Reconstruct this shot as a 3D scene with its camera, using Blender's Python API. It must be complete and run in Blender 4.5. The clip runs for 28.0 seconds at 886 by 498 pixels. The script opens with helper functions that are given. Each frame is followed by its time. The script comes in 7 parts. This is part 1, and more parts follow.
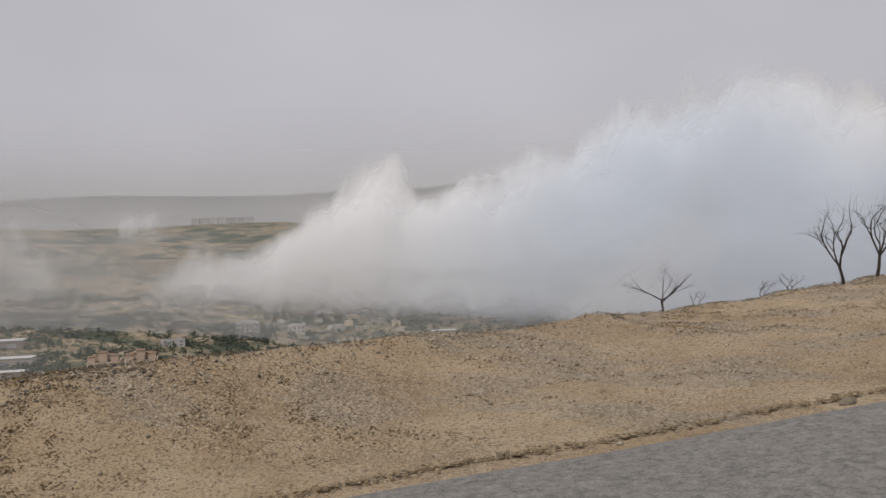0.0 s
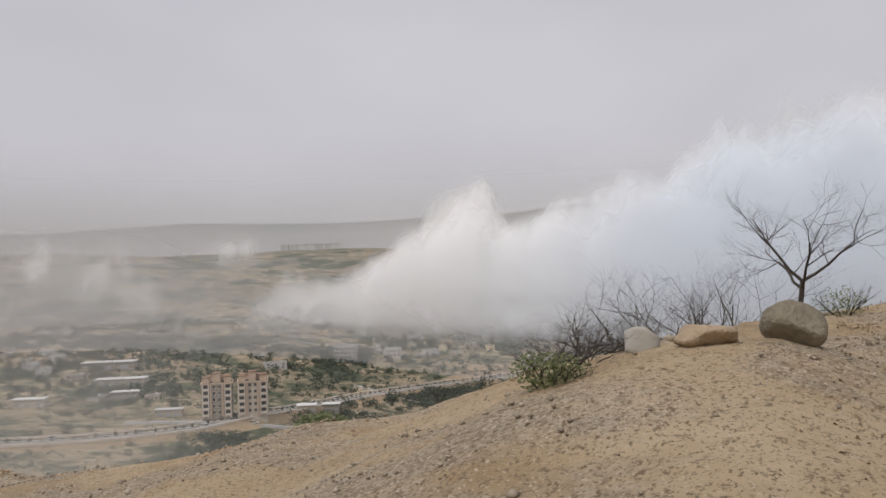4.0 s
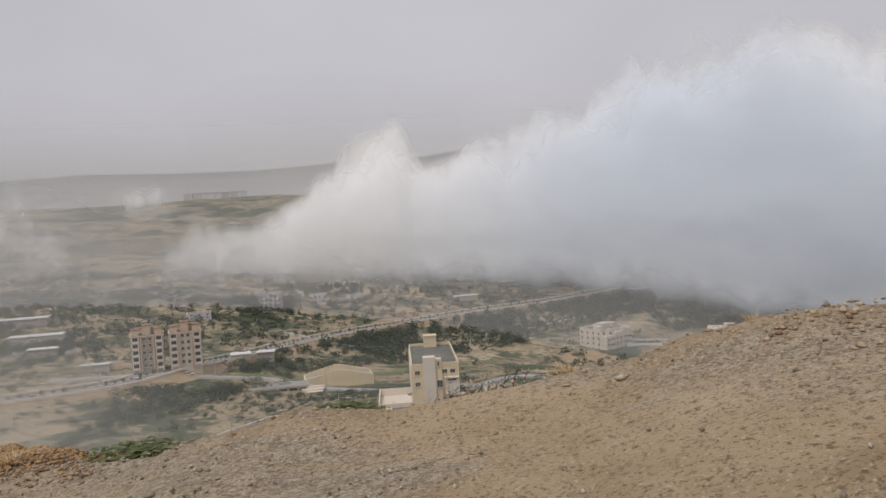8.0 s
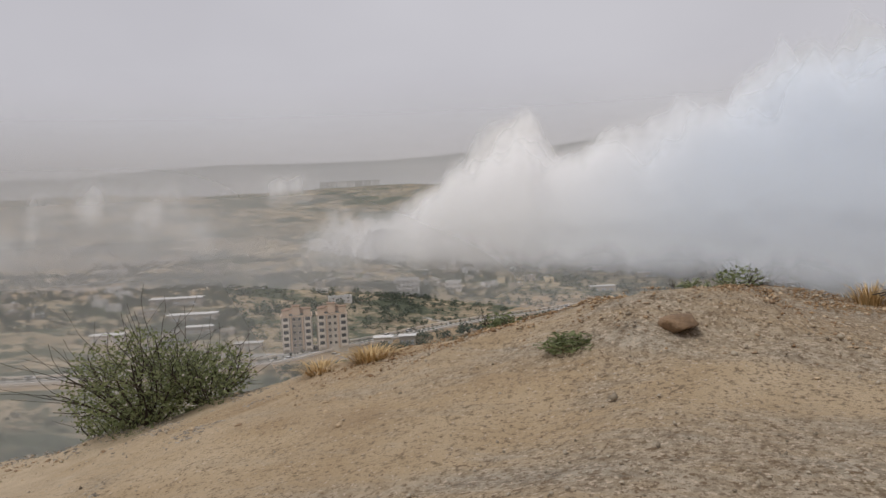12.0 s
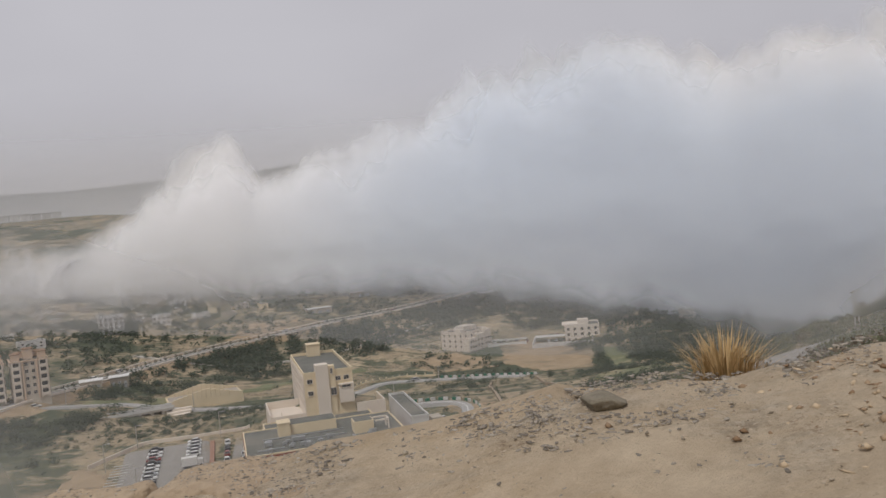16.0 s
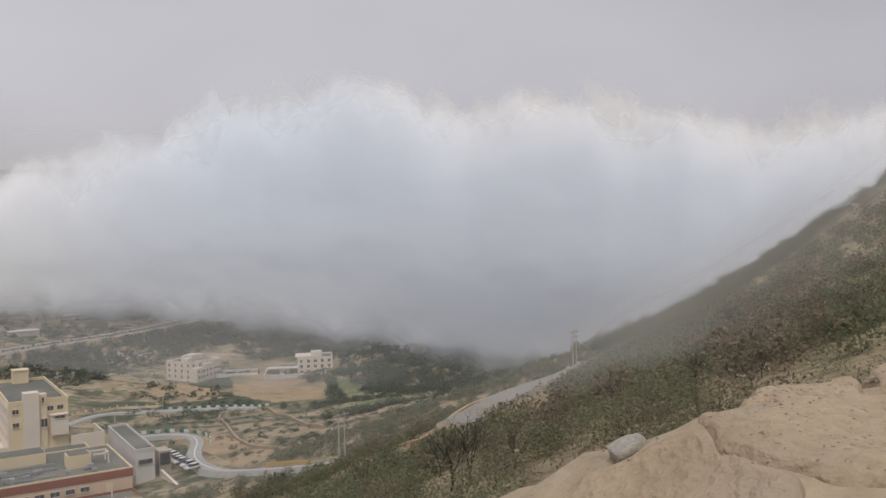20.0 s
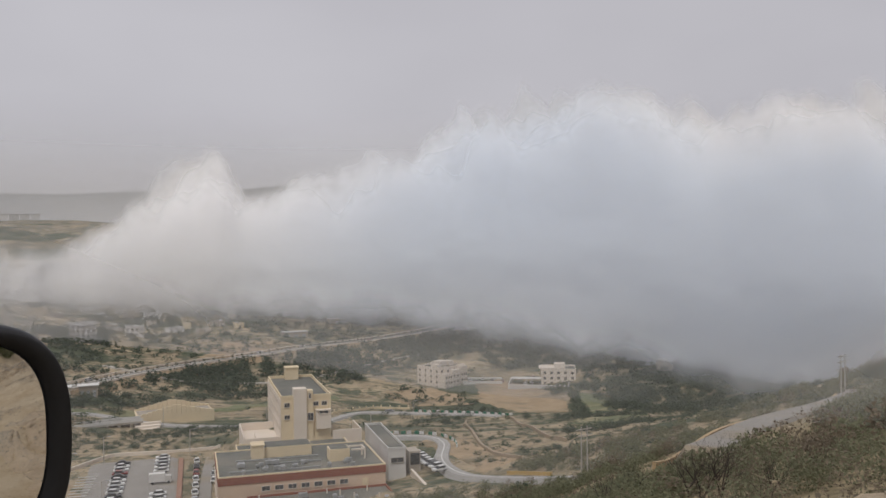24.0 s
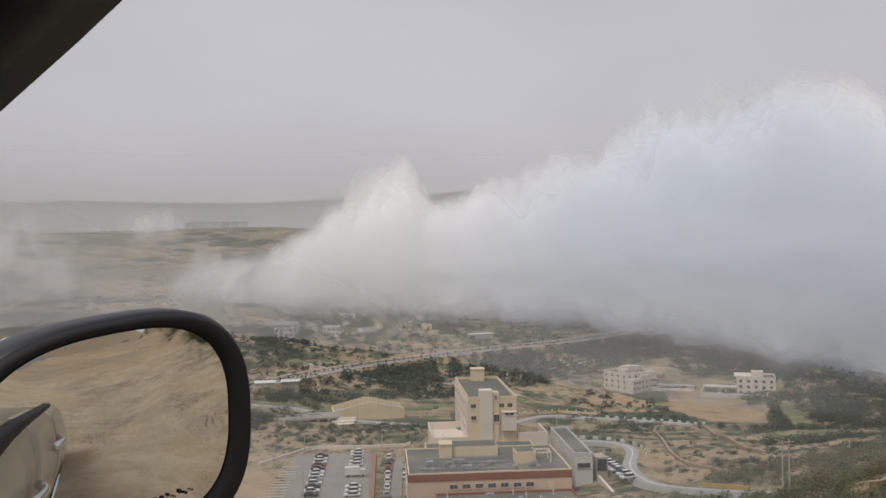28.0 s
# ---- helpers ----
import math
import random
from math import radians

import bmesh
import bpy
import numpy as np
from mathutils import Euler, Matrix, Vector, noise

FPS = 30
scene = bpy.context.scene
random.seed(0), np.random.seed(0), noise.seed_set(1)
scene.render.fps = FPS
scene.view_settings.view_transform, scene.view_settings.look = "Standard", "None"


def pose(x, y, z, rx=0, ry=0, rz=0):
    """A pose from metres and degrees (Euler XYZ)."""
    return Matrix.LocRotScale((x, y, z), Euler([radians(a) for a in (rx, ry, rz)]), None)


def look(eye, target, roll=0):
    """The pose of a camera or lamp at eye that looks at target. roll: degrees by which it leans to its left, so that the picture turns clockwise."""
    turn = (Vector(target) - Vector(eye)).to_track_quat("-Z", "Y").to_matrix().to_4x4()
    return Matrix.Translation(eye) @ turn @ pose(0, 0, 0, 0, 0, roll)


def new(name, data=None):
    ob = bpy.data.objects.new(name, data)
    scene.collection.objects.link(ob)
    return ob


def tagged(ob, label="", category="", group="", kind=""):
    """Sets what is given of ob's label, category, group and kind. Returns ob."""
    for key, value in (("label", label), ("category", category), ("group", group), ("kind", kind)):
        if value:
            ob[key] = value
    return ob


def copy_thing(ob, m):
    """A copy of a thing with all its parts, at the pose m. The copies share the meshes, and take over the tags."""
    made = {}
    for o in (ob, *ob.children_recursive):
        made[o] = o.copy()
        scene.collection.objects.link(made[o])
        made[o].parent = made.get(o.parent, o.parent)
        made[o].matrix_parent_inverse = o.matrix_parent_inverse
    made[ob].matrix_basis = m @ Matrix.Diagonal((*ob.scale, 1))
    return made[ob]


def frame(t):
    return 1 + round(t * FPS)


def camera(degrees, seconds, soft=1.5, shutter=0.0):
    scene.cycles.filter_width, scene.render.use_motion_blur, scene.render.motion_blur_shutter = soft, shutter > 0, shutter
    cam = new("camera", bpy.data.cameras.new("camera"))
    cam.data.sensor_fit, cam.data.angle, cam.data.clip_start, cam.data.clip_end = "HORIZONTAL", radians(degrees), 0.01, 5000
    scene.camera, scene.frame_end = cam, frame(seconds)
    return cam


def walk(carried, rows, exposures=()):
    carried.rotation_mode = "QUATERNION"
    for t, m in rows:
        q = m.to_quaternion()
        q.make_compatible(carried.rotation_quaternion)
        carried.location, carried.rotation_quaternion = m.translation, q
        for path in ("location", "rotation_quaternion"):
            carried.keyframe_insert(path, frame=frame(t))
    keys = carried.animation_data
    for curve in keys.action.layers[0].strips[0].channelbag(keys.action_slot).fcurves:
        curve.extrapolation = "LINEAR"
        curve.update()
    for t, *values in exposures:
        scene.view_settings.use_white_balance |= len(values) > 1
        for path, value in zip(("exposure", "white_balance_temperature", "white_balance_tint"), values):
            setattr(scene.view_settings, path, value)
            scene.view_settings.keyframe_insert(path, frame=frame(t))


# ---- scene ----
cam = camera(56.2, 28.0)
# the drive: seconds, eye, then turn to the left, pitch and lean in degrees
PATH = [
    (0, 53.978, -15.812, 8.45, -0.39, -0.34, -1.6),
    (1, 50.264, -15.804, 8.12, 2.47, -0.1, -2.43),
    (1.5, 48.441, -15.76, 7.92, 6.61, -1.13, -2.36),
    (2, 46.616, -15.608, 7.72, 10.62, -1.25, -3.12),
    (2.5, 44.767, -15.286, 7.55, 14.47, -0.48, -3.17),
    (3, 42.772, -14.718, 7.38, 16.48, 0.39, -3.2),
    (3.5, 41.199, -14.265, 7.2, 11.49, 0.88, -2.48),
    (4, 39.691, -13.882, 6.936, 4.82, 1.64, -1.7),
    (4.5, 38.07, -13.468, 6.669, 2.45, 1.9, -1.66),
    (6.5, 27.547, -9.608, 5.567, -1.76, -1.46, -2.63),
    (7, 25.818, -8.889, 5.293, -2.34, -2.59, -3.18),
    (7.5, 24.422, -8.249, 5.013, -2.32, -2.72, -3.16),
    (8, 23.016, -7.652, 4.723, -1.76, -2.37, -3.28),
    (8.5, 21.733, -7.158, 4.429, -1.05, -1.29, -2.45),
    (9, 20.134, -6.85, 4.153, -0.36, -0.67, -1.86),
    (9.5, 19.1, -6.497, 3.954, -0.14, -0.61, -1.86),
    (10, 18.498, -5.918, 3.778, -0.05, -0.6, -1.76),
    (10.5, 17.603, -5.32, 3.59, 0.02, -1.11, -1.54),
    (11, 16.48, -4.959, 3.415, 3.33, -1.44, -1.83),
    (11.5, 15.161, -5.046, 3.279, 6.6, -2.03, -2.3),
    (12, 14.022, -5.212, 3.188, 6.8, -2.57, -2.82),
    (12.5, 12.995, -5.234, 3.1, 5.56, -3.1, -3.32),
    (14.5, 7.341, -3.551, 2.192, -4.13, -1.13, -3.91),
    (15, 6.02, -2.969, 1.979, -8.34, -0.48, -3.5),
    (15.5, 4.783, -2.299, 1.797, -11.45, -1.26, -3.76),
    (16, 3.663, -1.597, 1.655, -13.83, -2.22, -5.22),
    (16.5, 2.622, -0.971, 1.493, -17.32, -2.22, -5.61),
    (17, 1.703, -0.525, 1.353, -18.21, -1.67, -4.96),
    (17.5, 1.074, -0.294, 1.299, -18.04, -1.6, -4.84),
    (18, 0.603, -0.241, 1.326, -20.24, -2.42, -6.08),
    (18.5, 0.291, -0.166, 1.323, -21.9, -3.08, -7.09),
    (19, 0.096, -0.105, 1.306, -24.61, -3.77, -5.82),
    (19.5, 0, 0, 1.3, -29.44, -2.95, -2.67),
    (20, 0, 0, 1.3, -32.24, -1, -1.14),
    (20.5, 0, 0, 1.3, -30.34, 0.74, -1.19),
    (22.5, 0, 0, 1.3, -25.97, 0.37, -0.95),
    (23, 0, 0, 1.3, -24.24, 0.42, -1.54),
    (23.5, -0.009, 0.004, 1.305, -20.14, 0.17, -0.51),
    (24, -0.026, 0.010, 1.311, -15.48, 0.1, -0.57),
    (24.5, -0.021, 0.008, 1.311, -12.63, 0.14, -1.6),
    (25, -0.006, 0.002, 1.311, -10.98, 0.09, -2.29),
    (25.5, -0.003, 0.001, 1.309, -8, 0.07, -2.39),
    (26, 0.005, -0.002, 1.304, -6.57, 0.06, -2.21),
    (26.5, 0.006, -0.002, 1.303, -6.02, 0.04, -1.99),
    (27, 0, 0, 1.3, -4.79, 0.14, -1.53),
    (27.5, 0, 0, 1.3, -3.68, 0.32, -1.24),
    (28, 0, 0, 1.3, -2.8, 0.47, -0.93),
]


def aim(x, y, z, yaw, pitch, lean):
    a, b = radians(yaw), radians(pitch)
    ahead = Vector((-math.sin(a) * math.cos(b), math.cos(a) * math.cos(b), math.sin(b)))
    return look((x, y, z), Vector((x, y, z)) + 10 * ahead, lean)


walk(cam, [(row[0], aim(*row[1:])) for row in PATH],
     [(0, -0.12), (1, -0.12), (2, -0.04), (3, 0.12), (4, 0.06), (7, -0.03), (12, -0.01), (15, -0.06), (16, -0.12), (18, -0.1), (20, 0.0), (23, -0.12), (26, -0.03), (28, -0.03)])

# ---- daylight under a high grey overcast ----
world = bpy.data.worlds.new("overcast")
scene.world = world
world.use_nodes = True
wn, wl = world.node_tree.nodes, world.node_tree.links
bg = wn["Background"]
sky = wn.new("ShaderNodeTexSky")
sky.sky_type, sky.sun_disc, sky.sun_elevation, sky.sun_rotation = "NISHITA", False, radians(58), radians(-60)
sky.air_density, sky.dust_density = 1.0, 3.0
veil = wn.new("ShaderNodeMix")
veil.data_type = "RGBA"
veil.inputs[0].default_value = 0.93
grey = wn.new("ShaderNodeValToRGB")
wtc, wns, wmap = wn.new("ShaderNodeTexCoord"), wn.new("ShaderNodeTexNoise"), wn.new("ShaderNodeMapping")
wmap.inputs["Scale"].default_value = (1.0, 1.0, 2.0)
wns.inputs["Scale"].default_value, wns.inputs["Detail"].default_value, wns.inputs["Roughness"].default_value = 1.5, 4, 0.45
grey.color_ramp.elements[0].position, grey.color_ramp.elements[0].color = 0.3, (4.55, 4.4, 4.75, 1)
grey.color_ramp.elements[1].position, grey.color_ramp.elements[1].color = 0.72, (5.9, 5.75, 6.1, 1)
wl.new(wtc.outputs["Generated"], wmap.inputs["Vector"])
wl.new(wmap.outputs["Vector"], wns.inputs["Vector"])
wl.new(wns.outputs["Fac"], grey.inputs["Fac"])
wl.new(sky.outputs["Color"], veil.inputs[6])
wl.new(grey.outputs["Color"], veil.inputs[7])
wl.new(veil.outputs[2], bg.inputs["Color"])
bg.inputs["Strength"].default_value = 0.1
sun = new("sun", bpy.data.lights.new("sun", "SUN"))
sun.data.energy, sun.data.angle, sun.data.color = 1.5, radians(20), (1.0, 0.96, 0.9)
sun.matrix_world = look((-60, -70, 160), (0, 0, 0))

# ---- materials ----


def nodes_of(name):
    m = bpy.data.materials.new(name)
    m.use_nodes = True
    return m, m.node_tree.nodes, m.node_tree.links, m.node_tree.nodes["Principled BSDF"]


def ramp(nt, stops):
    r = nt.new("ShaderNodeValToRGB")
    while len(r.color_ramp.elements) < len(stops):
        r.color_ramp.elements.new(0.5)
    for el, (pos, col) in zip(r.color_ramp.elements, stops):
        el.position, el.color = pos, (*col, 1)
    return r


def surface(name, low, high, scale=4.0, rough=0.85, bump=0.2, fine=14.0, metal=0.0, vary=0.0, dirt=None, where="Object"):
    """Two-scale mottled surface. vary: how much each object's brightness differs."""
    m, nt, ln, bsdf = nodes_of(name)
    tc, a, b = nt.new("ShaderNodeTexCoord"), nt.new("ShaderNodeTexNoise"), nt.new("ShaderNodeTexNoise")
    a.inputs["Scale"].default_value, a.inputs["Detail"].default_value, a.inputs["Roughness"].default_value = scale, 6, 0.62
    b.inputs["Scale"].default_value, b.inputs["Detail"].default_value = scale * fine, 4
    src = nt.new("ShaderNodeNewGeometry").outputs["Position"] if where == "World" else tc.outputs[where]
    ln.new(src, a.inputs["Vector"])
    ln.new(src, b.inputs["Vector"])
    mid = tuple((p + q) / 2 for p, q in zip(low, high))
    r = ramp(nt, [(0.3, low), (0.5, mid), (0.7, high)])
    mixf = nt.new("ShaderNodeMix")
    mixf.inputs[0].default_value = 0.35
    ln.new(a.outputs["Fac"], mixf.inputs[2])
    ln.new(b.outputs["Fac"], mixf.inputs[3])
    ln.new(mixf.outputs[0], r.inputs["Fac"])
    col = r.outputs["Color"]
    if dirt:
        d = nt.new("ShaderNodeTexNoise")
        d.inputs["Scale"].default_value, d.inputs["Detail"].default_value = scale * 0.4, 7
        ln.new(src, d.inputs["Vector"])
        dr = ramp(nt, [(0.5, (0, 0, 0)), (0.66, (1, 1, 1))])
        ln.new(d.outputs["Fac"], dr.inputs["Fac"])
        mx = nt.new("ShaderNodeMix")
        mx.data_type = "RGBA"
        ln.new(dr.outputs["Color"], mx.inputs[0])
        ln.new(col, mx.inputs[6])
        mx.inputs[7].default_value = (*dirt, 1)
        col = mx.outputs[2]
    if vary:
        oi, mr, hs = nt.new("ShaderNodeObjectInfo"), nt.new("ShaderNodeMapRange"), nt.new("ShaderNodeHueSaturation")
        mr.inputs["To Min"].default_value, mr.inputs["To Max"].default_value = 1 - vary, 1 + vary
        ln.new(oi.outputs["Random"], mr.inputs["Value"])
        ln.new(mr.outputs["Result"], hs.inputs["Value"])
        ln.new(col, hs.inputs["Color"])
        col = hs.outputs["Color"]
    ln.new(col, bsdf.inputs["Base Color"])
    bsdf.inputs["Roughness"].default_value, bsdf.inputs["Metallic"].default_value = rough, metal
    if bump:
        bp = nt.new("ShaderNodeBump")
        bp.inputs["Strength"].default_value, bp.inputs["Distance"].default_value = bump, 0.3 / scale
        ln.new(mixf.outputs[0], bp.inputs["Height"])
        ln.new(bp.outputs["Normal"], bsdf.inputs["Normal"])
    return m


def foliage(name, low, high, through_=0.0):
    """Small pieces that differ one by one; through_: how much light the leaves let through."""
    m, nt, ln, bsdf = nodes_of(name)
    g = nt.new("ShaderNodeNewGeometry")
    r = ramp(nt, [(0.0, low), (1.0, high)])
    ln.new(g.outputs["Random Per Island"], r.inputs["Fac"])
    ln.new(r.outputs["Color"], bsdf.inputs["Base Color"])
    bsdf.inputs["Roughness"].default_value = 0.8
    bsdf.inputs["Specular IOR Level"].default_value = 0.2
    if through_:
        tl, mx = nt.new("ShaderNodeBsdfTranslucent"), nt.new("ShaderNodeMixShader")
        ln.new(r.outputs["Color"], tl.inputs["Color"])
        mx.inputs[0].default_value = through_
        ln.new(bsdf.outputs[0], mx.inputs[1])
        ln.new(tl.outputs[0], mx.inputs[2])
        ln.new(mx.outputs[0], nt["Material Output"].inputs["Surface"])
    return m


def ground_material():
    """Tan roadside dirt with grey gravel, going over to scrubby slopes and the fields of the valley."""
    m, nt, ln, bsdf = nodes_of("ground_earth")
    pos = nt.new("ShaderNodeNewGeometry").outputs["Position"]

    # wheel ruts and washes run along the drive
    turned = nt.new("ShaderNodeMapping")
    turned.inputs["Rotation"].default_value = (0, 0, radians(20.6))
    stretched = nt.new("ShaderNodeMapping")
    stretched.inputs["Scale"].default_value = (0.45, 1.7, 1.0)
    ln.new(pos, turned.inputs["Vector"])
    ln.new(turned.outputs["Vector"], stretched.inputs["Vector"])
    along = stretched.outputs["Vector"]

    def tex(scale, detail=6, rough=0.6, dist=0.0, src=None):
        n = nt.new("ShaderNodeTexNoise")
        n.inputs["Scale"].default_value, n.inputs["Detail"].default_value = scale, detail
        n.inputs["Roughness"].default_value, n.inputs["Distortion"].default_value = rough, dist
        ln.new(src or pos, n.inputs["Vector"])
        return n.outputs["Fac"]

    def mix(fac, a, b):
        x = nt.new("ShaderNodeMix")
        x.data_type = "RGBA"
        ln.new(fac, x.inputs[0])
        for sock, v in ((x.inputs[6], a), (x.inputs[7], b)):
            if isinstance(v, tuple):
                sock.default_value = (*v, 1)
            else:
                ln.new(v, sock)
        return x.outputs[2]

    def mask(fac, lo, hi):
        r = ramp(nt, [(lo, (0, 0, 0)), (hi, (1, 1, 1))])
        ln.new(fac, r.inputs["Fac"])
        return r.outputs["Color"]

    sand = ramp(nt, [(0.28, (0.38, 0.265, 0.155)), (0.5, (0.54, 0.41, 0.26)), (0.72, (0.68, 0.55, 0.385))])
    ln.new(tex(0.9, 8, 0.68), sand.inputs["Fac"])
    gravel = ramp(nt, [(0.35, (0.25, 0.21, 0.16)), (0.5, (0.44, 0.38, 0.295)), (0.68, (0.62, 0.545, 0.44))])
    ln.new(tex(16, 4, 0.7), gravel.inputs["Fac"])
    wash = nt.new("ShaderNodeAttribute")
    wash.attribute_name = "gravel"
    torn = nt.new("ShaderNodeMath")
    torn.operation = "MULTIPLY_ADD"
    ln.new(wash.outputs["Fac"], torn.inputs[0])
    torn.inputs[1].default_value = 0.2
    ln.new(tex(2.2, 9, 0.8, 0.3, along), torn.inputs[2])
    near = mix(mask(torn.outputs[0], 0.53, 0.78), sand.outputs["Color"], gravel.outputs["Color"])
    loose = nt.new("ShaderNodeAttribute")
    loose.attribute_name = "loose"

    def crumbs(v):
        x = nt.new("ShaderNodeMath")
        x.operation = "MULTIPLY"
        ln.new(v, x.inputs[0])
        ln.new(loose.outputs["Fac"], x.inputs[1])
        return x.outputs[0]

    near = mix(crumbs(mask(tex(26, 5, 0.75), 0.555, 0.635)), near, (0.25, 0.19, 0.125))
    near = mix(crumbs(mask(tex(11.0, 5, 0.75), 0.61, 0.67)), near, (0.24, 0.18, 0.11))
    flaky = nt.new("ShaderNodeAttribute")
    flaky.attribute_name = "flaky"
    for sc, lo_, col_ in ((38, 0.61, (0.23, 0.165, 0.105)), (60, 0.60, (0.28, 0.215, 0.15)), (48, 0.62, (0.66, 0.55, 0.42))):
        more = nt.new("ShaderNodeMath")
        more.operation = "MULTIPLY_ADD"
        ln.new(flaky.outputs["Fac"], more.inputs[0])
        more.inputs[1].default_value = 0.06
        ln.new(tex(sc, 3, 0.65), more.inputs[2])
        near = mix(mask(more.outputs[0], lo_, lo_ + 0.06), near, col_)
    # pale dust, packed hard by wheels
    hard = nt.new("ShaderNodeMath")
    hard.operation = "SUBTRACT"
    ln.new(mask(tex(1.6, 7, 0.7), 0.30, 0.55), hard.inputs[0])
    ln.new(loose.outputs["Fac"], hard.inputs[1])
    hard.use_clamp = True
    dust = ramp(nt, [(0.3, (0.52, 0.41, 0.285)), (0.7, (0.76, 0.63, 0.46))])
    ln.new(tex(5.0, 8, 0.75), dust.inputs["Fac"])
    near = mix(hard.outputs[0], near, dust.outputs["Color"])
    # scrubland: brown earth, dry grass and green
    earth = ramp(nt, [(0.3, (0.19, 0.15, 0.10)), (0.5, (0.34, 0.275, 0.185)), (0.7, (0.50, 0.41, 0.28))])
    ln.new(tex(0.045, 9, 0.72), earth.inputs["Fac"])
    wild = mix(mask(tex(0.02, 8, 0.7, 0.4), 0.48, 0.56), earth.outputs["Color"], (0.075, 0.09, 0.055))
    wild = mix(mask(tex(0.012, 8, 0.7, 0.7), 0.56, 0.62), wild, (0.36, 0.29, 0.20))
    wild = mix(mask(tex(0.35, 6, 0.75), 0.55, 0.62), wild, (0.065, 0.075, 0.045))
    wild = mix(mask(tex(0.085, 4, 0.7), 0.54, 0.60), wild, (0.105, 0.112, 0.075))
    # dry grass under the scrub of the near slope
    grass = ramp(nt, [(0.35, (0.17, 0.145, 0.09)), (0.5, (0.29, 0.24, 0.15)), (0.66, (0.44, 0.355, 0.23))])
    ln.new(tex(0.5, 8, 0.75), grass.inputs["Fac"])
    cover = nt.new("ShaderNodeAttribute")
    cover.attribute_name = "thicket"
    wild = mix(cover.outputs["Fac"], wild, grass.outputs["Color"])
    woods = nt.new("ShaderNodeAttribute")
    woods.attribute_name = "wooded"
    forest = ramp(nt, [(0.35, (0.07, 0.085, 0.08)), (0.65, (0.13, 0.145, 0.13))])
    ln.new(tex(0.008, 8, 0.7), forest.inputs["Fac"])
    wild = mix(woods.outputs["Fac"], wild, forest.outputs["Color"])
    zone = nt.new("ShaderNodeAttribute")
    zone.attribute_name = "shelf"
    edge = nt.new("ShaderNodeMath")
    edge.operation = "ADD"
    jit = nt.new("ShaderNodeMapRange")
    jit.inputs["To Min"].default_value, jit.inputs["To Max"].default_value = -0.35, 0.35
    ln.new(tex(0.7, 6, 0.7), jit.inputs["Value"])
    ln.new(zone.outputs["Fac"], edge.inputs[0])
    ln.new(jit.outputs["Result"], edge.inputs[1])
    col = mix(mask(edge.outputs[0], 0.42, 0.58), wild, near)
    ln.new(col, bsdf.inputs["Base Color"])
    bsdf.inputs["Roughness"].default_value = 0.95
    bsdf.inputs["Specular IOR Level"].default_value = 0.15
    bp = nt.new("ShaderNodeBump")
    bp.inputs["Strength"].default_value, bp.inputs["Distance"].default_value = 0.7, 0.09
    ln.new(tex(8.0, 8, 0.8), bp.inputs["Height"])
    ln.new(bp.outputs["Normal"], bsdf.inputs["Normal"])
    return m


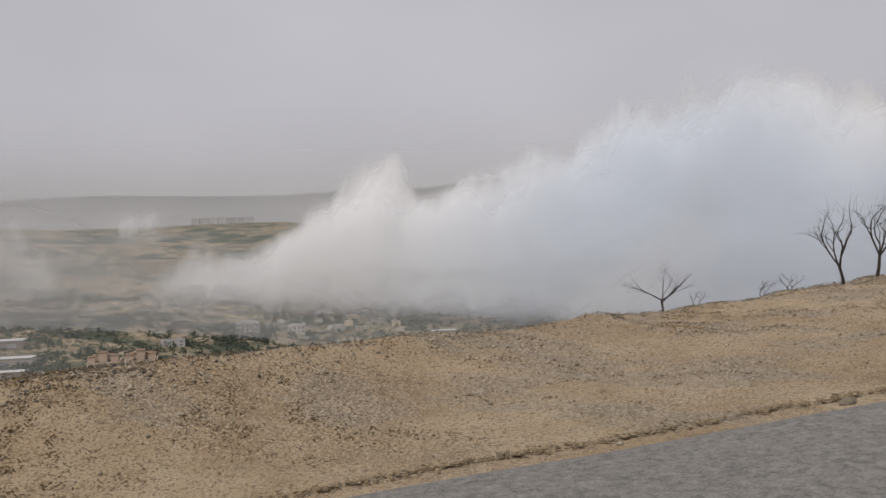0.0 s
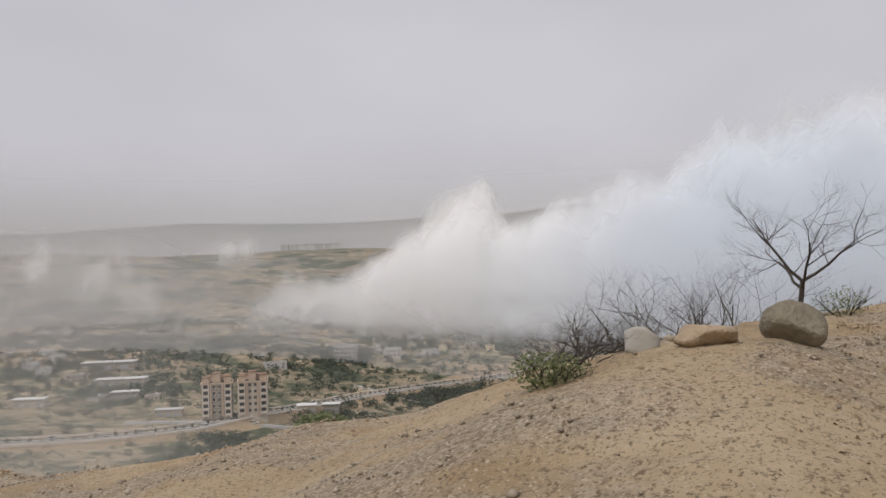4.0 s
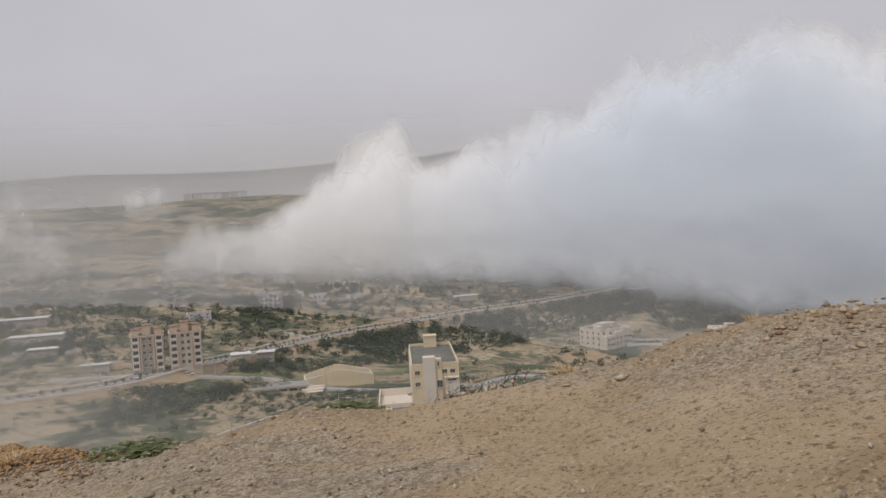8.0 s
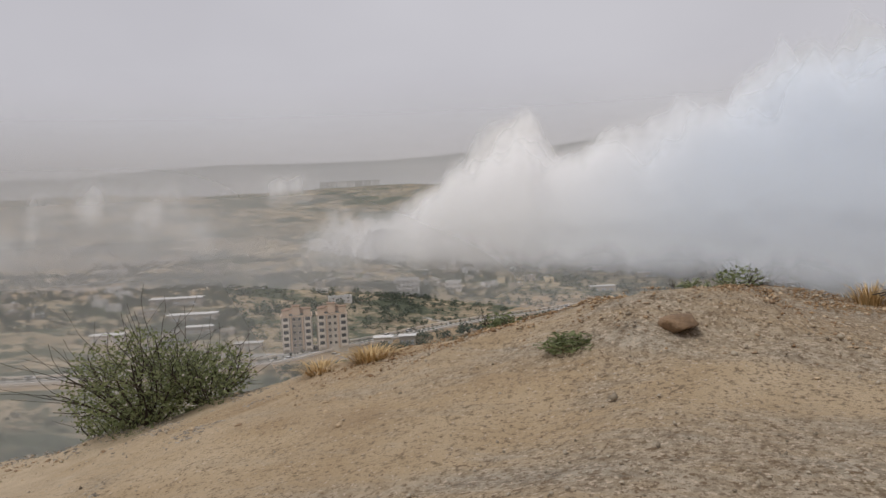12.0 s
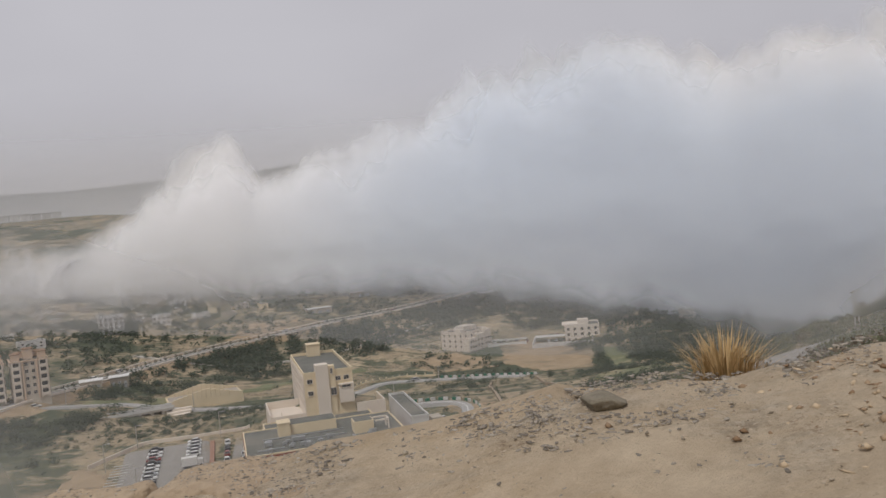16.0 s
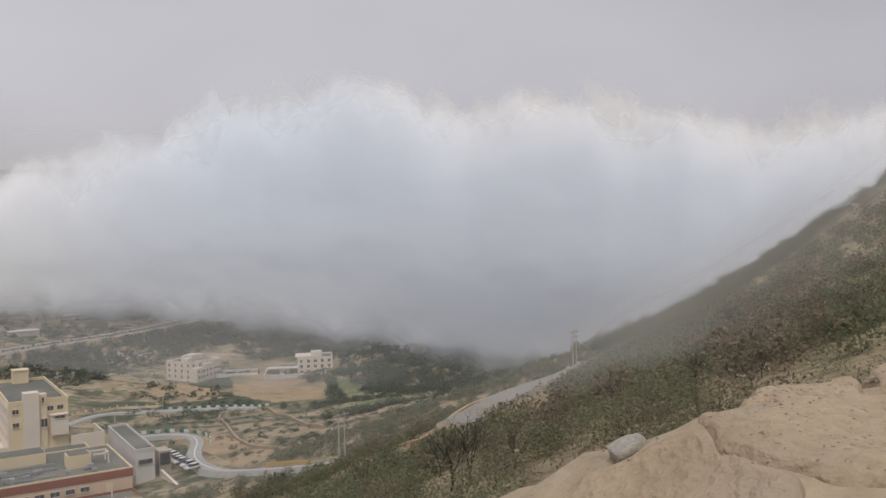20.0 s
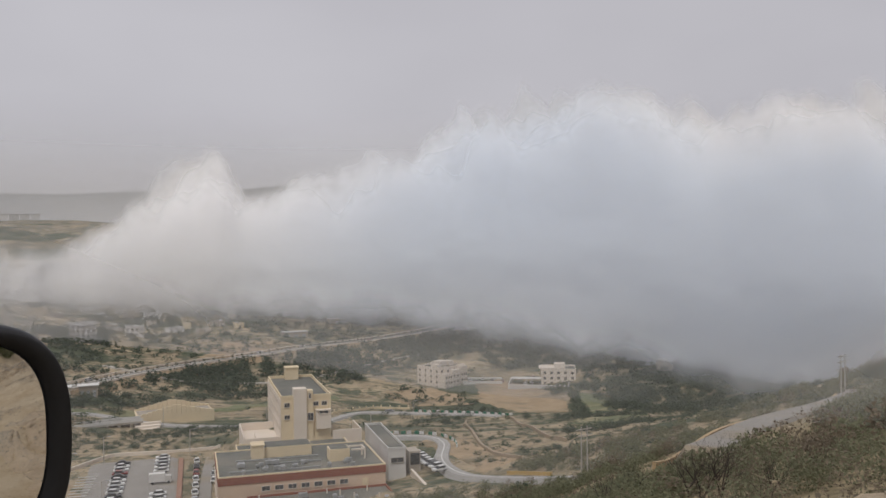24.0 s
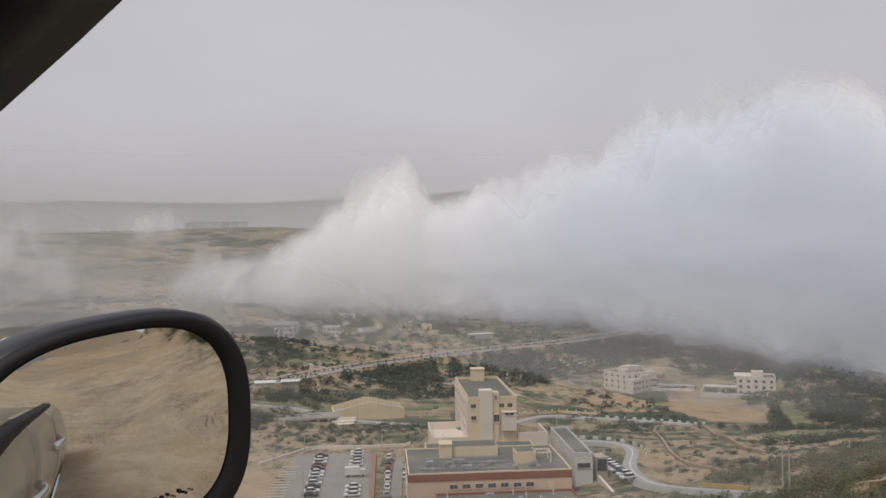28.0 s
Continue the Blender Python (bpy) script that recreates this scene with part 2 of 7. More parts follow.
def cloud_material(name, grain, edge, foot, white, blue):
    """Lit vapour: torn at its crown, fading softly at its foot; light on the lobe and crowns is painted whiter, shade
    bluer.
    """
    m, nt, ln, bsdf = nodes_of(name)
    nt.remove(bsdf)
    cell = nt.new("ShaderNodeAttribute")
    cell.attribute_name = "cell"
    mp = nt.new("ShaderNodeMapping")
    mp.inputs["Scale"].default_value = (1, 1, 0.4)
    mp.inputs["Rotation"].default_value = (0, radians(38), 0)
    ln.new(cell.outputs["Vector"], mp.inputs["Vector"])

    def tex(scale, detail, rough, dist):
        n = nt.new("ShaderNodeTexNoise")
        n.inputs["Scale"].default_value, n.inputs["Detail"].default_value = scale, detail
        n.inputs["Roughness"].default_value, n.inputs["Distortion"].default_value = rough, dist
        ln.new(mp.outputs["Vector"], n.inputs["Vector"])
        return n.outputs["Fac"]

    def att(nm):
        a = nt.new("ShaderNodeAttribute")
        a.attribute_name = nm
        return a.outputs["Fac"]

    def calc(op, a, b, c=None):
        x = nt.new("ShaderNodeMath")
        x.operation = op
        for sock, v in zip(x.inputs, (a, b, c)):
            if v is None:
                continue
            if isinstance(v, (int, float)):
                sock.default_value = v
            else:
                ln.new(v, sock)
        return x.outputs[0]

    def rise(v, hi):
        r = nt.new("ShaderNodeMapRange")
        r.interpolation_type = "SMOOTHSTEP"
        r.inputs["From Min"].default_value, r.inputs["From Max"].default_value = 0.0, hi
        ln.new(v, r.inputs["Value"])
        return r.outputs["Result"]

    wisp, lump = tex(grain, 2.4, 0.45, 0.25), tex(grain * 0.33, 3, 0.5, 0.1)
    torn = calc("MULTIPLY_ADD", wisp, 7.5, calc("MULTIPLY_ADD", lump, 2.0, -4.75))
    crown = rise(calc("ADD", att("crown"), torn), edge)
    base = rise(calc("MULTIPLY_ADD", torn, 0.45, att("foot")), foot)
    alpha = calc("MULTIPLY", calc("MULTIPLY", crown, base), att("thick"))
    dif, tl, mx, clear, fin = (nt.new("ShaderNode" + k) for k in ("BsdfDiffuse", "BsdfTranslucent", "MixShader", "BsdfTransparent", "MixShader"))
    tone = nt.new("ShaderNodeMix")
    tone.data_type = "RGBA"
    tone.inputs[6].default_value, tone.inputs[7].default_value = (*white, 1), (*blue, 1)
    ln.new(calc("MULTIPLY_ADD", lump, 0.5, calc("ADD", att("shade_tint"), -0.25)), tone.inputs[0])
    for b in (dif, tl):
        ln.new(tone.outputs[2], b.inputs["Color"])
    mx.inputs[0].default_value = 0.45
    ln.new(dif.outputs[0], mx.inputs[1])
    ln.new(tl.outputs[0], mx.inputs[2])
    ln.new(alpha, fin.inputs[0])
    ln.new(clear.outputs[0], fin.inputs[1])
    ln.new(mx.outputs[0], fin.inputs[2])
    ln.new(fin.outputs[0], nt["Material Output"].inputs["Surface"])
    return m


# see-through pale film; the haze of distance is painted with it
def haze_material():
    m, nt, ln, bsdf = nodes_of("haze_sheet_film")
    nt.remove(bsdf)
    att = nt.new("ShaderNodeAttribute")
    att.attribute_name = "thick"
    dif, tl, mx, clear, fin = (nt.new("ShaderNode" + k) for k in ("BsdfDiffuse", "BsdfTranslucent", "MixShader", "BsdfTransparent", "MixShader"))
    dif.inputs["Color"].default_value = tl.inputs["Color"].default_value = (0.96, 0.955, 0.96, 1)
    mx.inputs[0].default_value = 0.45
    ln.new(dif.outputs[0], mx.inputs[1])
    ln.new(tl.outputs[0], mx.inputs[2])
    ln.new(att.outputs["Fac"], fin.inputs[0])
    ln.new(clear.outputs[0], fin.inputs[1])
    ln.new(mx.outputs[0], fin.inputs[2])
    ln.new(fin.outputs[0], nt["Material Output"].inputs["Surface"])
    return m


M = dict(
    haze=haze_material(),
    earth=ground_material(),
    asphalt=surface("worn_asphalt", (0.10, 0.094, 0.085), (0.36, 0.34, 0.31), 14.0, 0.9, 1.0, 4, where="World"),
    far_asphalt=surface("pale_asphalt", (0.31, 0.30, 0.285), (0.42, 0.41, 0.385), 0.15, 0.9, 0.1, 8, where="World"),
    lot=surface("car_park_asphalt", (0.24, 0.225, 0.205), (0.33, 0.31, 0.28), 0.15, 0.9, 0.1, 8, dirt=(0.30, 0.25, 0.18), where="World"),
    cream=surface("cream_render", (0.66, 0.54, 0.36), (0.78, 0.66, 0.46), 0.25, 0.85, 0.05, 10),
    peach=surface("peach_render", (0.60, 0.44, 0.32), (0.70, 0.54, 0.41), 0.2, 0.85, 0.05, 10),
    ivory=surface("ivory_render", (0.66, 0.58, 0.49), (0.79, 0.71, 0.62), 0.25, 0.85, 0.05, 10),
    white=surface("white_render", (0.55, 0.54, 0.52), (0.72, 0.71, 0.69), 0.2, 0.8, 0.05, 10, vary=0.12),
    plaster=surface("weathered_plaster", (0.36, 0.32, 0.27), (0.55, 0.49, 0.41), 0.2, 0.9, 0.08, 10, vary=0.3),
    brown=surface("brown_stone", (0.22, 0.13, 0.075), (0.33, 0.21, 0.13), 0.4, 0.9, 0.1, 10),
    red=surface("red_brown_band", (0.23, 0.065, 0.035), (0.30, 0.095, 0.05), 0.4, 0.8, 0.04, 10),
    roof=surface("grey_roof_felt", (0.10, 0.105, 0.09), (0.17, 0.17, 0.15), 0.2, 0.95, 0.1, 12, dirt=(0.2, 0.19, 0.16)),
    paving=surface("red_paving", (0.28, 0.15, 0.10), (0.36, 0.21, 0.15), 0.5, 0.9, 0.05, 10),
    concrete=surface("pale_concrete", (0.36, 0.34, 0.30), (0.5, 0.47, 0.42), 0.6, 0.9, 0.15, 10, dirt=(0.27, 0.24, 0.19)),
    metal=surface("galvanised_metal", (0.40, 0.41, 0.42), (0.58, 0.59, 0.60), 1.2, 0.45, 0.03, 8, metal=0.6),
    # even dark for panes, tyres and panels, and for the painted loggia shade
    dark=surface("dark_parts_and_shade", (0.03, 0.03, 0.033), (0.07, 0.07, 0.073), 1.0, 0.3, 0.0, 6),
    greenpaint=surface("green_paint", (0.02, 0.13, 0.08), (0.03, 0.19, 0.11), 1.0, 0.6, 0.03, 8),
    yellowpaint=surface("yellow_paint", (0.42, 0.28, 0.09), (0.55, 0.38, 0.14), 1.0, 0.6, 0.03, 8),
    old_concrete=surface("rough_old_concrete", (0.26, 0.24, 0.21), (0.50, 0.47, 0.42), 14.0, 0.95, 1.0, 5, dirt=(0.30, 0.25, 0.18)),
    rock=surface("sandstone", (0.31, 0.23, 0.15), (0.51, 0.40, 0.28), 1.3, 0.92, 0.6, 14, dirt=(0.41, 0.345, 0.26), where="World"),
    boulder=surface("grey_boulder", (0.16, 0.14, 0.10), (0.33, 0.29, 0.22), 3.0, 0.92, 0.6, 8, vary=0.2),
    ruddy=surface("rusty_stone", (0.12, 0.08, 0.05), (0.28, 0.185, 0.11), 4.0, 0.92, 0.6, 8, vary=0.2),
    bark=surface("charred_bark", (0.030, 0.024, 0.019), (0.085, 0.068, 0.055), 9.0, 0.95, 0.4, 6),
    chips=foliage("grey_stone_chips", (0.13, 0.12, 0.105), (0.36, 0.335, 0.295)),
    shards=foliage("slate_shards", (0.16, 0.14, 0.115), (0.46, 0.41, 0.345)),
    pebbles=foliage("gravel_stones", (0.20, 0.165, 0.12), (0.56, 0.49, 0.39)),
    leaf=foliage("scrub_leaves", (0.12, 0.15, 0.065), (0.30, 0.33, 0.17), 0.45),
    tuft=foliage("green_grass_blades", (0.26, 0.26, 0.12), (0.62, 0.55, 0.32)),
    straw=foliage("dry_grass_blades", (0.38, 0.26, 0.12), (0.68, 0.50, 0.27)),
    clay=foliage("orange_clay_clods", (0.17, 0.095, 0.045), (0.46, 0.31, 0.17)),
    rubble=foliage("broken_rubble", (0.24, 0.15, 0.085), (0.60, 0.47, 0.32)),
    stubble=foliage("dry_stubble_blades", (0.18, 0.135, 0.08), (0.42, 0.33, 0.21)),
    wood=foliage("valley_tree_leaves", (0.072, 0.094, 0.068), (0.14, 0.165, 0.115), 0.45),
    thicket=foliage("slope_bush_leaves", (0.145, 0.16, 0.10), (0.29, 0.29, 0.185), 0.5),
    brush=foliage("dry_scrub_leaves", (0.17, 0.18, 0.115), (0.30, 0.305, 0.20), 0.5),
    soil=surface("bare_field_soil", (0.26, 0.19, 0.115), (0.46, 0.35, 0.225), 0.14, 0.95, 0.4, 11, dirt=(0.20, 0.165, 0.105), where="World"),
    meadow=surface("green_field", (0.10, 0.12, 0.06), (0.20, 0.21, 0.11), 0.15, 0.95, 0.3, 9, dirt=(0.30, 0.26, 0.15), where="World"),
    yellowstone=surface("ochre_kerb_stone", (0.36, 0.26, 0.15), (0.52, 0.40, 0.25), 0.5, 0.95, 0.3, 6, where="World"),
    wallstone=surface("dry_stone", (0.27, 0.21, 0.145), (0.44, 0.36, 0.26), 0.8, 0.95, 0.6, 6, where="World"),
    sere=foliage("bare_brown_twigs", (0.16, 0.135, 0.10), (0.31, 0.255, 0.19), 0.4),
    wallchips=foliage("pale_slope_rock", (0.30, 0.25, 0.19), (0.56, 0.48, 0.38)),
    hedge=foliage("dark_shrubs", (0.015, 0.02, 0.012), (0.035, 0.042, 0.022)),
    scrap=cloud_material("cloud_scrap_vapour", 0.030, 3.2, 3.0, (0.97, 0.965, 0.965), (0.95, 0.95, 0.96)),
    mist=cloud_material("cloud_vapour", 0.03, 2.0, 2.6, (0.97, 0.965, 0.965), (0.87, 0.91, 0.965)),
)

# ---- the lie of the land: B runs back along the drive, N out over the valley ----
BX, BY, NX, NY = 0.936, -0.352, 0.352, 0.936
_table = np.random.RandomState(7).rand(128, 128)


def vnoise(x, y, k=0):
    """Smooth value noise from 0 to 1, for arrays or numbers."""
    x, y = np.asarray(x, float) + 17.3 * k, np.asarray(y, float) + 9.1 * k
    i, j = np.floor(x).astype(int), np.floor(y).astype(int)
    u, v = x - i, y - j
    u, v = u * u * (3 - 2 * u), v * v * (3 - 2 * v)
    a, b = _table[i % 128, j % 128], _table[(i + 1) % 128, j % 128]
    c, d = _table[i % 128, (j + 1) % 128], _table[(i + 1) % 128, (j + 1) % 128]
    return (a * (1 - u) + b * u) * (1 - v) + (c * (1 - u) + d * u) * v


def fbm(x, y, octaves=4, k=0):
    return sum(vnoise(x * 2**o, y * 2**o, k + o) / 2**o for o in range(octaves)) / (2 - 0.5 ** (octaves - 1)) - 0.5


# crest of the roadside bank: way back along the drive, how far out, how high
CREST = [(-30, 5.5, -5.0), (-8, 5.2, -2.3), (0, 4.0, -0.4), (1.5, 2.9, 0.56), (3, 3.0, 0.69), (3.9, 3.0, 0.89), (5, 2.9, 1.06), (7, 3.3, 1.18), (9, 3.3, 1.5), (11, 4.0, 2.0),
         (13, 4.7, 2.5), (15, 4.8, 2.66), (17, 4.4, 2.92), (19, 5.6, 3.15), (21, 4.8, 3.5), (25, 5.3, 4.2), (29, 5.5, 5.06), (32, 5.9, 5.16),
         (35.8, 6.2, 5.28), (39.0, 6.8, 5.85), (40.6, 7.0, 6.3), (41.3, 9.5, 6.42), (42.4, 10.2, 6.55), (43.4, 9.0, 6.66), (44.4, 7.2, 6.9), (45.4, 6.4, 7.12), (46.6, 6.5, 7.25), (47.8, 6.95, 7.31), (49, 7.6, 7.36),
         (50.2, 8.5, 7.45), (51.2, 9.4, 7.53), (52.6, 11.4, 7.55), (54, 14, 7.46), (55, 16, 7.45), (56.6, 18, 7.57), (58, 19, 7.75), (66, 21, 8.45), (80, 23, 9.8), (140, 26, 15)]
LEVEL = [(-60, -7.5), (0, 0.08), (1.8, 0.1), (4, 0.42), (8, 0.95), (14, 1.85), (19.4, 2.55), (24.2, 3.45), (29.2, 4.3), (38, 5.4), (43, 5.95), (49, 6.5), (56, 7.2), (120, 13.5)]
VALLEY = [(26, 275, -51.5), (20, 228, -64), (-30, 245, -65.5), (-75, 215, -60), (48, 245, -62), (128, 475, -79), (190, 465, -77), (-92, 365, -57), (-165, 388, -53),
          (-78, 560, -54), (55, 600, -61), (-157, 560, -42), (-311, 546, -34), (60, 350, -74), (-30, 330, -70), (200, 300, -66),
          (106, 106, -20), (118, 92, -12), (130, 80, -1), (180, 60, 40), (108, 128, -29), (124, 139, -30), (76, 106, -27), (60, 92, -25.5), (50, 82, -23.5), (54, 112, -33), (36, 55, -17), (20, 24, -9.5), (57, 57, -15),
          (75, 45, -9), (40, 110, -40), (0, 100, -42), (-60, 120, -46), (300, 500, -60), (-600, 500, -20), (-200, 130, -52), (-33, 473, -62), (22, 536, -64), (92, 600, -65), (172, 663, -65)]
HIGHWAY = [(-420, 190), (-250, 252), (-139, 311), (-101, 340), (-70, 403), (-47, 450), (-5, 508), (52, 563), (164, 654), (320, 760)]
_hw = np.array(HIGHWAY, float)
_vp = np.array(VALLEY, float)


def _solve():
    n = len(_vp)
    a = np.zeros((n + 3, n + 3))
    a[:n, :n] = np.hypot(_vp[:, None, 0] - _vp[None, :, 0], _vp[:, None, 1] - _vp[None, :, 1])
    a[:n, n:] = np.c_[np.ones(n), _vp[:, :2] / 100]
    a[n:, :n] = a[:n, n:].T
    return np.linalg.solve(a, np.r_[_vp[:, 2], 0, 0, 0])


_w = _solve()
_cr, _lv = np.array(CREST), np.array(LEVEL)


def smooth(a, b, x):
    t = np.clip((x - a) / (b - a), 0, 1)
    return t * t * (3 - 2 * t)


def level(s):
    return np.interp(s, _lv[:, 0], _lv[:, 1])


def crest(s):
    return np.interp(s, _cr[:, 0], _cr[:, 1]), np.interp(s, _cr[:, 0], _cr[:, 2])


def asphalt_edge(s):
    """How far out the worn edge of the asphalt runs."""
    return np.interp(s, [-60, 10, 22, 32, 40, 44, 48.6, 54, 57, 66, 120], [-4.5, -3.6, -3.0, -2.0, 0.2, 2.2, 5.2, 9.0, 10.9, 14, 30])


def valley(x, y):
    x, y = np.asarray(x, float), np.asarray(y, float)
    cx, cy = np.clip(x, -650, 420), np.clip(y, -60, 640)
    z = _w[-3] + _w[-2] * cx / 100 + _w[-1] * cy / 100
    for (px, py, _), k in zip(_vp, _w):
        z = z + k * np.hypot(cx - px, cy - py)
    out = np.hypot(x - cx, y - cy)
    z = z * np.exp(-out / 500) + (1 - np.exp(-out / 500)) * -30
    far = np.hypot(x, y)
    # brown plateau over the town, then the grey hills at the skyline
    z = z + smooth(760, 1250, far) * (80 + 34 * fbm(x / 420, y / 420, 3, 3)) * (1 - smooth(1500, 1900, far))
    z = z + smooth(2300, 3400, far) * (270 + 90 * fbm(x / 900, y / 900, 4, 5) + 45 * np.clip(x / 1500, -1, 1))
    rough = smooth(8, 60, far)
    lot = smooth(-58, -48, x) * (1 - smooth(0, 8, x)) * smooth(205, 216, y) * (1 - smooth(288, 300, y))
    z = z * (1 - lot) + lot * -65.2
    by_road = np.abs(y - np.interp(x, _hw[:, 0], _hw[:, 1]))
    rough = rough * (1 - 0.9 * lot) * (0.1 + 0.9 * smooth(12, 60, by_road))
    return z + rough * (5 * fbm(x / 60, y / 60, 3, 8) + smooth(500, 900, far) * 14 * fbm(x / 170, y / 170, 4, 9))


def gravel(s, n):
    """Where loose gravel lies on the dirt, 0 to 1, in washes along the drive."""
    c = vnoise(s / 1.3 + 0.4 * n, n / 0.7, 4) * 0.6 + vnoise(s / 0.45, n / 0.33, 6) * 0.4
    return smooth(0.44, 0.62, c - 0.08 * smooth(40, 46, s))


def ground(x, y):
    x, y = np.asarray(x, float), np.asarray(y, float)
    s, n = x * BX + y * BY, x * NX + y * NY
    cn, cz = crest(s)
    tidy = smooth(-14, -8, s) * (1 - smooth(66, 74, s))
    cn = cn + 0.5 * tidy * fbm(s / 1.3, n * 0 + 2, 3, 2)
    lv, e = level(s), asphalt_edge(s)
    cz = cz + 0.22 * tidy * fbm(s / 0.9, n * 0 + 5, 3, 6)
    t = np.clip((n - e) / np.maximum(cn - e, 0.5), 0, 1)
    shelf = lv + (cz - lv) * t**1.15
    wild = smooth(0, 1.2, n - e) * (1 - smooth(1.0, 3.5, n - cn))
    shelf = shelf + wild * (0.14 * fbm(s / 1.1, n / 1.1, 4, 1) + 0.075 * fbm(s * 2.3, n * 2.3, 3, 4))
    drop = cz - 0.05 - 0.68 * np.maximum(n - cn, 0) + 1.3 * fbm(s / 5, n / 5, 4, 11) * smooth(0.5, 5, n - cn)
    v = valley(x, y)
    k = 1.6
    far_side = np.where(np.abs(drop - v) > 12, np.maximum(drop, v), k * np.logaddexp(drop / k, v / k))
    far_side = np.minimum(far_side, cz - 0.25 * np.maximum(n - cn, 0))* (n - cn < 14) + far_side * (n - cn >= 14)
    # spoil heap of rubble on the edge
    heap = 0.16 * np.exp(-(((s - 13.9) / 0.9) ** 2) - ((n - 4.1) / 0.7) ** 2) * (1 + 1.5 * fbm(s * 2.2, n * 2.2, 3, 31))
    heap = heap + 0.62 * np.exp(-(((s - 41.5) / 1.05) ** 2) - ((n - 4.9) / np.where(n < 4.9, 1.6, 1.0)) ** 2)
    heap = heap + 0.05 * np.exp(-(((s - 19.75) / 0.6) ** 2) - ((n - 5.0) / 0.4) ** 2)
    z = np.where(n <= cn, shelf, far_side) + heap
    bank = np.maximum(e - 7.6 - n, 0)
    up = lv + 0.75 * bank + bank * 0.35 * fbm(s / 4, n / 4, 4, 13)
    up = np.minimum(up, lv + 7 + 0.10 * bank)
    z = np.where(n < e - 7.6, up, z)
    out = smooth(250, 500, np.abs(s)) * (n < 20)
    return z * (1 - out) + out * -40


# ---- building blocks ----


def part(name, bm, mat, parent=None, label="", flat=True):
    me = bpy.data.meshes.new(name)
    bm.to_mesh(me)
    bm.free()
    me.materials.append(M[mat] if isinstance(mat, str) else mat)
    if not flat:
        me.polygons.foreach_set("use_smooth", [True] * len(me.polygons))
    ob = new(name, me)
    ob.parent = parent
    if label:
        ob["label"] = label
    return ob


def mesh(name, verts, faces, mat, parent=None, flat=True):
    me = bpy.data.meshes.new(name)
    me.from_pydata(verts, [], faces)
    me.materials.append(M[mat] if isinstance(mat, str) else mat)
    if not flat:
        me.polygons.foreach_set("use_smooth", [True] * len(me.polygons))
    ob = new(name, me)
    ob.parent = parent
    return ob


def anchor(name, x, y, z, turn=0.0, **tags):
    ob = new(name)
    ob.matrix_basis = pose(x, y, z, 0, 0, turn)
    return tagged(ob, **tags)


def slab(bm, x0, x1, y0, y1, z0, z1):
    v = [bm.verts.new(p) for p in ((x0, y0, z0), (x1, y0, z0), (x1, y1, z0), (x0, y1, z0), (x0, y0, z1), (x1, y0, z1), (x1, y1, z1), (x0, y1, z1))]
    for f in ((0, 3, 2, 1), (4, 5, 6, 7), (0, 1, 5, 4), (1, 2, 6, 5), (2, 3, 7, 6), (3, 0, 4, 7)):
        bm.faces.new([v[i] for i in f])


def boxed(*sizes):
    bm = bmesh.new()
    for s in sizes:
        slab(bm, *s)
    return bm


def at_sn(s, n):
    """World x, y of a place given along and out from the drive."""
    return s * BX + n * NX, s * BY + n * NY


def gz(x, y):
    return float(ground(x, y))


# ---- ground: one sheet out to the skyline ----


def steps(fine0, fine1, step, grow, most, mid, end):
    up, x, d = [fine1], fine1, step
    while x < end:
        d = min(d * grow, most) if x < mid else d * 1.12
        x += d
        up.append(x)
    return up


sv = steps(-8, 66, 0.3, 1.055, 9, 620, 4600)
sv = [66 - v for v in reversed(steps(-8, 74, 0.3, 1.055, 9, 620, 4600)[1:])] + list(np.arange(-8, 66, 0.2)) + sv
nv = [-7 - v for v in reversed(steps(0, 0, 0.4, 1.12, 12, 60, 900)[1:])] + list(np.arange(-7, 21, 0.22)) + steps(0, 21, 0.22, 1.04, 7.5, 720, 4600)
sg, ng = np.meshgrid(np.array(sv), np.array(nv), indexing="ij")
xg, yg = sg * BX + ng * NX, sg * BY + ng * NY
zg = ground(xg, yg)
S_, N_ = sg.shape
idx = np.arange(S_ * N_).reshape(S_, N_)
quads = np.stack([idx[:-1, :-1], idx[1:, :-1], idx[1:, 1:], idx[:-1, 1:]], -1).reshape(-1, 4)
gm = bpy.data.meshes.new("ground")
gm.vertices.add(S_ * N_)
gm.vertices.foreach_set("co", np.stack([xg, yg, zg], -1).ravel())
gm.loops.add(quads.size)
gm.loops.foreach_set("vertex_index", quads.ravel())
gm.polygons.add(len(quads))
gm.polygons.foreach_set("loop_start", np.arange(0, quads.size, 4))
gm.polygons.foreach_set("use_smooth", np.ones(len(quads), bool))
gm.update()
gm.validate()
shelf = gm.attributes.new("shelf", "FLOAT", "POINT")
cn_, _ = crest(sg)
shelf.data.foreach_set("value", (1 - smooth(0.3, 2.6, ng - cn_)).ravel())
gv = gm.attributes.new("gravel", "FLOAT", "POINT")
gv.data.foreach_set("value", gravel(sg, ng).ravel())
fk = gm.attributes.new("flaky", "FLOAT", "POINT")
fk.data.foreach_set("value", (smooth(42, 46, sg) * (0.4 + 0.9 * vnoise(sg / 1.2, ng / 0.7, 16)) + smooth(11, 15, sg) * (1 - smooth(42, 46, sg)) * (0.2 + 0.4 * gravel(sg, ng)) + 0.2 * gravel(sg, ng)).ravel())
lo = gm.attributes.new("loose", "FLOAT", "POINT")
lo.data.foreach_set("value", (0.12 + 0.88 * smooth(9, 14, sg)).ravel())
tk = gm.attributes.new("thicket", "FLOAT", "POINT")
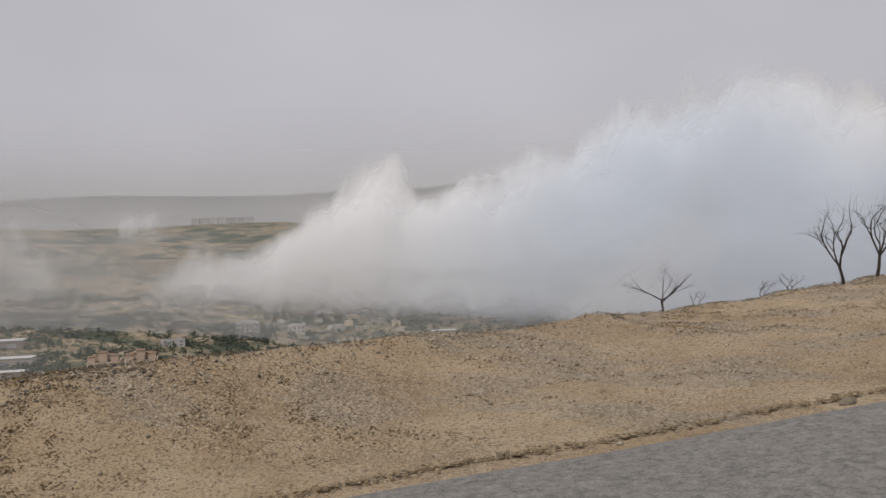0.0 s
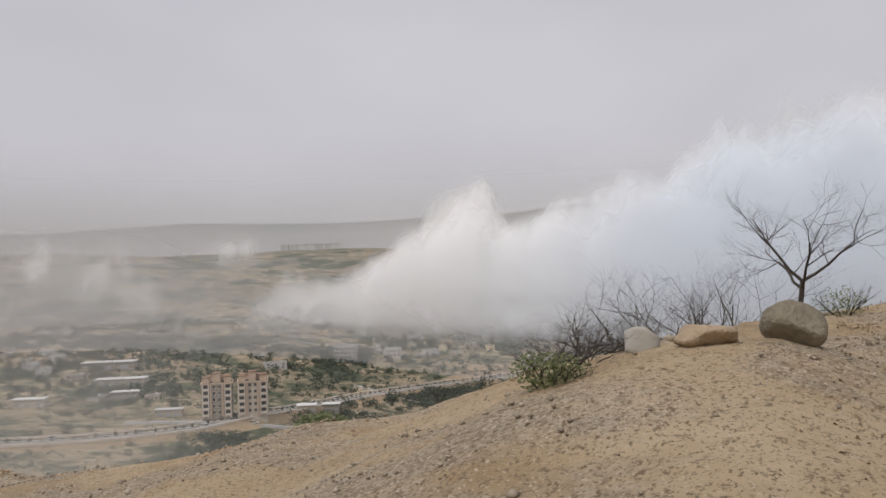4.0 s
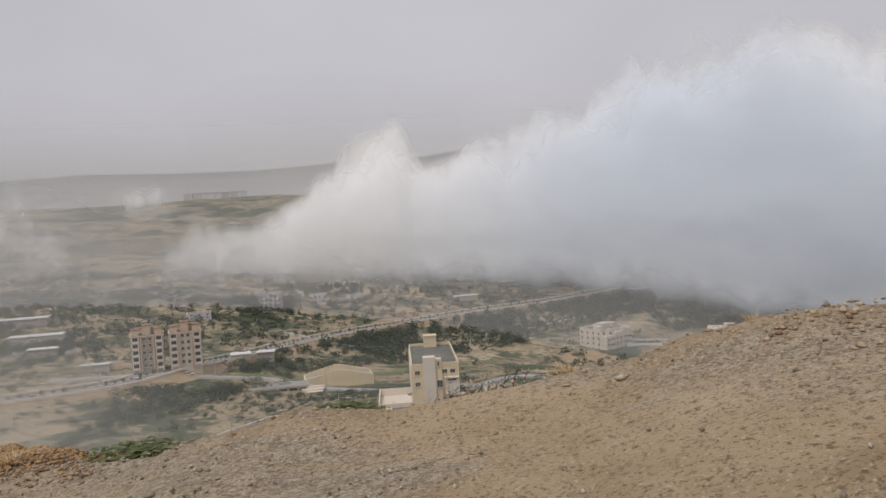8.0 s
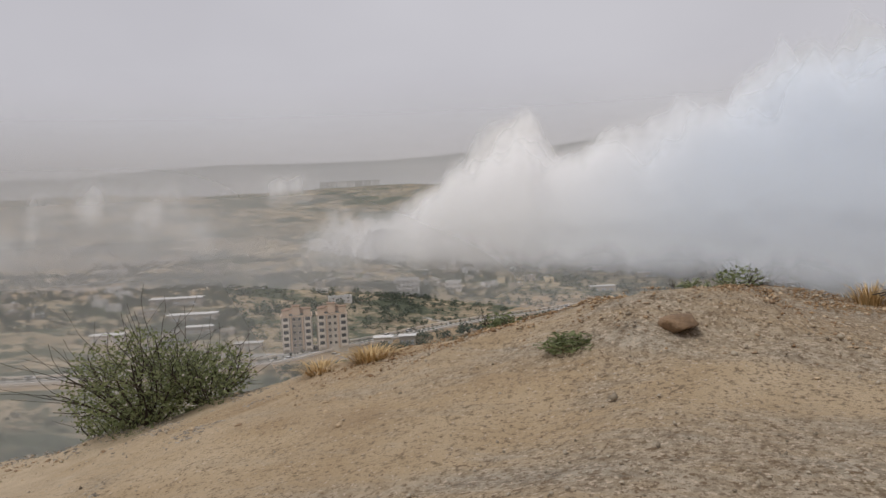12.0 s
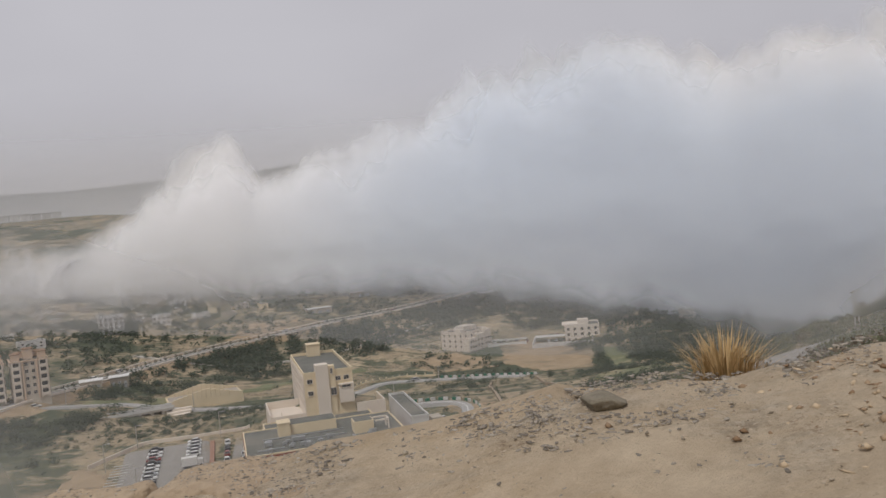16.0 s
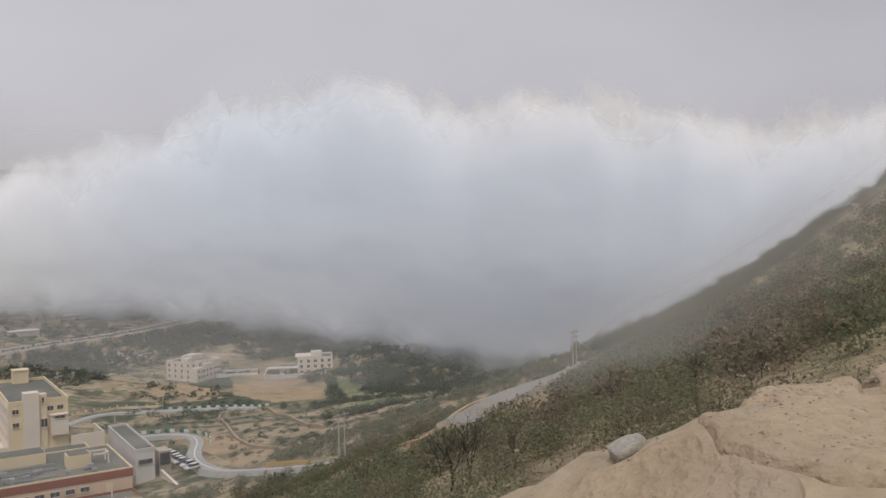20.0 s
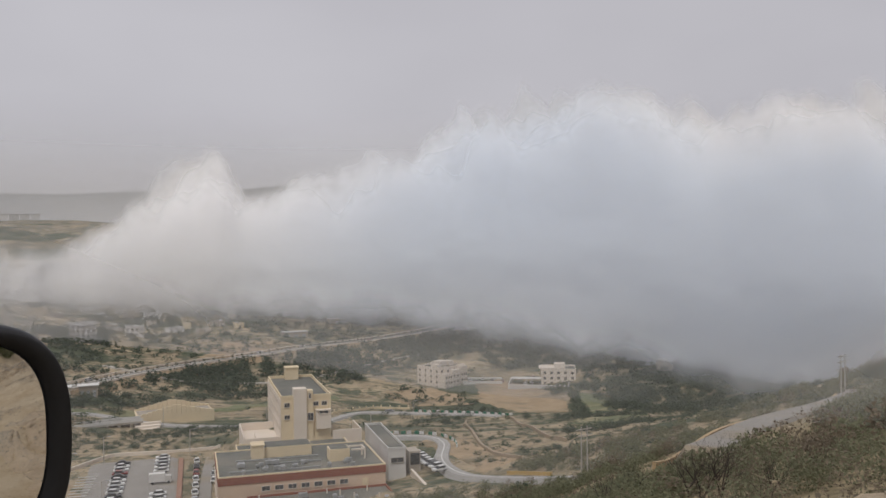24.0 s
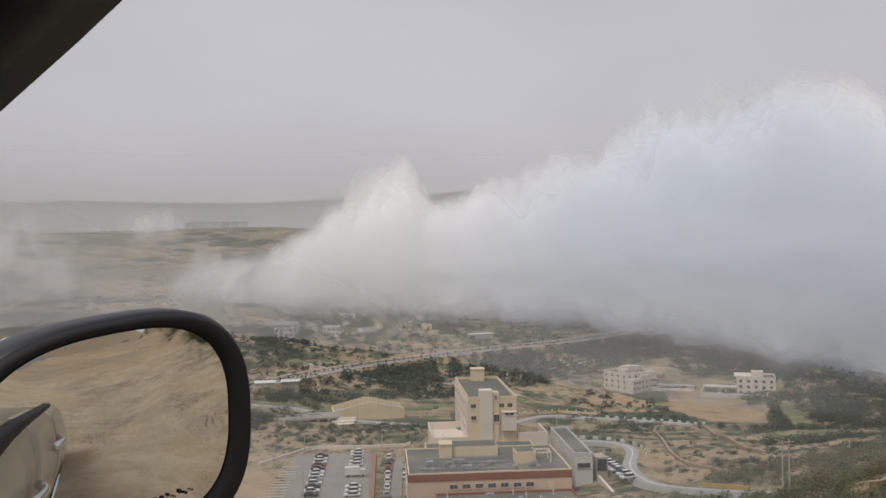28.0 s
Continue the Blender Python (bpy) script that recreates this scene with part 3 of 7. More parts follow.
tk.data.foreach_set("value", (smooth(8, 22, np.degrees(np.arctan2(xg, yg))) * smooth(0, 12, xg) * (1 - smooth(150, 190, np.hypot(xg, yg))) * smooth(1.5, 4, ng - cn_)).ravel())
wd_ = gm.attributes.new("wooded", "FLOAT", "POINT")
wd_.data.foreach_set("value", np.maximum(smooth(1900, 2400, np.hypot(xg, yg)), 0.5 * smooth(720, 950, np.hypot(xg, yg)) * smooth(0.35, 0.8, 0.5 * vnoise(xg / 60, yg / 60, 6) + 0.5 * vnoise(xg / 17, yg / 17, 9))).ravel())
gm.materials.append(M["earth"])
tagged(new("ground", gm), "tan roadside dirt above a scrubby brown valley", "ground", kind="structure")


def ribbon(name, pts, width, lift, mat, label, cat="road", kind="structure", bow=None, rows=5):
    """A strip of made ground along a line of x, y places."""
    pts = np.array(pts, float)
    d = np.r_[0, np.cumsum(np.hypot(*np.diff(pts, axis=0).T))]
    n = max(int(d[-1] / 4), 8)
    q = np.linspace(0, d[-1], n)
    c = np.stack([np.interp(q, d, pts[:, k]) for k in (0, 1)], -1)
    for _ in range(6):
        c[1:-1] = (c[:-2] + 2 * c[1:-1] + c[2:]) / 4
    t = np.gradient(c, axis=0)
    t /= np.hypot(*t.T)[:, None]
    side = np.stack([-t[:, 1], t[:, 0]], -1)
    mid = ground(c[:, 0], c[:, 1])
    for _ in range(12):
        mid[1:-1] = (mid[:-2] + 2 * mid[1:-1] + mid[2:]) / 4
    verts, faces = [], []
    for i in range(n):
        for k in range(rows):
            u = (k / (rows - 1) - 0.5) * width
            p = c[i] + side[i] * u
            drop = (0.0 if 0 < k < rows - 1 else -3.5) - (4.0 if i in (0, n - 1) else 0)
            verts.append((p[0], p[1], mid[i] + lift + drop))
    for i in range(n - 1):
        for k in range(rows - 1):
            a = i * rows + k
            faces.append((a, a + rows, a + rows + 1, a + 1))
    ob = mesh(name, verts, faces, mat)
    tagged(ob, label, cat, kind=kind)
    return c, side, mid + lift


# ---- the worn mountain road beside the bank ----
rs = np.arange(-60, 118, 0.6)
rv, rf = [], []
cols = np.linspace(0, 8.4, 15)
for i, s in enumerate(rs):
    e = float(asphalt_edge(s)) + 0.25 * float(fbm(s / 1.4, 3.0, 4, 21)) + 0.12 * float(fbm(s * 2.3, 1.0, 3, 22))
    e = e + 1.9 * float(smooth(9, 18, s) * (1 - smooth(30, 40, s)))
    for k, c in enumerate(cols):
        n = e - c
        x, y = at_sn(s, n)
        z = max(float(level(s)), float(ground(x, y)) + 0.03) if c < 3 and 8 < s < 41 else float(level(s))
        rv.append((x, y, z + (0.035 if 0 < k else -0.06) + 0.01 * math.sin(c)))
    if i:
        for k in range(len(cols) - 1):
            a = (i - 1) * len(cols) + k
            rf.append((a, a + 1, a + len(cols) + 1, a + len(cols)))
tagged(mesh("road", rv, rf, "asphalt", flat=False), "worn grey asphalt road with a broken dusty edge", "road", kind="structure")

# ---- clouds: sheets of vapour one behind the other over the valley ----
TOPS = [(-34, -1.6), (-20, -1.2), (-13, 0.7), (-10.4, 1.6), (-8.0, 2.4), (-4.8, 4.3), (-2.7, 5.5), (-0.8, 6.2), (0.2, 6.9), (0.8, 6.8), (1.6, 5.9), (2.8, 5.5), (5.5, 5.7), (7.3, 5.9), (9.2, 6.4),
        (12.5, 7.4), (16, 9.0), (18, 10.4), (20.5, 10.1), (23, 10.7), (26.5, 11.3), (30, 10.6), (34, 9.2), (38, 9.8), (42, 9.7), (45, 8.9), (48.5, 9.1), (51, 7.6), (53.4, 7.4), (57.7, 7.9), (64, 7.4), (95, 8)]
BASES = [(-34, -3.6), (-14, -3.6), (-6, -3.4), (1, -4.0), (12, -4.7), (20, -5.8), (28, -7.8), (34, -9.9), (42, -9.9), (55, -10.5), (95, -11)]
REACH = [(-34, 740), (-10, 720), (5, 670), (20, 580), (32, 440), (43, 290), (50, 230), (58, 208), (66, 200), (95, 190)]


def grid_faces(shape):
    idx = np.arange(shape[0] * shape[1]).reshape(shape)
    return np.stack([idx[:-1, :-1], idx[1:, :-1], idx[1:, 1:], idx[:-1, 1:]], -1).reshape(-1, 4)


def vapour(name, x, y, z, keep, mat, cell=None, **values):
    f = grid_faces(x.shape)
    f = f[keep.ravel()[f].any(1)]
    ob = mesh(name, np.stack([x, y, z], -1).reshape(-1, 3).tolist(), f.tolist(), mat, flat=False)
    for nm, val in values.items():
        ob.data.attributes.new(nm, "FLOAT", "POINT").data.foreach_set("value", np.broadcast_to(val, x.shape).ravel())
    if cell:
        ob.data.attributes.new("cell", "FLOAT_VECTOR", "POINT").data.foreach_set("vector", np.stack([np.broadcast_to(c, x.shape) for c in cell], -1).ravel())
    return ob


def eased(table, az, width):
    """A table of bearing and value, rounded off at its corners."""
    t = np.array(table, float)
    w = np.linspace(-1, 1, 9)
    return sum(np.interp(az + width * q, t[:, 0], t[:, 1]) * (1 - abs(q) * 0.9) for q in w) / sum(1 - abs(q) * 0.9 for q in w)


def cloud_sheet(k, layers):
    back = k / (layers - 1)
    az, up = np.linspace(-24, 92, 430), np.linspace(0, 1, 70)
    A, U = np.meshgrid(az, up, indexing="ij")
    top = eased(TOPS, az, 0.7)[:, None] + 0.5 * fbm(az / 3.1, az * 0 + 0.3 * k, 3, 40)[:, None]
    base = eased(BASES, az, 3)[:, None] - 1.4
    el = base + U * (top + 3.0 - base)
    swell = 1 + 0.04 * fbm(A / 11, el / 7, 2, 30 + k) + 0.012 * fbm(A / 3, el / 2.6, 3, 36)
    roll = -0.06 * np.clip((0.5 - U) / 0.5, 0, 1) ** 1.5 + (0.3 + 0.25 * (1 - smooth(3, 12, A)) + 0.4 * smooth(26, 48, A)) * np.clip((U - 0.3) / 0.7, 0, 1) ** 1.7
    d = eased(REACH, az, 8)[:, None] * (1 + 0.06 * k) * swell * (1 + roll)
    crown = top - 1.15 + 0.85 * back - el
    foot = el - base - 0.7 + 0.6 * back
    thin = smooth(-20.5, -11, A - 0.55 * (el + 2.5) - (0, 4, 8, 0.5)[k])
    if k == 1:
        thin = thin * (1 - smooth(24, 36, A))
    # light painted in: white on the left lobe and crowns, blue for the shaded body
    return vapour("vapour_sheet", d * np.sin(np.radians(A)), d * np.cos(np.radians(A)), 1.3 + d * np.tan(np.radians(el)), (crown > -2.3) & (foot > -1.2) & (thin > 0.02), "mist", (10.8 * A, 17.0 * k, 10.8 * el),
                  crown=crown, foot=foot, thick=(0.5, 0.62, 0.78, 0.97)[k] * thin, shade_tint=smooth(-1, 17, A + 0.6 * (3 - el)) * (1 - 0.85 * (1 - smooth(0.5, 5, crown)) * smooth(24, 36, A) - 0.35 * (1 - smooth(0.2, 2.2, crown))))


bank = anchor("cloud_bank", 250, 600, -60, label="low white cloud bank rolling over the valley town", category="cloud", kind="structure")
for k in range(4):
    sheet = cloud_sheet(k, 4)
    sheet.parent = bank
    sheet.matrix_parent_inverse = bank.matrix_basis.inverted()


def puff(az0, el0, reach, wide, tall, k):
    """A small torn scrap of cloud, a thin swollen sheet."""
    x0, y0 = reach * math.sin(radians(az0)), reach * math.cos(radians(az0))
    ob = anchor("cloud_scrap", x0, y0, 1.3 + reach * math.tan(radians(el0)), -az0, label="torn white scrap of low cloud", category="cloud", kind="structure")
    U, V = np.meshgrid(np.linspace(-1.3, 1.3, 40), np.linspace(-1.3, 1.3, 30), indexing="ij")
    body = 2.6 * (0.85 - np.hypot(U, V)) + 0.9 * fbm(U * 1.6 + k, V * 1.6, 3, 60 + k)
    sh = vapour("vapour_sheet", U * wide * 1.35, (16 + 1.1 * tall) * V + 22 * fbm(U + k, V, 3, 70) + 14 * (U * U + V * V), V * tall * 1.35, body > -2.0, "scrap", (U * wide * 1.35, 60.0 * k, V * tall * 1.35), crown=body, foot=1.8 + 1.6 * V, thick=0.85, shade_tint=0.3)
    sh.parent = ob


for k, spec in enumerate(((-26.2, 1.2, 735, 48, 30), (-22.4, -0.5, 700, 30, 22), (-15.8, 2.2, 760, 36, 22),
                          (-31, 0.3, 730, 46, 32), (-35, -1.0, 730, 46, 24))):
    puff(*spec, k)


# ---- valley haze: translucent sheets that paint aerial haze between the near slope and the skyline ----


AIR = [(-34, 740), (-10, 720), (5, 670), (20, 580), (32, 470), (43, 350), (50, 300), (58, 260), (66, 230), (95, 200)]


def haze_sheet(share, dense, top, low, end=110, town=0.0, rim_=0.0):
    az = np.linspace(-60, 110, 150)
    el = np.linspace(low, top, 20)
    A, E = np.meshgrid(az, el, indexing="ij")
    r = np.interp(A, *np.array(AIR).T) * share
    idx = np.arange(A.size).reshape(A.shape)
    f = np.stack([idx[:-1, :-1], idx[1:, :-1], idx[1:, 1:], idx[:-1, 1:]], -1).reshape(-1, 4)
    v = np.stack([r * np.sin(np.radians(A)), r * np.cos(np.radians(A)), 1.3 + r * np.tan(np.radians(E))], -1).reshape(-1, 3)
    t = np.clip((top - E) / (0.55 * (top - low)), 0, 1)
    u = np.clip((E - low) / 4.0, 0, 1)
    # town and rim_ paint extra haze over the left valley and the plateau
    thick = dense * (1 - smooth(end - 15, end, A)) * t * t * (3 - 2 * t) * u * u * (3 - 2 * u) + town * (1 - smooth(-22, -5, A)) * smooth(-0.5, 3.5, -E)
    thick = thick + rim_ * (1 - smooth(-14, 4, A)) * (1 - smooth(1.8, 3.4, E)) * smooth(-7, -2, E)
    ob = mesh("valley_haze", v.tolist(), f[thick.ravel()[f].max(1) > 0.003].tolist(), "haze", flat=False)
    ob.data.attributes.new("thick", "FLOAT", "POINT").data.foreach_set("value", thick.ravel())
    tagged(ob, "pale translucent sheet standing in for valley haze", "haze", kind="structure")


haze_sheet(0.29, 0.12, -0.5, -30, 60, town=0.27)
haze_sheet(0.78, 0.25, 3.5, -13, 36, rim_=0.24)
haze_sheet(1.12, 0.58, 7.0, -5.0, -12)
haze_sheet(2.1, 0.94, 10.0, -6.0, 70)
# pale film sheet that paints drifting mist over the hill beside the drop
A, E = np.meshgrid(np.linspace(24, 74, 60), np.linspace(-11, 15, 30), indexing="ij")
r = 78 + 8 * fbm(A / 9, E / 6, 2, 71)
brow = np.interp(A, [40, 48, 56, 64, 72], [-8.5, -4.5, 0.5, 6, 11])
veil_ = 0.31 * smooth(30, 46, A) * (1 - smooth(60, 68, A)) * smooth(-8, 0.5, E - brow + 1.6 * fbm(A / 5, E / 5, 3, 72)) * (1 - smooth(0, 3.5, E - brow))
tagged(vapour("hill_mist", r * np.sin(np.radians(A)), r * np.cos(np.radians(A)), 1.3 + r * np.tan(np.radians(E)), veil_ > 0.02, "haze", thick=veil_), "pale translucent sheet standing in for mist on the scrub hill", "haze", kind="structure")

# ---- buildings ----
WINDOW = {}


def window_on(parent, x, y, z, w, h, turn=0.0, name="window", trim="ivory"):
    """A recessed dark pane in a projecting surround; turn 0 faces -y. Alike windows share their meshes."""
    key = (round(w, 2), round(h, 2), trim)
    if key not in WINDOW:
        fr = boxed((-w / 2 - 0.12, w / 2 + 0.12, -0.10, 0.06, h, h + 0.14), (-w / 2 - 0.18, w / 2 + 0.18, -0.16, 0.06, -0.14, 0),
                   (-w / 2 - 0.12, -w / 2, -0.10, 0.06, 0, h), (w / 2, w / 2 + 0.12, -0.10, 0.06, 0, h), (-0.03, 0.03, -0.05, 0.03, 0, h))
        gl = boxed((-w / 2, w / 2, -0.03, 0.02, 0, h))
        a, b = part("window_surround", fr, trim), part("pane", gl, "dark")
        WINDOW[key] = (a.data, b.data)
        bpy.data.objects.remove(a)
        bpy.data.objects.remove(b)
    fa, gb = WINDOW[key]
    win = new(name, fa)
    win.parent, win.matrix_basis = parent, pose(x, y, z, 0, 0, turn)
    pane = new("pane", gb)
    pane.parent = win
    return win


def parapet(bm, x0, x1, y0, y1, z, h=0.9, t=0.3):
    slab(bm, x0, x1, y0, y0 + t, z, z + h)
    slab(bm, x0, x1, y1 - t, y1, z, z + h)
    slab(bm, x0, x0 + t, y0 + t, y1 - t, z, z + h)
    slab(bm, x1 - t, x1, y0 + t, y1 - t, z, z + h)


def rooftop_unit(parent, x, y, z, s, turn):
    bm = boxed((-0.9 * s, 0.9 * s, -0.5 * s, 0.5 * s, 0.25, 0.25 + 0.9 * s), (-0.8 * s, -0.6 * s, -0.4 * s, 0.4 * s, 0, 0.25), (0.6 * s, 0.8 * s, -0.4 * s, 0.4 * s, 0, 0.25))
    bmesh.ops.create_cone(bm, cap_ends=True, segments=10, radius1=0.36 * s, radius2=0.36 * s, depth=0.12, matrix=Matrix.Translation((0, 0, 0.3 + 0.9 * s)))
    ob = part("air_unit", bm, "metal", parent)
    ob.matrix_basis = pose(x, y, z, 0, 0, turn)
    return ob


# the large flat-roofed clinic by the car park
rng = random.Random(4)
clinic = anchor("clinic", 0.6, 213, -64.5, 1.4, label="large peach flat-roofed clinic with a red-brown roof band", category="building")
part("wall", boxed((0, 42.4, 0, 28, -6, 7.9)), "peach", clinic)
part("red_band", boxed((-0.12, 42.52, -0.12, 28.1, 7.9, 9.75)), "red", clinic, "red-brown band below the roof edge")
pb = bmesh.new()
parapet(pb, -0.05, 42.45, -0.05, 28.05, 9.75, 0.35, 0.35)
part("parapet", pb, "cream", clinic)
part("roof", boxed((0.3, 42.1, 0.3, 27.7, 9.75, 9.82)), "roof", clinic, "grey felt flat roof")
part("rear_wing", boxed((6, 38, 28.2, 37, -6, 9.2)), "cream", clinic)
pb = bmesh.new()
parapet(pb, 6, 38, 28.2, 37, 9.2, 0.5, 0.3)
part("parapet", pb, "cream", clinic)
part("roof", boxed((6.3, 37.7, 28.5, 36.7, 9.2, 9.26)), "roof", clinic)
part("front_wing", boxed((7, 42.4, -16, -0.2, -6, 4.3)), "peach", clinic)
pb = bmesh.new()
parapet(pb, 6.9, 42.5, -16.1, -0.2, 4.3, 0.6, 0.3)
part("parapet", pb, "red", clinic)
part("roof", boxed((7.2, 42.2, -15.8, -0.4, 4.3, 4.36)), "roof", clinic)
up = part("roof_house", boxed((12, 25.5, 17.5, 24.5, 9.8, 12.6)), "cream", clinic)
part("roof", boxed((12.2, 25.3, 17.7, 24.3, 12.6, 12.7)), "roof", up)
part("stair_house", boxed((9.3, 12.6, 16.4, 21, 9.8, 13.4), (9.1, 12.8, 16.2, 21.2, 13.4, 13.7)), "cream", clinic)
tank = part("tank_house", boxed((29, 34.4, 7.5, 12.5, 9.8, 13.0)), "cream", clinic)
part("roof", boxed((29.3, 34.1, 7.8, 12.2, 13.0, 13.1)), "roof", tank)
part("roof_frame", boxed((35, 38.8, 8.2, 8.6, 12.2, 12.6), (38.4, 38.8, 8.2, 12.6, 12.2, 12.6), (35, 38.8, 12.2, 12.6, 12.2, 12.6), (38.4, 38.8, 8.2, 8.6, 9.8, 12.2), (38.4, 38.8, 12.2, 12.6, 9.8, 12.2)), "ivory", clinic, "pale concrete roof frame")
for k in range(7):
    window_on(clinic, 11.6 + 3.3 * k, -0.14, 5.9, 2.0, 1.1)
part("side_door", boxed((36.2, 37.8, -0.25, -0.05, 4.4, 6.9)), "cream", clinic)
for k in range(6):
    window_on(clinic, -0.14, 4 + 4 * k, 5.6, 1.8, 1.1, -90)
    window_on(clinic, -0.14, 4 + 4 * k, 1.6, 1.8, 1.1, -90)
for k in range(26):
    u, v = rng.uniform(3, 40), rng.uniform(2, 15.5)
    if 27 < u < 40 and 6 < v < 14:
        continue
    rooftop_unit(clinic, u, v, 9.82, rng.uniform(0.5, 1.1), rng.choice((0, 90, 6)))
for k in range(12):
    rooftop_unit(clinic, rng.uniform(9, 40), rng.uniform(-14, -2), 4.36, rng.uniform(0.6, 1.2), rng.choice((0, 90)))
for k in range(9):
    bm = bmesh.new()
    bmesh.ops.create_cone(bm, cap_ends=True, segments=8, radius1=0.18, radius2=0.18, depth=1.3, matrix=Matrix.Translation((0, 0, 0.65)))
    part("vent_pipe", bm, "ivory", clinic).matrix_basis = pose(rng.uniform(8, 41), rng.uniform(-14, -2), 4.36)
for u0, u1, v in ((3, 10, 4), (14, 27, 9.5), (5, 27, 15), (15, 26, 3)):
    part("duct", boxed((u0, u1, v, v + 0.35, 9.9, 10.2)), "metal", clinic)

# the tall cream block behind it
tower = anchor("office_block", 19, 250.5, -56.1, 1.6, label="tall cream office block with a white stair tower", category="building")
part("wall", boxed((0, 14.8, 0, 42, -12, 13.6)), "cream", tower)
pb = bmesh.new()
parapet(pb, -0.08, 14.88, -0.08, 42.08, 13.6, 1.0, 0.35)
part("parapet", pb, "cream", tower)
part("roof", boxed((0.3, 14.5, 0.3, 41.7, 13.6, 13.66)), "roof", tower)
part("side_facing", boxed((-0.22, -0.02, 0.2, 41.8, -2, 13.5)), "ivory", tower, "pale side wall")
part("roof_house", boxed((5.4, 9.8, 37, 41.5, 13.7, 17.6), (5.2, 10, 36.8, 41.7, 17.6, 17.9)), "cream", tower)
st = part("stair_tower", boxed((3.6, 7.4, -1.2, 2.6, -4, 16.6)), "ivory", tower, "white stair tower")
part("stair_tower", boxed((7.4, 9.4, -0.6, 2.2, -4, 15.9)), "cream", tower)
part("balcony", boxed((10.2, 14.6, -1.6, -0.02, 4.4, 8.9), (10.1, 14.7, -1.7, -0.02, 9.9, 10.1), (10.2, 10.6, -1.6, -1.2, 8.9, 9.9), (14.2, 14.6, -1.6, -1.2, 8.9, 9.9)), "ivory", tower)
for z in (11.2, 7.6):
    for u in (1.7, 10.3, 12.8):
        if not (z < 10 and u > 10):
            window_on(tower, u, -0.1, z, 1.5, 1.2)
window_on(tower, 8.4, -0.7, 13.6, 0.6, 1.5)
window_on(tower, 8.6, -0.72, 7.0, 1.6, 2.2, name="doorway")
window_on(tower, 12.4, -1.64, 9.0, 2.6, 0.8)
for k in range(9):
    for z in (11.0, 7.4, 3.8):
        window_on(tower, -0.24, 3.5 + 4.4 * k, z, 1.5, 1.5, -90)
        if z > 4:
            window_on(tower, 14.9, 3.5 + 4.4 * k, z, 1.5, 1.5, 90)
part("forecourt_wall", boxed((-11, -0.3, 1, 1.4, -8, 2.4), (-11, -10.6, 1.4, 22, -8, 3.0), (-11, -0.3, 21.6, 22, -8, 3.0), (-10.6, -0.3, 1.4, 21.6, -8, 0.6), (-7, -6.7, 1.4, 12, 0.6, 1.8)), "ivory", tower)
part("forecourt_wall", boxed((15.2, 24, -1, -0.6, -7, 3.6), (23.6, 24, -0.6, 12, -7, 3.6)), "ivory", tower)

longhouse = anchor("long_annex", 45.5, 222.4, -58.3, 0.6, label="long narrow white annex with a grey roof", category="building")
part("wall", boxed((0, 4.9, 0, 34, -5, 5.2)), "white", longhouse)
pb = bmesh.new()
parapet(pb, -0.1, 5.0, -0.1, 34.1, 5.2, 0.7, 0.3)
part("parapet", pb, "white", longhouse)
part("roof", boxed((0.2, 4.7, 0.2, 33.8, 5.2, 5.27)), "roof", longhouse)
window_on(longhouse, 2.5, -0.1, 1.8, 3.4, 1.2, trim="concrete")
for k in range(6):
    window_on(longhouse, 5.0, 4 + 5 * k, 2.0, 1.6, 1.2, 90, trim="concrete")
annex = anchor("gate_lodge", 52.0, 225, -60, 3, label="small gate lodge with a dark sign panel", category="building")
part("wall", boxed((0, 3.2, 0, 5, -3, 5.5)), "plaster", annex)
part("billboard", boxed((0.3, 2.9, -0.15, -0.02, 1.8, 5)), "dark", annex)
wallr = anchor("retaining_wall", 53, 184, -63, 0, label="pale curved retaining wall below the annex", category="wall", kind="structure")
part("wall", boxed((-1.4, -0.9, 0, 38, -3, 4.2), (-1.5, -0.8, 0, 38, 4.2, 4.5)), "ivory", wallr)


def apartment(name, x, y, z, turn, w, d, floors, cols, mat, label, step=3.2, crown=None, bays=False, base=8):
    ob = anchor(name, x, y, z, turn, label=label, category="building")
    h = floors * step
    part("wall", boxed((-w / 2, w / 2, 0, d, -base, h)), mat, ob)
    pb = bmesh.new()
    parapet(pb, -w / 2 - 0.1, w / 2 + 0.1, -0.1, d + 0.1, h, 0.9, 0.3)
    part("parapet", pb, mat, ob)
    part("roof", boxed((-w / 2 + 0.2, w / 2 - 0.2, 0.2, d - 0.2, h, h + 0.06)), "roof", ob)
    if bays:
        for u in (-w * 0.3, w * 0.3):
            part("bay", boxed((u - w * 0.09, u + w * 0.09, -1.3, -0.02, 0, h + 1.1)), mat, ob)
    if crown:
        part("roof_house", boxed((-w * 0.12, w * 0.2, d * 0.4, d * 0.75, h + 0.05, h + 3)), crown, ob)
    for f in range(floors):
        for c in range(cols):
            u = -w / 2 + (c + 0.5) * w / cols
            off = -1.38 if bays and any(abs(u - b) < w * 0.09 for b in (-w * 0.3, w * 0.3)) else -0.08
            window_on(ob, u, off, f * step + 0.9, min(1.5, w / cols * 0.5), 1.5)
        for c in range(max(2, int(d / 4))):
            v = (c + 0.5) * d / max(2, int(d / 4))
            window_on(ob, -w / 2 - 0.08, v, f * step + 0.9, 1.2, 1.4, -90)
            window_on(ob, w / 2 + 0.08, v, f * step + 0.9, 1.2, 1.4, 90)
    return ob


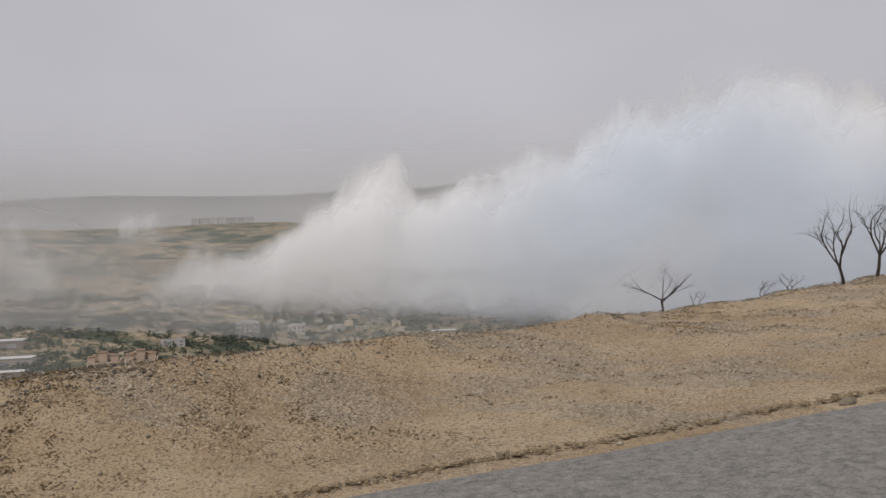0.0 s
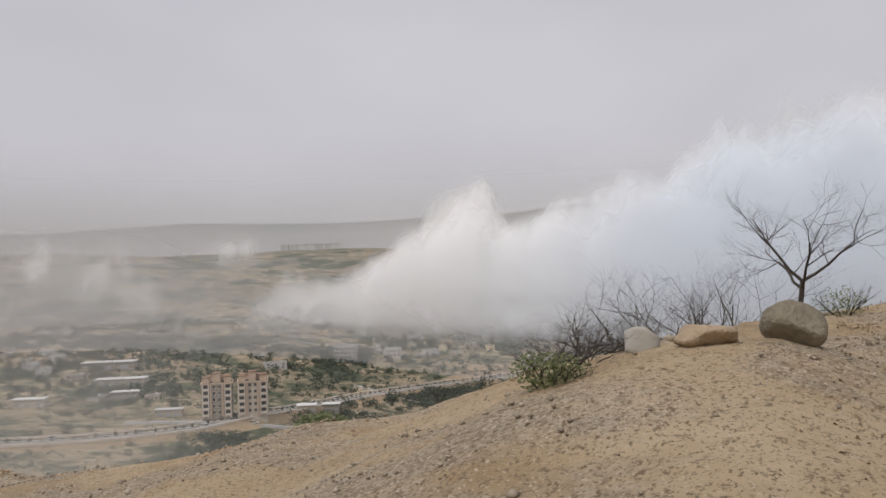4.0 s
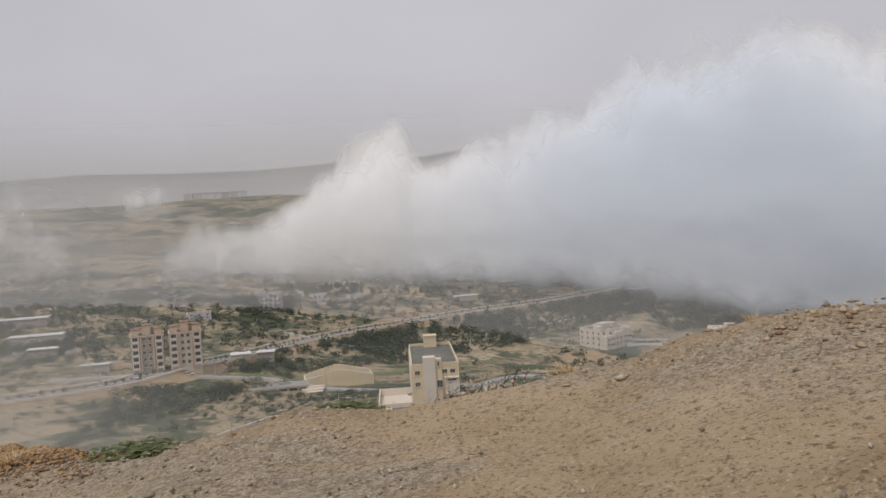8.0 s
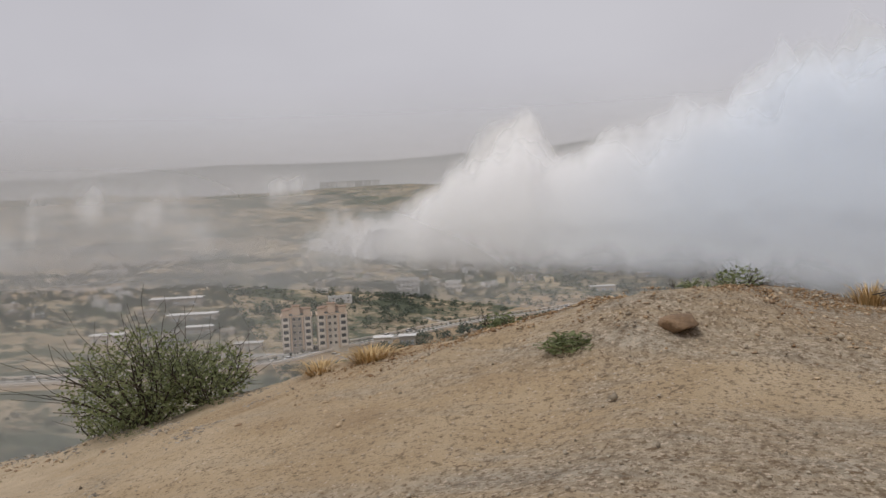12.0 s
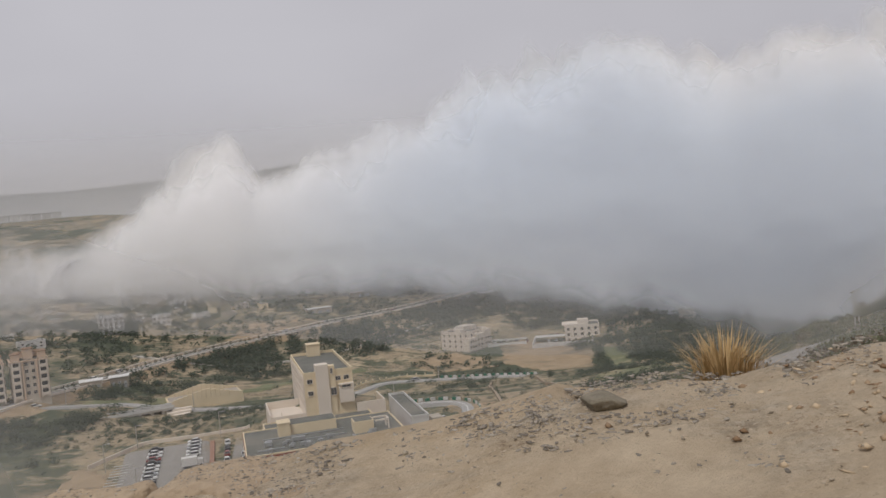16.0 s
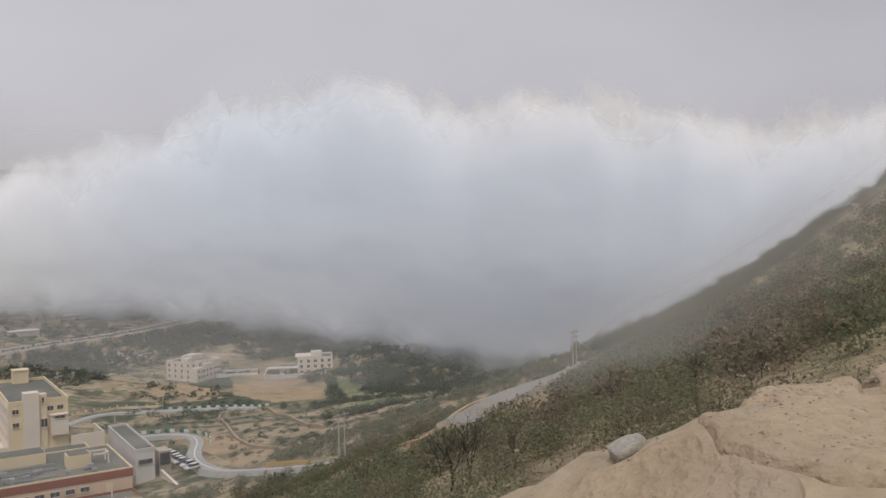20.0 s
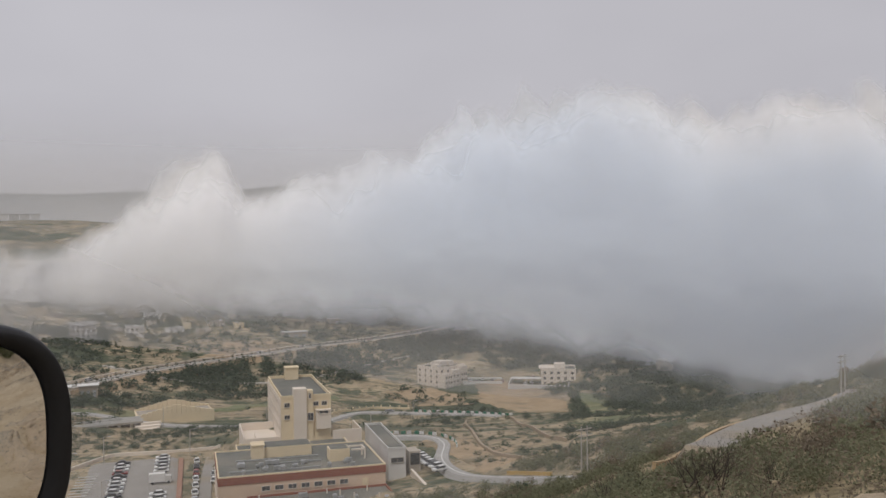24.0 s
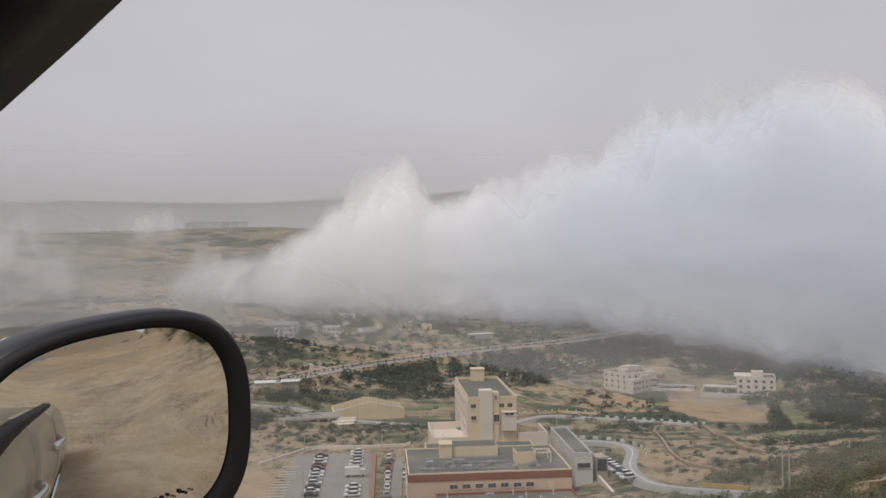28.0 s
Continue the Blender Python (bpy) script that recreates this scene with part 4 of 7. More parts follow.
# the stepped ivory block on the knoll, and the villa with its walled yard
kn = apartment("stepped_block", 135.2, 470.5, -80, 33, 22, 18, 4, 6, "ivory", "stepped ivory apartment block on a bare knoll", 3.1, "ivory", bays=True)
part("wing", boxed((-11, -4, -4, -0.05, -8, 9.6), (-3, 4, -3, -0.05, -8, 11.2), (5, 11, -2.4, -0.05, -8, 12.6)), "ivory", kn)
for u, o in ((-9.6, -4.08), (-7.5, -4.08), (-5.4, -4.08), (-1.5, -3.08), (1.5, -3.08), (6.2, -2.48), (8.2, -2.48), (10.0, -2.48)):
    for z in (0.8, 3.9, 7.0):
        window_on(kn, u, o, z, 1.1, 1.4)
part("turret", boxed((-10, -6, 3, 8, 12.5, 14.6), (4, 8, 6, 11, 12.5, 15.2), (-2, 2, 11, 16, 12.5, 14.2)), "ivory", kn)
vi = apartment("villa", 194, 450, -78.8, -22, 20, 18, 3, 5, "ivory", "ivory three-storey villa with a walled car yard", 3.1, "ivory")
part("canopy", boxed((-11.5, 2, 6, 20, 9.4, 9.8)), "ivory", vi)
yard = anchor("yard_wall", 172, 446, gz(172, 446) + 0.3, -24, label="white boundary wall round the villa yard", category="wall", kind="structure")
part("wall", boxed((-10, 24, -4, -3.5, -3, 2.6), (-10, -9.5, -3.5, 22, -3, 2.6), (24, 24.5, -4, 14, -3, 2.6)), "white", yard)
part("carport", boxed((-9, 10, 12, 19, 3.2, 3.5), (-9, -8.8, 12, 12.2, -2, 3.2), (9.8, 10, 12, 12.2, -2, 3.2), (0, 0.2, 12, 12.2, -2, 3.2)), "white", yard, "white carport roof")
lot2 = anchor("walled_lot", 152, 466, gz(152, 466) + 0.4, -20, label="low white wall round a parking lot", category="wall", kind="structure")
part("wall", boxed((-11, 12, -1, -0.7, -3, 1.2), (-11, -10.7, -0.7, 14, -3, 1.2), (11.7, 12, -0.7, 14, -3, 1.2), (-11, 12, 13.7, 14, -3, 1.2)), "white", lot2)

# twin apartment blocks by the highway, loggias in bays, ochre roof storeys
for dx, dy, t in ((-96.8, 355.5, 17), (-81.6, 360.3, 17)):
    ap = anchor("apartment_house", dx, dy, -55, t, label="five-storey apartment house with loggias and ochre roof rooms", category="building")
    part("wall", boxed((-6.75, 6.75, 0, 13, -8, 14.2)), "plaster", ap)
    part("cornice", boxed((-7.1, 7.1, -0.4, 13.3, 14.2, 14.7)), "peach", ap)
    part("roof", boxed((-6.6, 6.6, 0.2, 12.8, 14.7, 14.8)), "roof", ap)
    for x0, x1, y0, y1, z1 in ((-6.4, -3.4, 0.6, 6, 17.2), (-1.8, 1.6, 2, 8, 18.8), (3.2, 6.3, 0.8, 7, 17.4), (-5, 4, 8.5, 12.4, 17.0)):
        room = part("roof_room", boxed((x0, x1, y0, y1, 14.8, z1)), "peach", ap, "ochre roof room")
        part("roof", boxed((x0 - 0.25, x1 + 0.25, y0 - 0.25, y1 + 0.25, z1, z1 + 0.25)), "brown", room)
    for u in (-4.9, 4.9):
        part("bay", boxed((u - 1.5, u - 1.1, -1.0, -0.02, -1, 14.1), (u + 1.1, u + 1.5, -1.0, -0.02, -1, 14.1)), "ivory", ap)
    part("bay", boxed((-2.9, -2.3, -0.8, -0.02, -1, 14.1), (2.3, 2.9, -0.8, -0.02, -1, 14.1)), "peach", ap)
    for f in range(5):
        z = 2.9 * f
        for u in (-4.9, 4.9):
            b = part("balcony", boxed((u - 1.1, u + 1.1, -0.95, -0.02, z - 0.15, z), (u - 1.1, u + 1.1, -0.95, -0.82, z, z + 0.95)), "ivory", ap)
            # thin dark panel on the solid wall paints the shade inside the loggia
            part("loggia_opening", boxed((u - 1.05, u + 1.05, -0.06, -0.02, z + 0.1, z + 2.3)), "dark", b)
        for u in (-1.2, 1.2):
            window_on(ap, u, -0.08, z + 0.8, 1.2, 1.4)
        for v in (2.2, 6.5, 10.8):
            window_on(ap, -6.83, v, z + 0.8, 1.2, 1.4, -90)
            window_on(ap, 6.83, v, z + 0.8, 1.2, 1.4, 90)
apartment("pale_flats", -78, 554.5, -51, 8, 15, 12, 3, 5, "white", "small white block of flats", 2.9, None)
apartment("pale_house", -52, 600, -55, 4, 12, 10, 2, 4, "white", "white two-storey house among trees", 3.0)
far_sheds = [(57, 617, 18, 8, 4, 12), (120, 700, 60, 5, 5, 18), (200, 640, 26, 9, 4, 22), (-163, 404, 14, 7, 3.5, 12), (-178, 430, 26, 10, 4, 12), (-122, 362, 12, 5, 3, 8),
             (-66, 398, 9, 7, 4, 8), (-55, 404, 8, 6, 5, 8), (250, 420, 16, 10, 5, 30), (-196, 372, 15, 7, 4, 10), (-205, 470, 30, 12, 4, 14)]
for x, y, w, d, h, t in far_sheds:
    ob = anchor("shed", x, y, gz(x, y) - 0.3, t, label="low pale shed with a flat metal roof", category="shed")
    part("wall", boxed((-w / 2, w / 2, -d / 2, d / 2, -3, h)), "plaster", ob)
    part("roof", boxed((-w / 2 - 0.5, w / 2 + 0.5, -d / 2 - 0.5, d / 2 + 0.5, h, h + 0.3)), "white", ob, "pale metal roof")
    for u in (-0.32, 0.0, 0.32):
        part("shutter", boxed((u * w - w * 0.08, u * w + w * 0.08, -d / 2 - 0.08, -d / 2 - 0.01, 0, h * 0.6)), "metal", ob)

ochre = anchor("ochre_hall", -16, 372, -69.5, 10, label="low ochre stone hall with a stepped gable parapet", category="building")
part("wall", boxed((-16, 15, -6, 9, -4, 3.2)), "cream", ochre)
part("roof", boxed((-15.4, 14.4, -5.4, 8.4, 3.2, 3.3)), "plaster", ochre)
for k in range(16):
    u = -16 + 31 * k / 16
    rise_ = 0.7 + 3.4 * max(0.0, 1 - abs(u + 1.5) / 14.5)
    part("parapet_block", boxed((u + 0.06, u + 1.88, -6.06, -5.4, 3.2, 3.2 + rise_)), "cream", ochre)
    part("parapet_block", boxed((u + 0.06, u + 1.88, 8.4, 9.06, 3.2, 3.2 + rise_)), "cream", ochre)
terr = anchor("stepped_terrace", -30, 345, -69, 14, label="pale broken stone steps beside the ochre hall", category="steps")
for k in range(7):
    part("step", boxed((-10 + 2.2 * k, 7 + 0.7 * k, -6 + 2.2 * k, 9, -3.5 + 0.8 * k, -2.6 + 0.8 * k)), "ivory", terr)
br = anchor("bridge", -44, 352, -69.8, 14, label="small white concrete bridge with arched openings", category="bridge")
part("deck", boxed((-12, 16, -3, 3, 3.2, 4.0)), "concrete", br)
for k in range(6):
    part("pier", boxed((-11 + 4.4 * k, -9.8 + 4.4 * k, -2.8, 2.8, -3, 3.2)), "concrete", br)
for s in (-3, 2.7):
    part("railing", boxed((-12, 16, s, s + 0.3, 4.0, 5.0)), "white", br)

# small houses of the town, a few kinds over and over
kinds = []
for w, d, fl, mat in ((11, 9, 1, "plaster"), (13, 10, 2, "plaster"), (9, 8, 1, "white"), (16, 11, 2, "white"), (12, 9, 2, "cream"), (20, 9, 1, "plaster")):
    ob = anchor("house", 0, 0, -200, 0, label="small flat-roofed town house with pale walls", category="house", group="town houses")
    h = 3.3 * fl
    part("wall", boxed((-w / 2, w / 2, -d / 2, d / 2, -4, h)), mat, ob)
    pb = bmesh.new()
    parapet(pb, -w / 2 - 0.1, w / 2 + 0.1, -d / 2 - 0.1, d / 2 + 0.1, h, 0.8, 0.3)
    part("parapet", pb, mat, ob)
    part("roof", boxed((-w / 2 + 0.2, w / 2 - 0.2, -d / 2 + 0.2, d / 2 - 0.2, h, h + 0.08)), "roof", ob)
    part("roof_tank", boxed((w * 0.2, w * 0.38, 0, 1.8, h, h + 1.9)), "white", ob)
    for f in range(fl):
        for c in range(3):
            window_on(ob, -w / 2 + (c + 0.5) * w / 3, -d / 2 - 0.08, 3.3 * f + 0.8, 1.4, 1.5)
    kinds.append(ob)
rng = random.Random(12)
spots, used = [], []
while len(spots) < 105:
    x, y = rng.uniform(-620, 20), rng.uniform(395, 900)
    if x > -110 and y < 540 or x > -60 and y < 620:
        continue
    if x > -260 and y < 470 and rng.random() < 0.6:
        continue
    if -130 < x < -40 and 520 < y < 600 or any(math.hypot(x - a, y - b) < 17 for a, b in used):
        continue
    if gz(x, y) - 1.3 > -0.05 * math.hypot(x, y) or vnoise(x / 90, y / 90, 3) < 0.36:
        continue
    used.append((x, y))
    spots.append((x, y))
for x, y in spots:
    k = rng.choice(kinds)
    copy_thing(k, pose(x, y, gz(x, y) - 0.2, 0, 0, rng.choice((8, 14, 20, 100)) + rng.uniform(-8, 8)) @ Matrix.Diagonal((rng.uniform(0.45, 0.9), 0.7, rng.uniform(0.4, 0.65), 1)))
for ob in kinds:
    for o in (*ob.children_recursive, ob):
        bpy.data.objects.remove(o)
# pale buildings on the far plateau rim
for k in range(7):
    x, y = -345 + 14 * k, 1362 + 4 * k
    ob = anchor("rim_hall", x, y, gz(x, y), 10, label="bright white hall on the plateau rim", category="building")
    part("wall", boxed((-6.5, 6.5, -5, 5, -5, 9)), "white", ob)
    part("roof", boxed((-6.9, 6.9, -5.5, 5.5, 9, 9.4)), "white", ob)

# ---- roads of the valley ----
ribbon("verge", HIGHWAY, 34, 0.45, "soil", "bare tan verge along the highway", "verge")
hc, hs, hz = ribbon("highway", HIGHWAY, 17, 0.9, "far_asphalt", "pale dual carriageway with a planted median")
med, lane = bmesh.new(), bmesh.new()
for i in range(len(hc) - 1):
    p, q = hc[i], hc[i + 1]
    for off, wd, hh, b in ((0, 0.9, 0.35, med), (8.0, 0.35, 0.9, lane), (-8.0, 0.35, 0.9, lane)):
        a0, a1, b0, b1 = p + hs[i] * (off - wd), p + hs[i] * (off + wd), q + hs[i + 1] * (off - wd), q + hs[i + 1] * (off + wd)
        v = [b.verts.new((c[0], c[1], z + h)) for c, z in ((a0, hz[i]), (a1, hz[i]), (b1, hz[i + 1]), (b0, hz[i + 1])) for h in (0, hh)]
        for f in ((1, 3, 5, 7), (0, 2, 3, 1), (4, 6, 7, 5), (2, 4, 5, 3), (6, 0, 1, 7)):
            b.faces.new([v[j] for j in f])
tagged(part("median", med, "concrete"), "raised concrete median of the highway", "kerb", kind="structure")
tagged(part("crash_barrier", lane, "ivory"), "low pale barrier along the highway", "barrier", kind="structure")
uc, us, uz = ribbon("upper_road", [(-140, 345), (-66, 360), (-49, 371), (-33, 362), (0, 350), (30, 345), (50, 372), (66, 394), (89, 389), (108, 378), (120, 366), (126, 354)], 8, 0.6, "far_asphalt", "grey hillside road round the clinic")
lc, ls, lz = ribbon("loop_road", [(52, 264), (62, 266), (69, 267), (71.5, 258), (69, 247), (64, 238), (61.5, 225), (61, 205), (61, 185), (64, 168), (70, 150)], 7.5, 0.7, "far_asphalt", "grey looping access road with kerbs")
hr, hrs, hrz = ribbon("hill_road", [(52, 82), (58, 89), (66, 97), (74, 104), (84, 112), (97, 121), (112, 130), (127, 141), (133, 147)], 8.5, 1.5, "lot", "pale grey road round the scrub slope")
ribbon("track", [(-60, 480), (-20, 452), (40, 470), (90, 520), (140, 560)], 6, 0.5, "concrete", "pale dirt track between fields")
ribbon("drive_way", [(-3, 226), (-2.5, 255), (-1, 284)], 6.5, 0.5, "lot", "asphalt drive beside the clinic")
lot = ribbon("car_park", [(-21, 214), (-23, 250), (-25, 286)], 46, 0.45, "lot", "asphalt car park with marked bays", "car park")
ribbon("pavement", [(-9.5, 226), (-9.9, 250), (-10.6, 284)], 2.6, 0.75, "paving", "red paved walk beside the car park", "pavement")


def roadside_blocks(line, side, z, i0, i1, off, label):
    row = anchor("kerb_blocks", *line[i0], z[i0], label=label, category="barrier")
    inv = row.matrix_basis.inverted()
    for k, i in enumerate(np.linspace(i0, i1, (i1 - i0) * 2)):
        j = int(i)
        p = line[j] + (line[min(j + 1, len(line) - 1)] - line[j]) * (i - j) + side[j] * off
        t = math.degrees(math.atan2(*(line[min(j + 1, len(line) - 1)] - line[j])[::-1]))
        ob = part("block", boxed((-0.75, 0.75, -0.2, 0.2, -0.3, 0.6), (-0.6, 0.6, -0.15, 0.15, 0.6, 0.7)), ("greenpaint", "white")[k % 2], row)
        ob.matrix_basis = inv @ pose(p[0], p[1], z[j], 0, 0, t)



def low_wall(name, pts, h, t, mat, label, cat="wall", posts=0.0):
    """A wall that follows the ground along a line of x, y places, with posts if asked."""
    pts = np.array(pts, float)
    d = np.r_[0, np.cumsum(np.hypot(*np.diff(pts, axis=0).T))]
    q = np.arange(0, d[-1], 1.5)
    c = np.stack([np.interp(q, d, pts[:, k]) for k in (0, 1)], -1)
    for _ in range(3):
        c[1:-1] = (c[:-2] + 2 * c[1:-1] + c[2:]) / 4
    tn = np.gradient(c, axis=0)
    tn /= np.hypot(*tn.T)[:, None]
    sd = np.stack([-tn[:, 1], tn[:, 0]], -1) * t / 2
    z = ground(c[:, 0], c[:, 1])
    root = anchor(name, c[0][0], c[0][1], z[0], label=label, category=cat, kind="structure")
    lump = 0.25 * h * fbm(q / 2.0, q * 0 + h, 3, 90) if mat == "wallstone" else q * 0
    rings = []
    for i in range(len(c)):
        a, b, top = c[i] - sd[i], c[i] + sd[i], z[i] + h + lump[i]
        o = (c[0][0], c[0][1], z[0])
        rings.append([(p[0] - o[0], p[1] - o[1], zz - o[2]) for p, zz in ((a, z[i] - 1.5), (a, top), (b, top), (b, z[i] - 1.5))])
    bm = bmesh.new()
    rows = [[bm.verts.new(p) for p in r] for r in rings]
    for r0, r1 in zip(rows, rows[1:]):
        for k in range(3):
            bm.faces.new((r0[k], r0[k + 1], r1[k + 1], r1[k]))
    for r in (rows[0], rows[-1]):
        bm.faces.new(r)
    bmesh.ops.recalc_face_normals(bm, faces=list(bm.faces))
    part("wall", bm, mat, root)
    if posts:
        for i in range(0, len(c), max(1, int(posts / 1.5))):
            part("post", boxed((-0.25, 0.25, -0.25, 0.25, -1, h + 0.7), (-0.32, 0.32, -0.32, 0.32, h + 0.7, h + 0.85)), mat, root).matrix_basis = Matrix.Translation((c[i][0] - c[0][0], c[i][1] - c[0][1], z[i] - z[0]))


def field(name, outline, mat, label, lift=0.4):
    """A patch of field that drapes over the ground inside an outline."""
    o = np.array(outline, float)
    lo, hi = o.min(0), o.max(0)
    gx, gy = np.meshgrid(np.arange(lo[0], hi[0] + 2, 2.0), np.arange(lo[1], hi[1] + 2, 2.0), indexing="ij")
    wx, wy = gx + 9 * fbm(gx / 11, gy / 11, 4, 33), gy + 9 * fbm(gx / 11, gy / 11, 4, 34)
    inside = np.zeros(gx.shape, bool)
    for (x0, y0), (x1, y1) in zip(o, np.roll(o, -1, 0)):
        hit = (y0 > wy) != (y1 > wy)
        inside ^= hit & (wx < (x1 - x0) * (wy - y0) / (y1 - y0 + 1e-9) + x0)
    z = ground(gx, gy) + np.where(inside, lift, -2.5)
    ix = np.arange(gx.size).reshape(gx.shape)
    f = np.stack([ix[:-1, :-1], ix[1:, :-1], ix[1:, 1:], ix[:-1, 1:]], -1).reshape(-1, 4)
    f = f[inside.ravel()[f].any(1)]
    tagged(mesh(name, np.stack([gx, gy, z], -1).reshape(-1, 3).tolist(), f.tolist(), mat, flat=False), label, "field", kind="structure")


field("bare_field", [(148, 466), (164, 476), (173, 456), (180, 432), (171, 390), (160, 352), (139, 371), (132, 412)], "soil", "bare tan field below the villa")
field("bare_field", [(90, 455), (118, 462), (128, 440), (128, 405), (95, 412)], "soil", "bare tan field below the stepped block")
field("green_field", [(137, 305), (147, 312), (177, 327), (165, 290), (140, 259), (115, 236), (117, 259)], "meadow", "small green terraced field with dark hedges")
field("green_field", [(186, 418), (188, 378), (164, 327), (155, 327), (169, 371)], "meadow", "small green terraced field with dark hedges")
field("bare_field", [(-12, 512), (8, 580), (50, 590), (60, 572), (26, 532)], "soil", "bare tan field beyond the highway")
field("bare_field", [(-52, 274), (-46, 268), (-35, 244), (-38, 228), (-52, 236)], "soil", "bare tan bank beside the car park")
field("bare_field", [(62, 262), (78, 262), (84, 236), (76, 205), (66, 200), (68, 236)], "soil", "bare tan cutting beside the bend", 0.3)
field("bare_field", [(-330, 470), (-290, 520), (-215, 540), (-190, 505), (-240, 470)], "soil", "pale bare yards of the town")
field("green_field", [(-66, 372), (-30, 382), (0, 398), (40, 424), (62, 442), (66, 432), (30, 408), (0, 386), (-30, 371), (-64, 362)], "meadow", "green strip of crops along the stream")
low_wall("terrace_wall", [(107, 350), (96, 318), (87, 280), (80, 250), (77, 226), (77.5, 204)], 1.1, 0.8, "wallstone", "old dry stone terrace wall on the slope")
low_wall("terrace_wall", [(125, 345), (115, 304), (103, 256), (99, 234), (97, 220)], 1.1, 0.8, "wallstone", "old dry stone terrace wall on the slope")
low_wall("yellow_kerb", [(65.8, 183), (67.5, 174), (69.5, 165)], 0.75, 0.5, "yellowpaint", "yellow painted kerb wall beside the road", "kerb")
low_wall("lot_wall", [(-47, 269), (-33, 290), (-13, 289), (3, 290)], 1.2, 0.5, "ivory", "pale low wall along the car park edge")
low_wall("balustrade", [(44, 374), (56, 392), (77, 406), (97, 401)], 1.0, 0.4, "cream", "cream balustrade with square posts along the road", "wall", 4.5)
low_wall("stone_parapet", [tuple(p + q * 4.8) for p, q in zip(hr, hrs)], 2.1, 0.5, "yellowstone", "low ochre parapet beside the hill road")
stripe = bmesh.new()
for i in range(2, len(lc) - 1):
    a, b = lc[i - 1], lc[i]
    v = [stripe.verts.new((p[0], p[1], z + 0.03)) for p, z in ((a - ls[i - 1] * 0.15, lz[i - 1]), (a + ls[i - 1] * 0.15, lz[i - 1]), (b + ls[i] * 0.15, lz[i]), (b - ls[i] * 0.15, lz[i]))]
    stripe.faces.new(v)
tagged(part("road_line", stripe, "white"), "white painted line along the access road", "marking", kind="structure")
roadside_blocks(lc, ls, lz, 0, 9, 3.9, "green and white painted kerb blocks along the bend")
near_u = [i for i, c in enumerate(uc) if 92 < c[0] < 130 and c[1] > 345]
roadside_blocks(uc, us, uz, near_u[0], near_u[-1], 4.2, "green and white painted kerb blocks along the road")
bays = anchor("bay_markings", -38, 250, gz(-38, 250) + 0.9, 0, label="white painted parking bay lines", category="marking", kind="structure")
for k in range(12):
    part("line", boxed((-2.5, 2.5, -0.08, 0.08, -0.2, 0.02)), "white", bays).matrix_basis = pose(2, -20 + 2.9 * k, 0.6 + 0.0 * k)

# ---- parked cars ----
PAINT = dict(white_car=(0.75, 0.75, 0.74), silver_car=(0.42, 0.43, 0.44), dark_car=(0.03, 0.032, 0.037), red_car=(0.25, 0.03, 0.025))
car_kinds = {}
for nm, c in PAINT.items():
    m = surface(nm + "_paint", tuple(0.92 * v for v in c), c, 0.6, 0.28, 0.0, 6)
    ob = anchor("parked_car", 0, 0, -300, 0, label=nm.replace("_car", "") + " parked saloon car with dark windows", category="car", group="parked cars")
    bm = boxed((-2.25, 2.25, -0.88, 0.88, 0.3, 0.85))
    bmesh.ops.bevel(bm, geom=list(bm.edges), offset=0.16, segments=2, affect="EDGES")
    part("body", bm, m, ob)
    bm = bmesh.new()
    v = [bm.verts.new(p) for p in ((-1.75, -0.78, 0.85), (1.2, -0.78, 0.85), (1.2, 0.78, 0.85), (-1.75, 0.78, 0.85), (-1.15, -0.62, 1.4), (0.5, -0.62, 1.4), (0.5, 0.62, 1.4), (-1.15, 0.62, 1.4))]
    for f in ((0, 1, 5, 4), (1, 2, 6, 5), (2, 3, 7, 6), (3, 0, 4, 7), (4, 5, 6, 7)):
        bm.faces.new([v[i] for i in f])
    part("glasshouse", bm, "dark", ob)
    part("roof", boxed((-1.15, 0.5, -0.63, 0.63, 1.39, 1.45)), m, ob)
    for sx in (-1.4, 1.4):
        for sy in (-0.86, 0.66):
            bm = bmesh.new()
            bmesh.ops.create_cone(bm, cap_ends=True, segments=12, radius1=0.33, radius2=0.33, depth=0.2, matrix=Matrix.Translation((sx, sy + 0.1, 0.33)) @ Matrix.Rotation(radians(90), 4, "X"))
            part("wheel", bm, "dark", ob)
    car_kinds[nm] = ob
rng = random.Random(3)


def park(x, y, turn, z=None):
    nm = rng.choice(("white_car", "white_car", "white_car", "silver_car", "dark_car", "silver_car", "red_car")) if rng.random() < 0.75 else "white_car"
    copy_thing(car_kinds[nm], pose(x, y, z if z is not None else gz(x, y) + 0.5, 0, 0, turn + rng.uniform(-3, 3)))


def lot_z(line, heights, x, y):
    return float(heights[np.argmin(np.hypot(line[:, 0] - x, line[:, 1] - y))])


for k in range(12):
    park(-26.5 - 0.12 * k, 232 + 4.1 * k, 4, lot_z(lot[0], lot[2], -27, 232 + 4.1 * k))
for k in (0, 1, 2, 8, 9, 10, 11, 12):
    park(-15.0 - 0.1 * k, 231 + 4.2 * k, 184, lot_z(lot[0], lot[2], -16, 231 + 4.2 * k))
for k in range(7):
    park(-5.4 - 0.03 * k, 230 + 7.2 * k, 92, gz(-5.4, 230 + 7.2 * k) + 0.55)
for k in range(2):
    park(-0.4, 249 + 7 * k, 90, gz(-0.4, 249 + 7 * k) + 0.55)
for k in range(8):
    park(57.4 + 0.05 * k, 238 - 3.4 * k, 200, lot_z(lc, lz, 60, 238 - 3.4 * k))
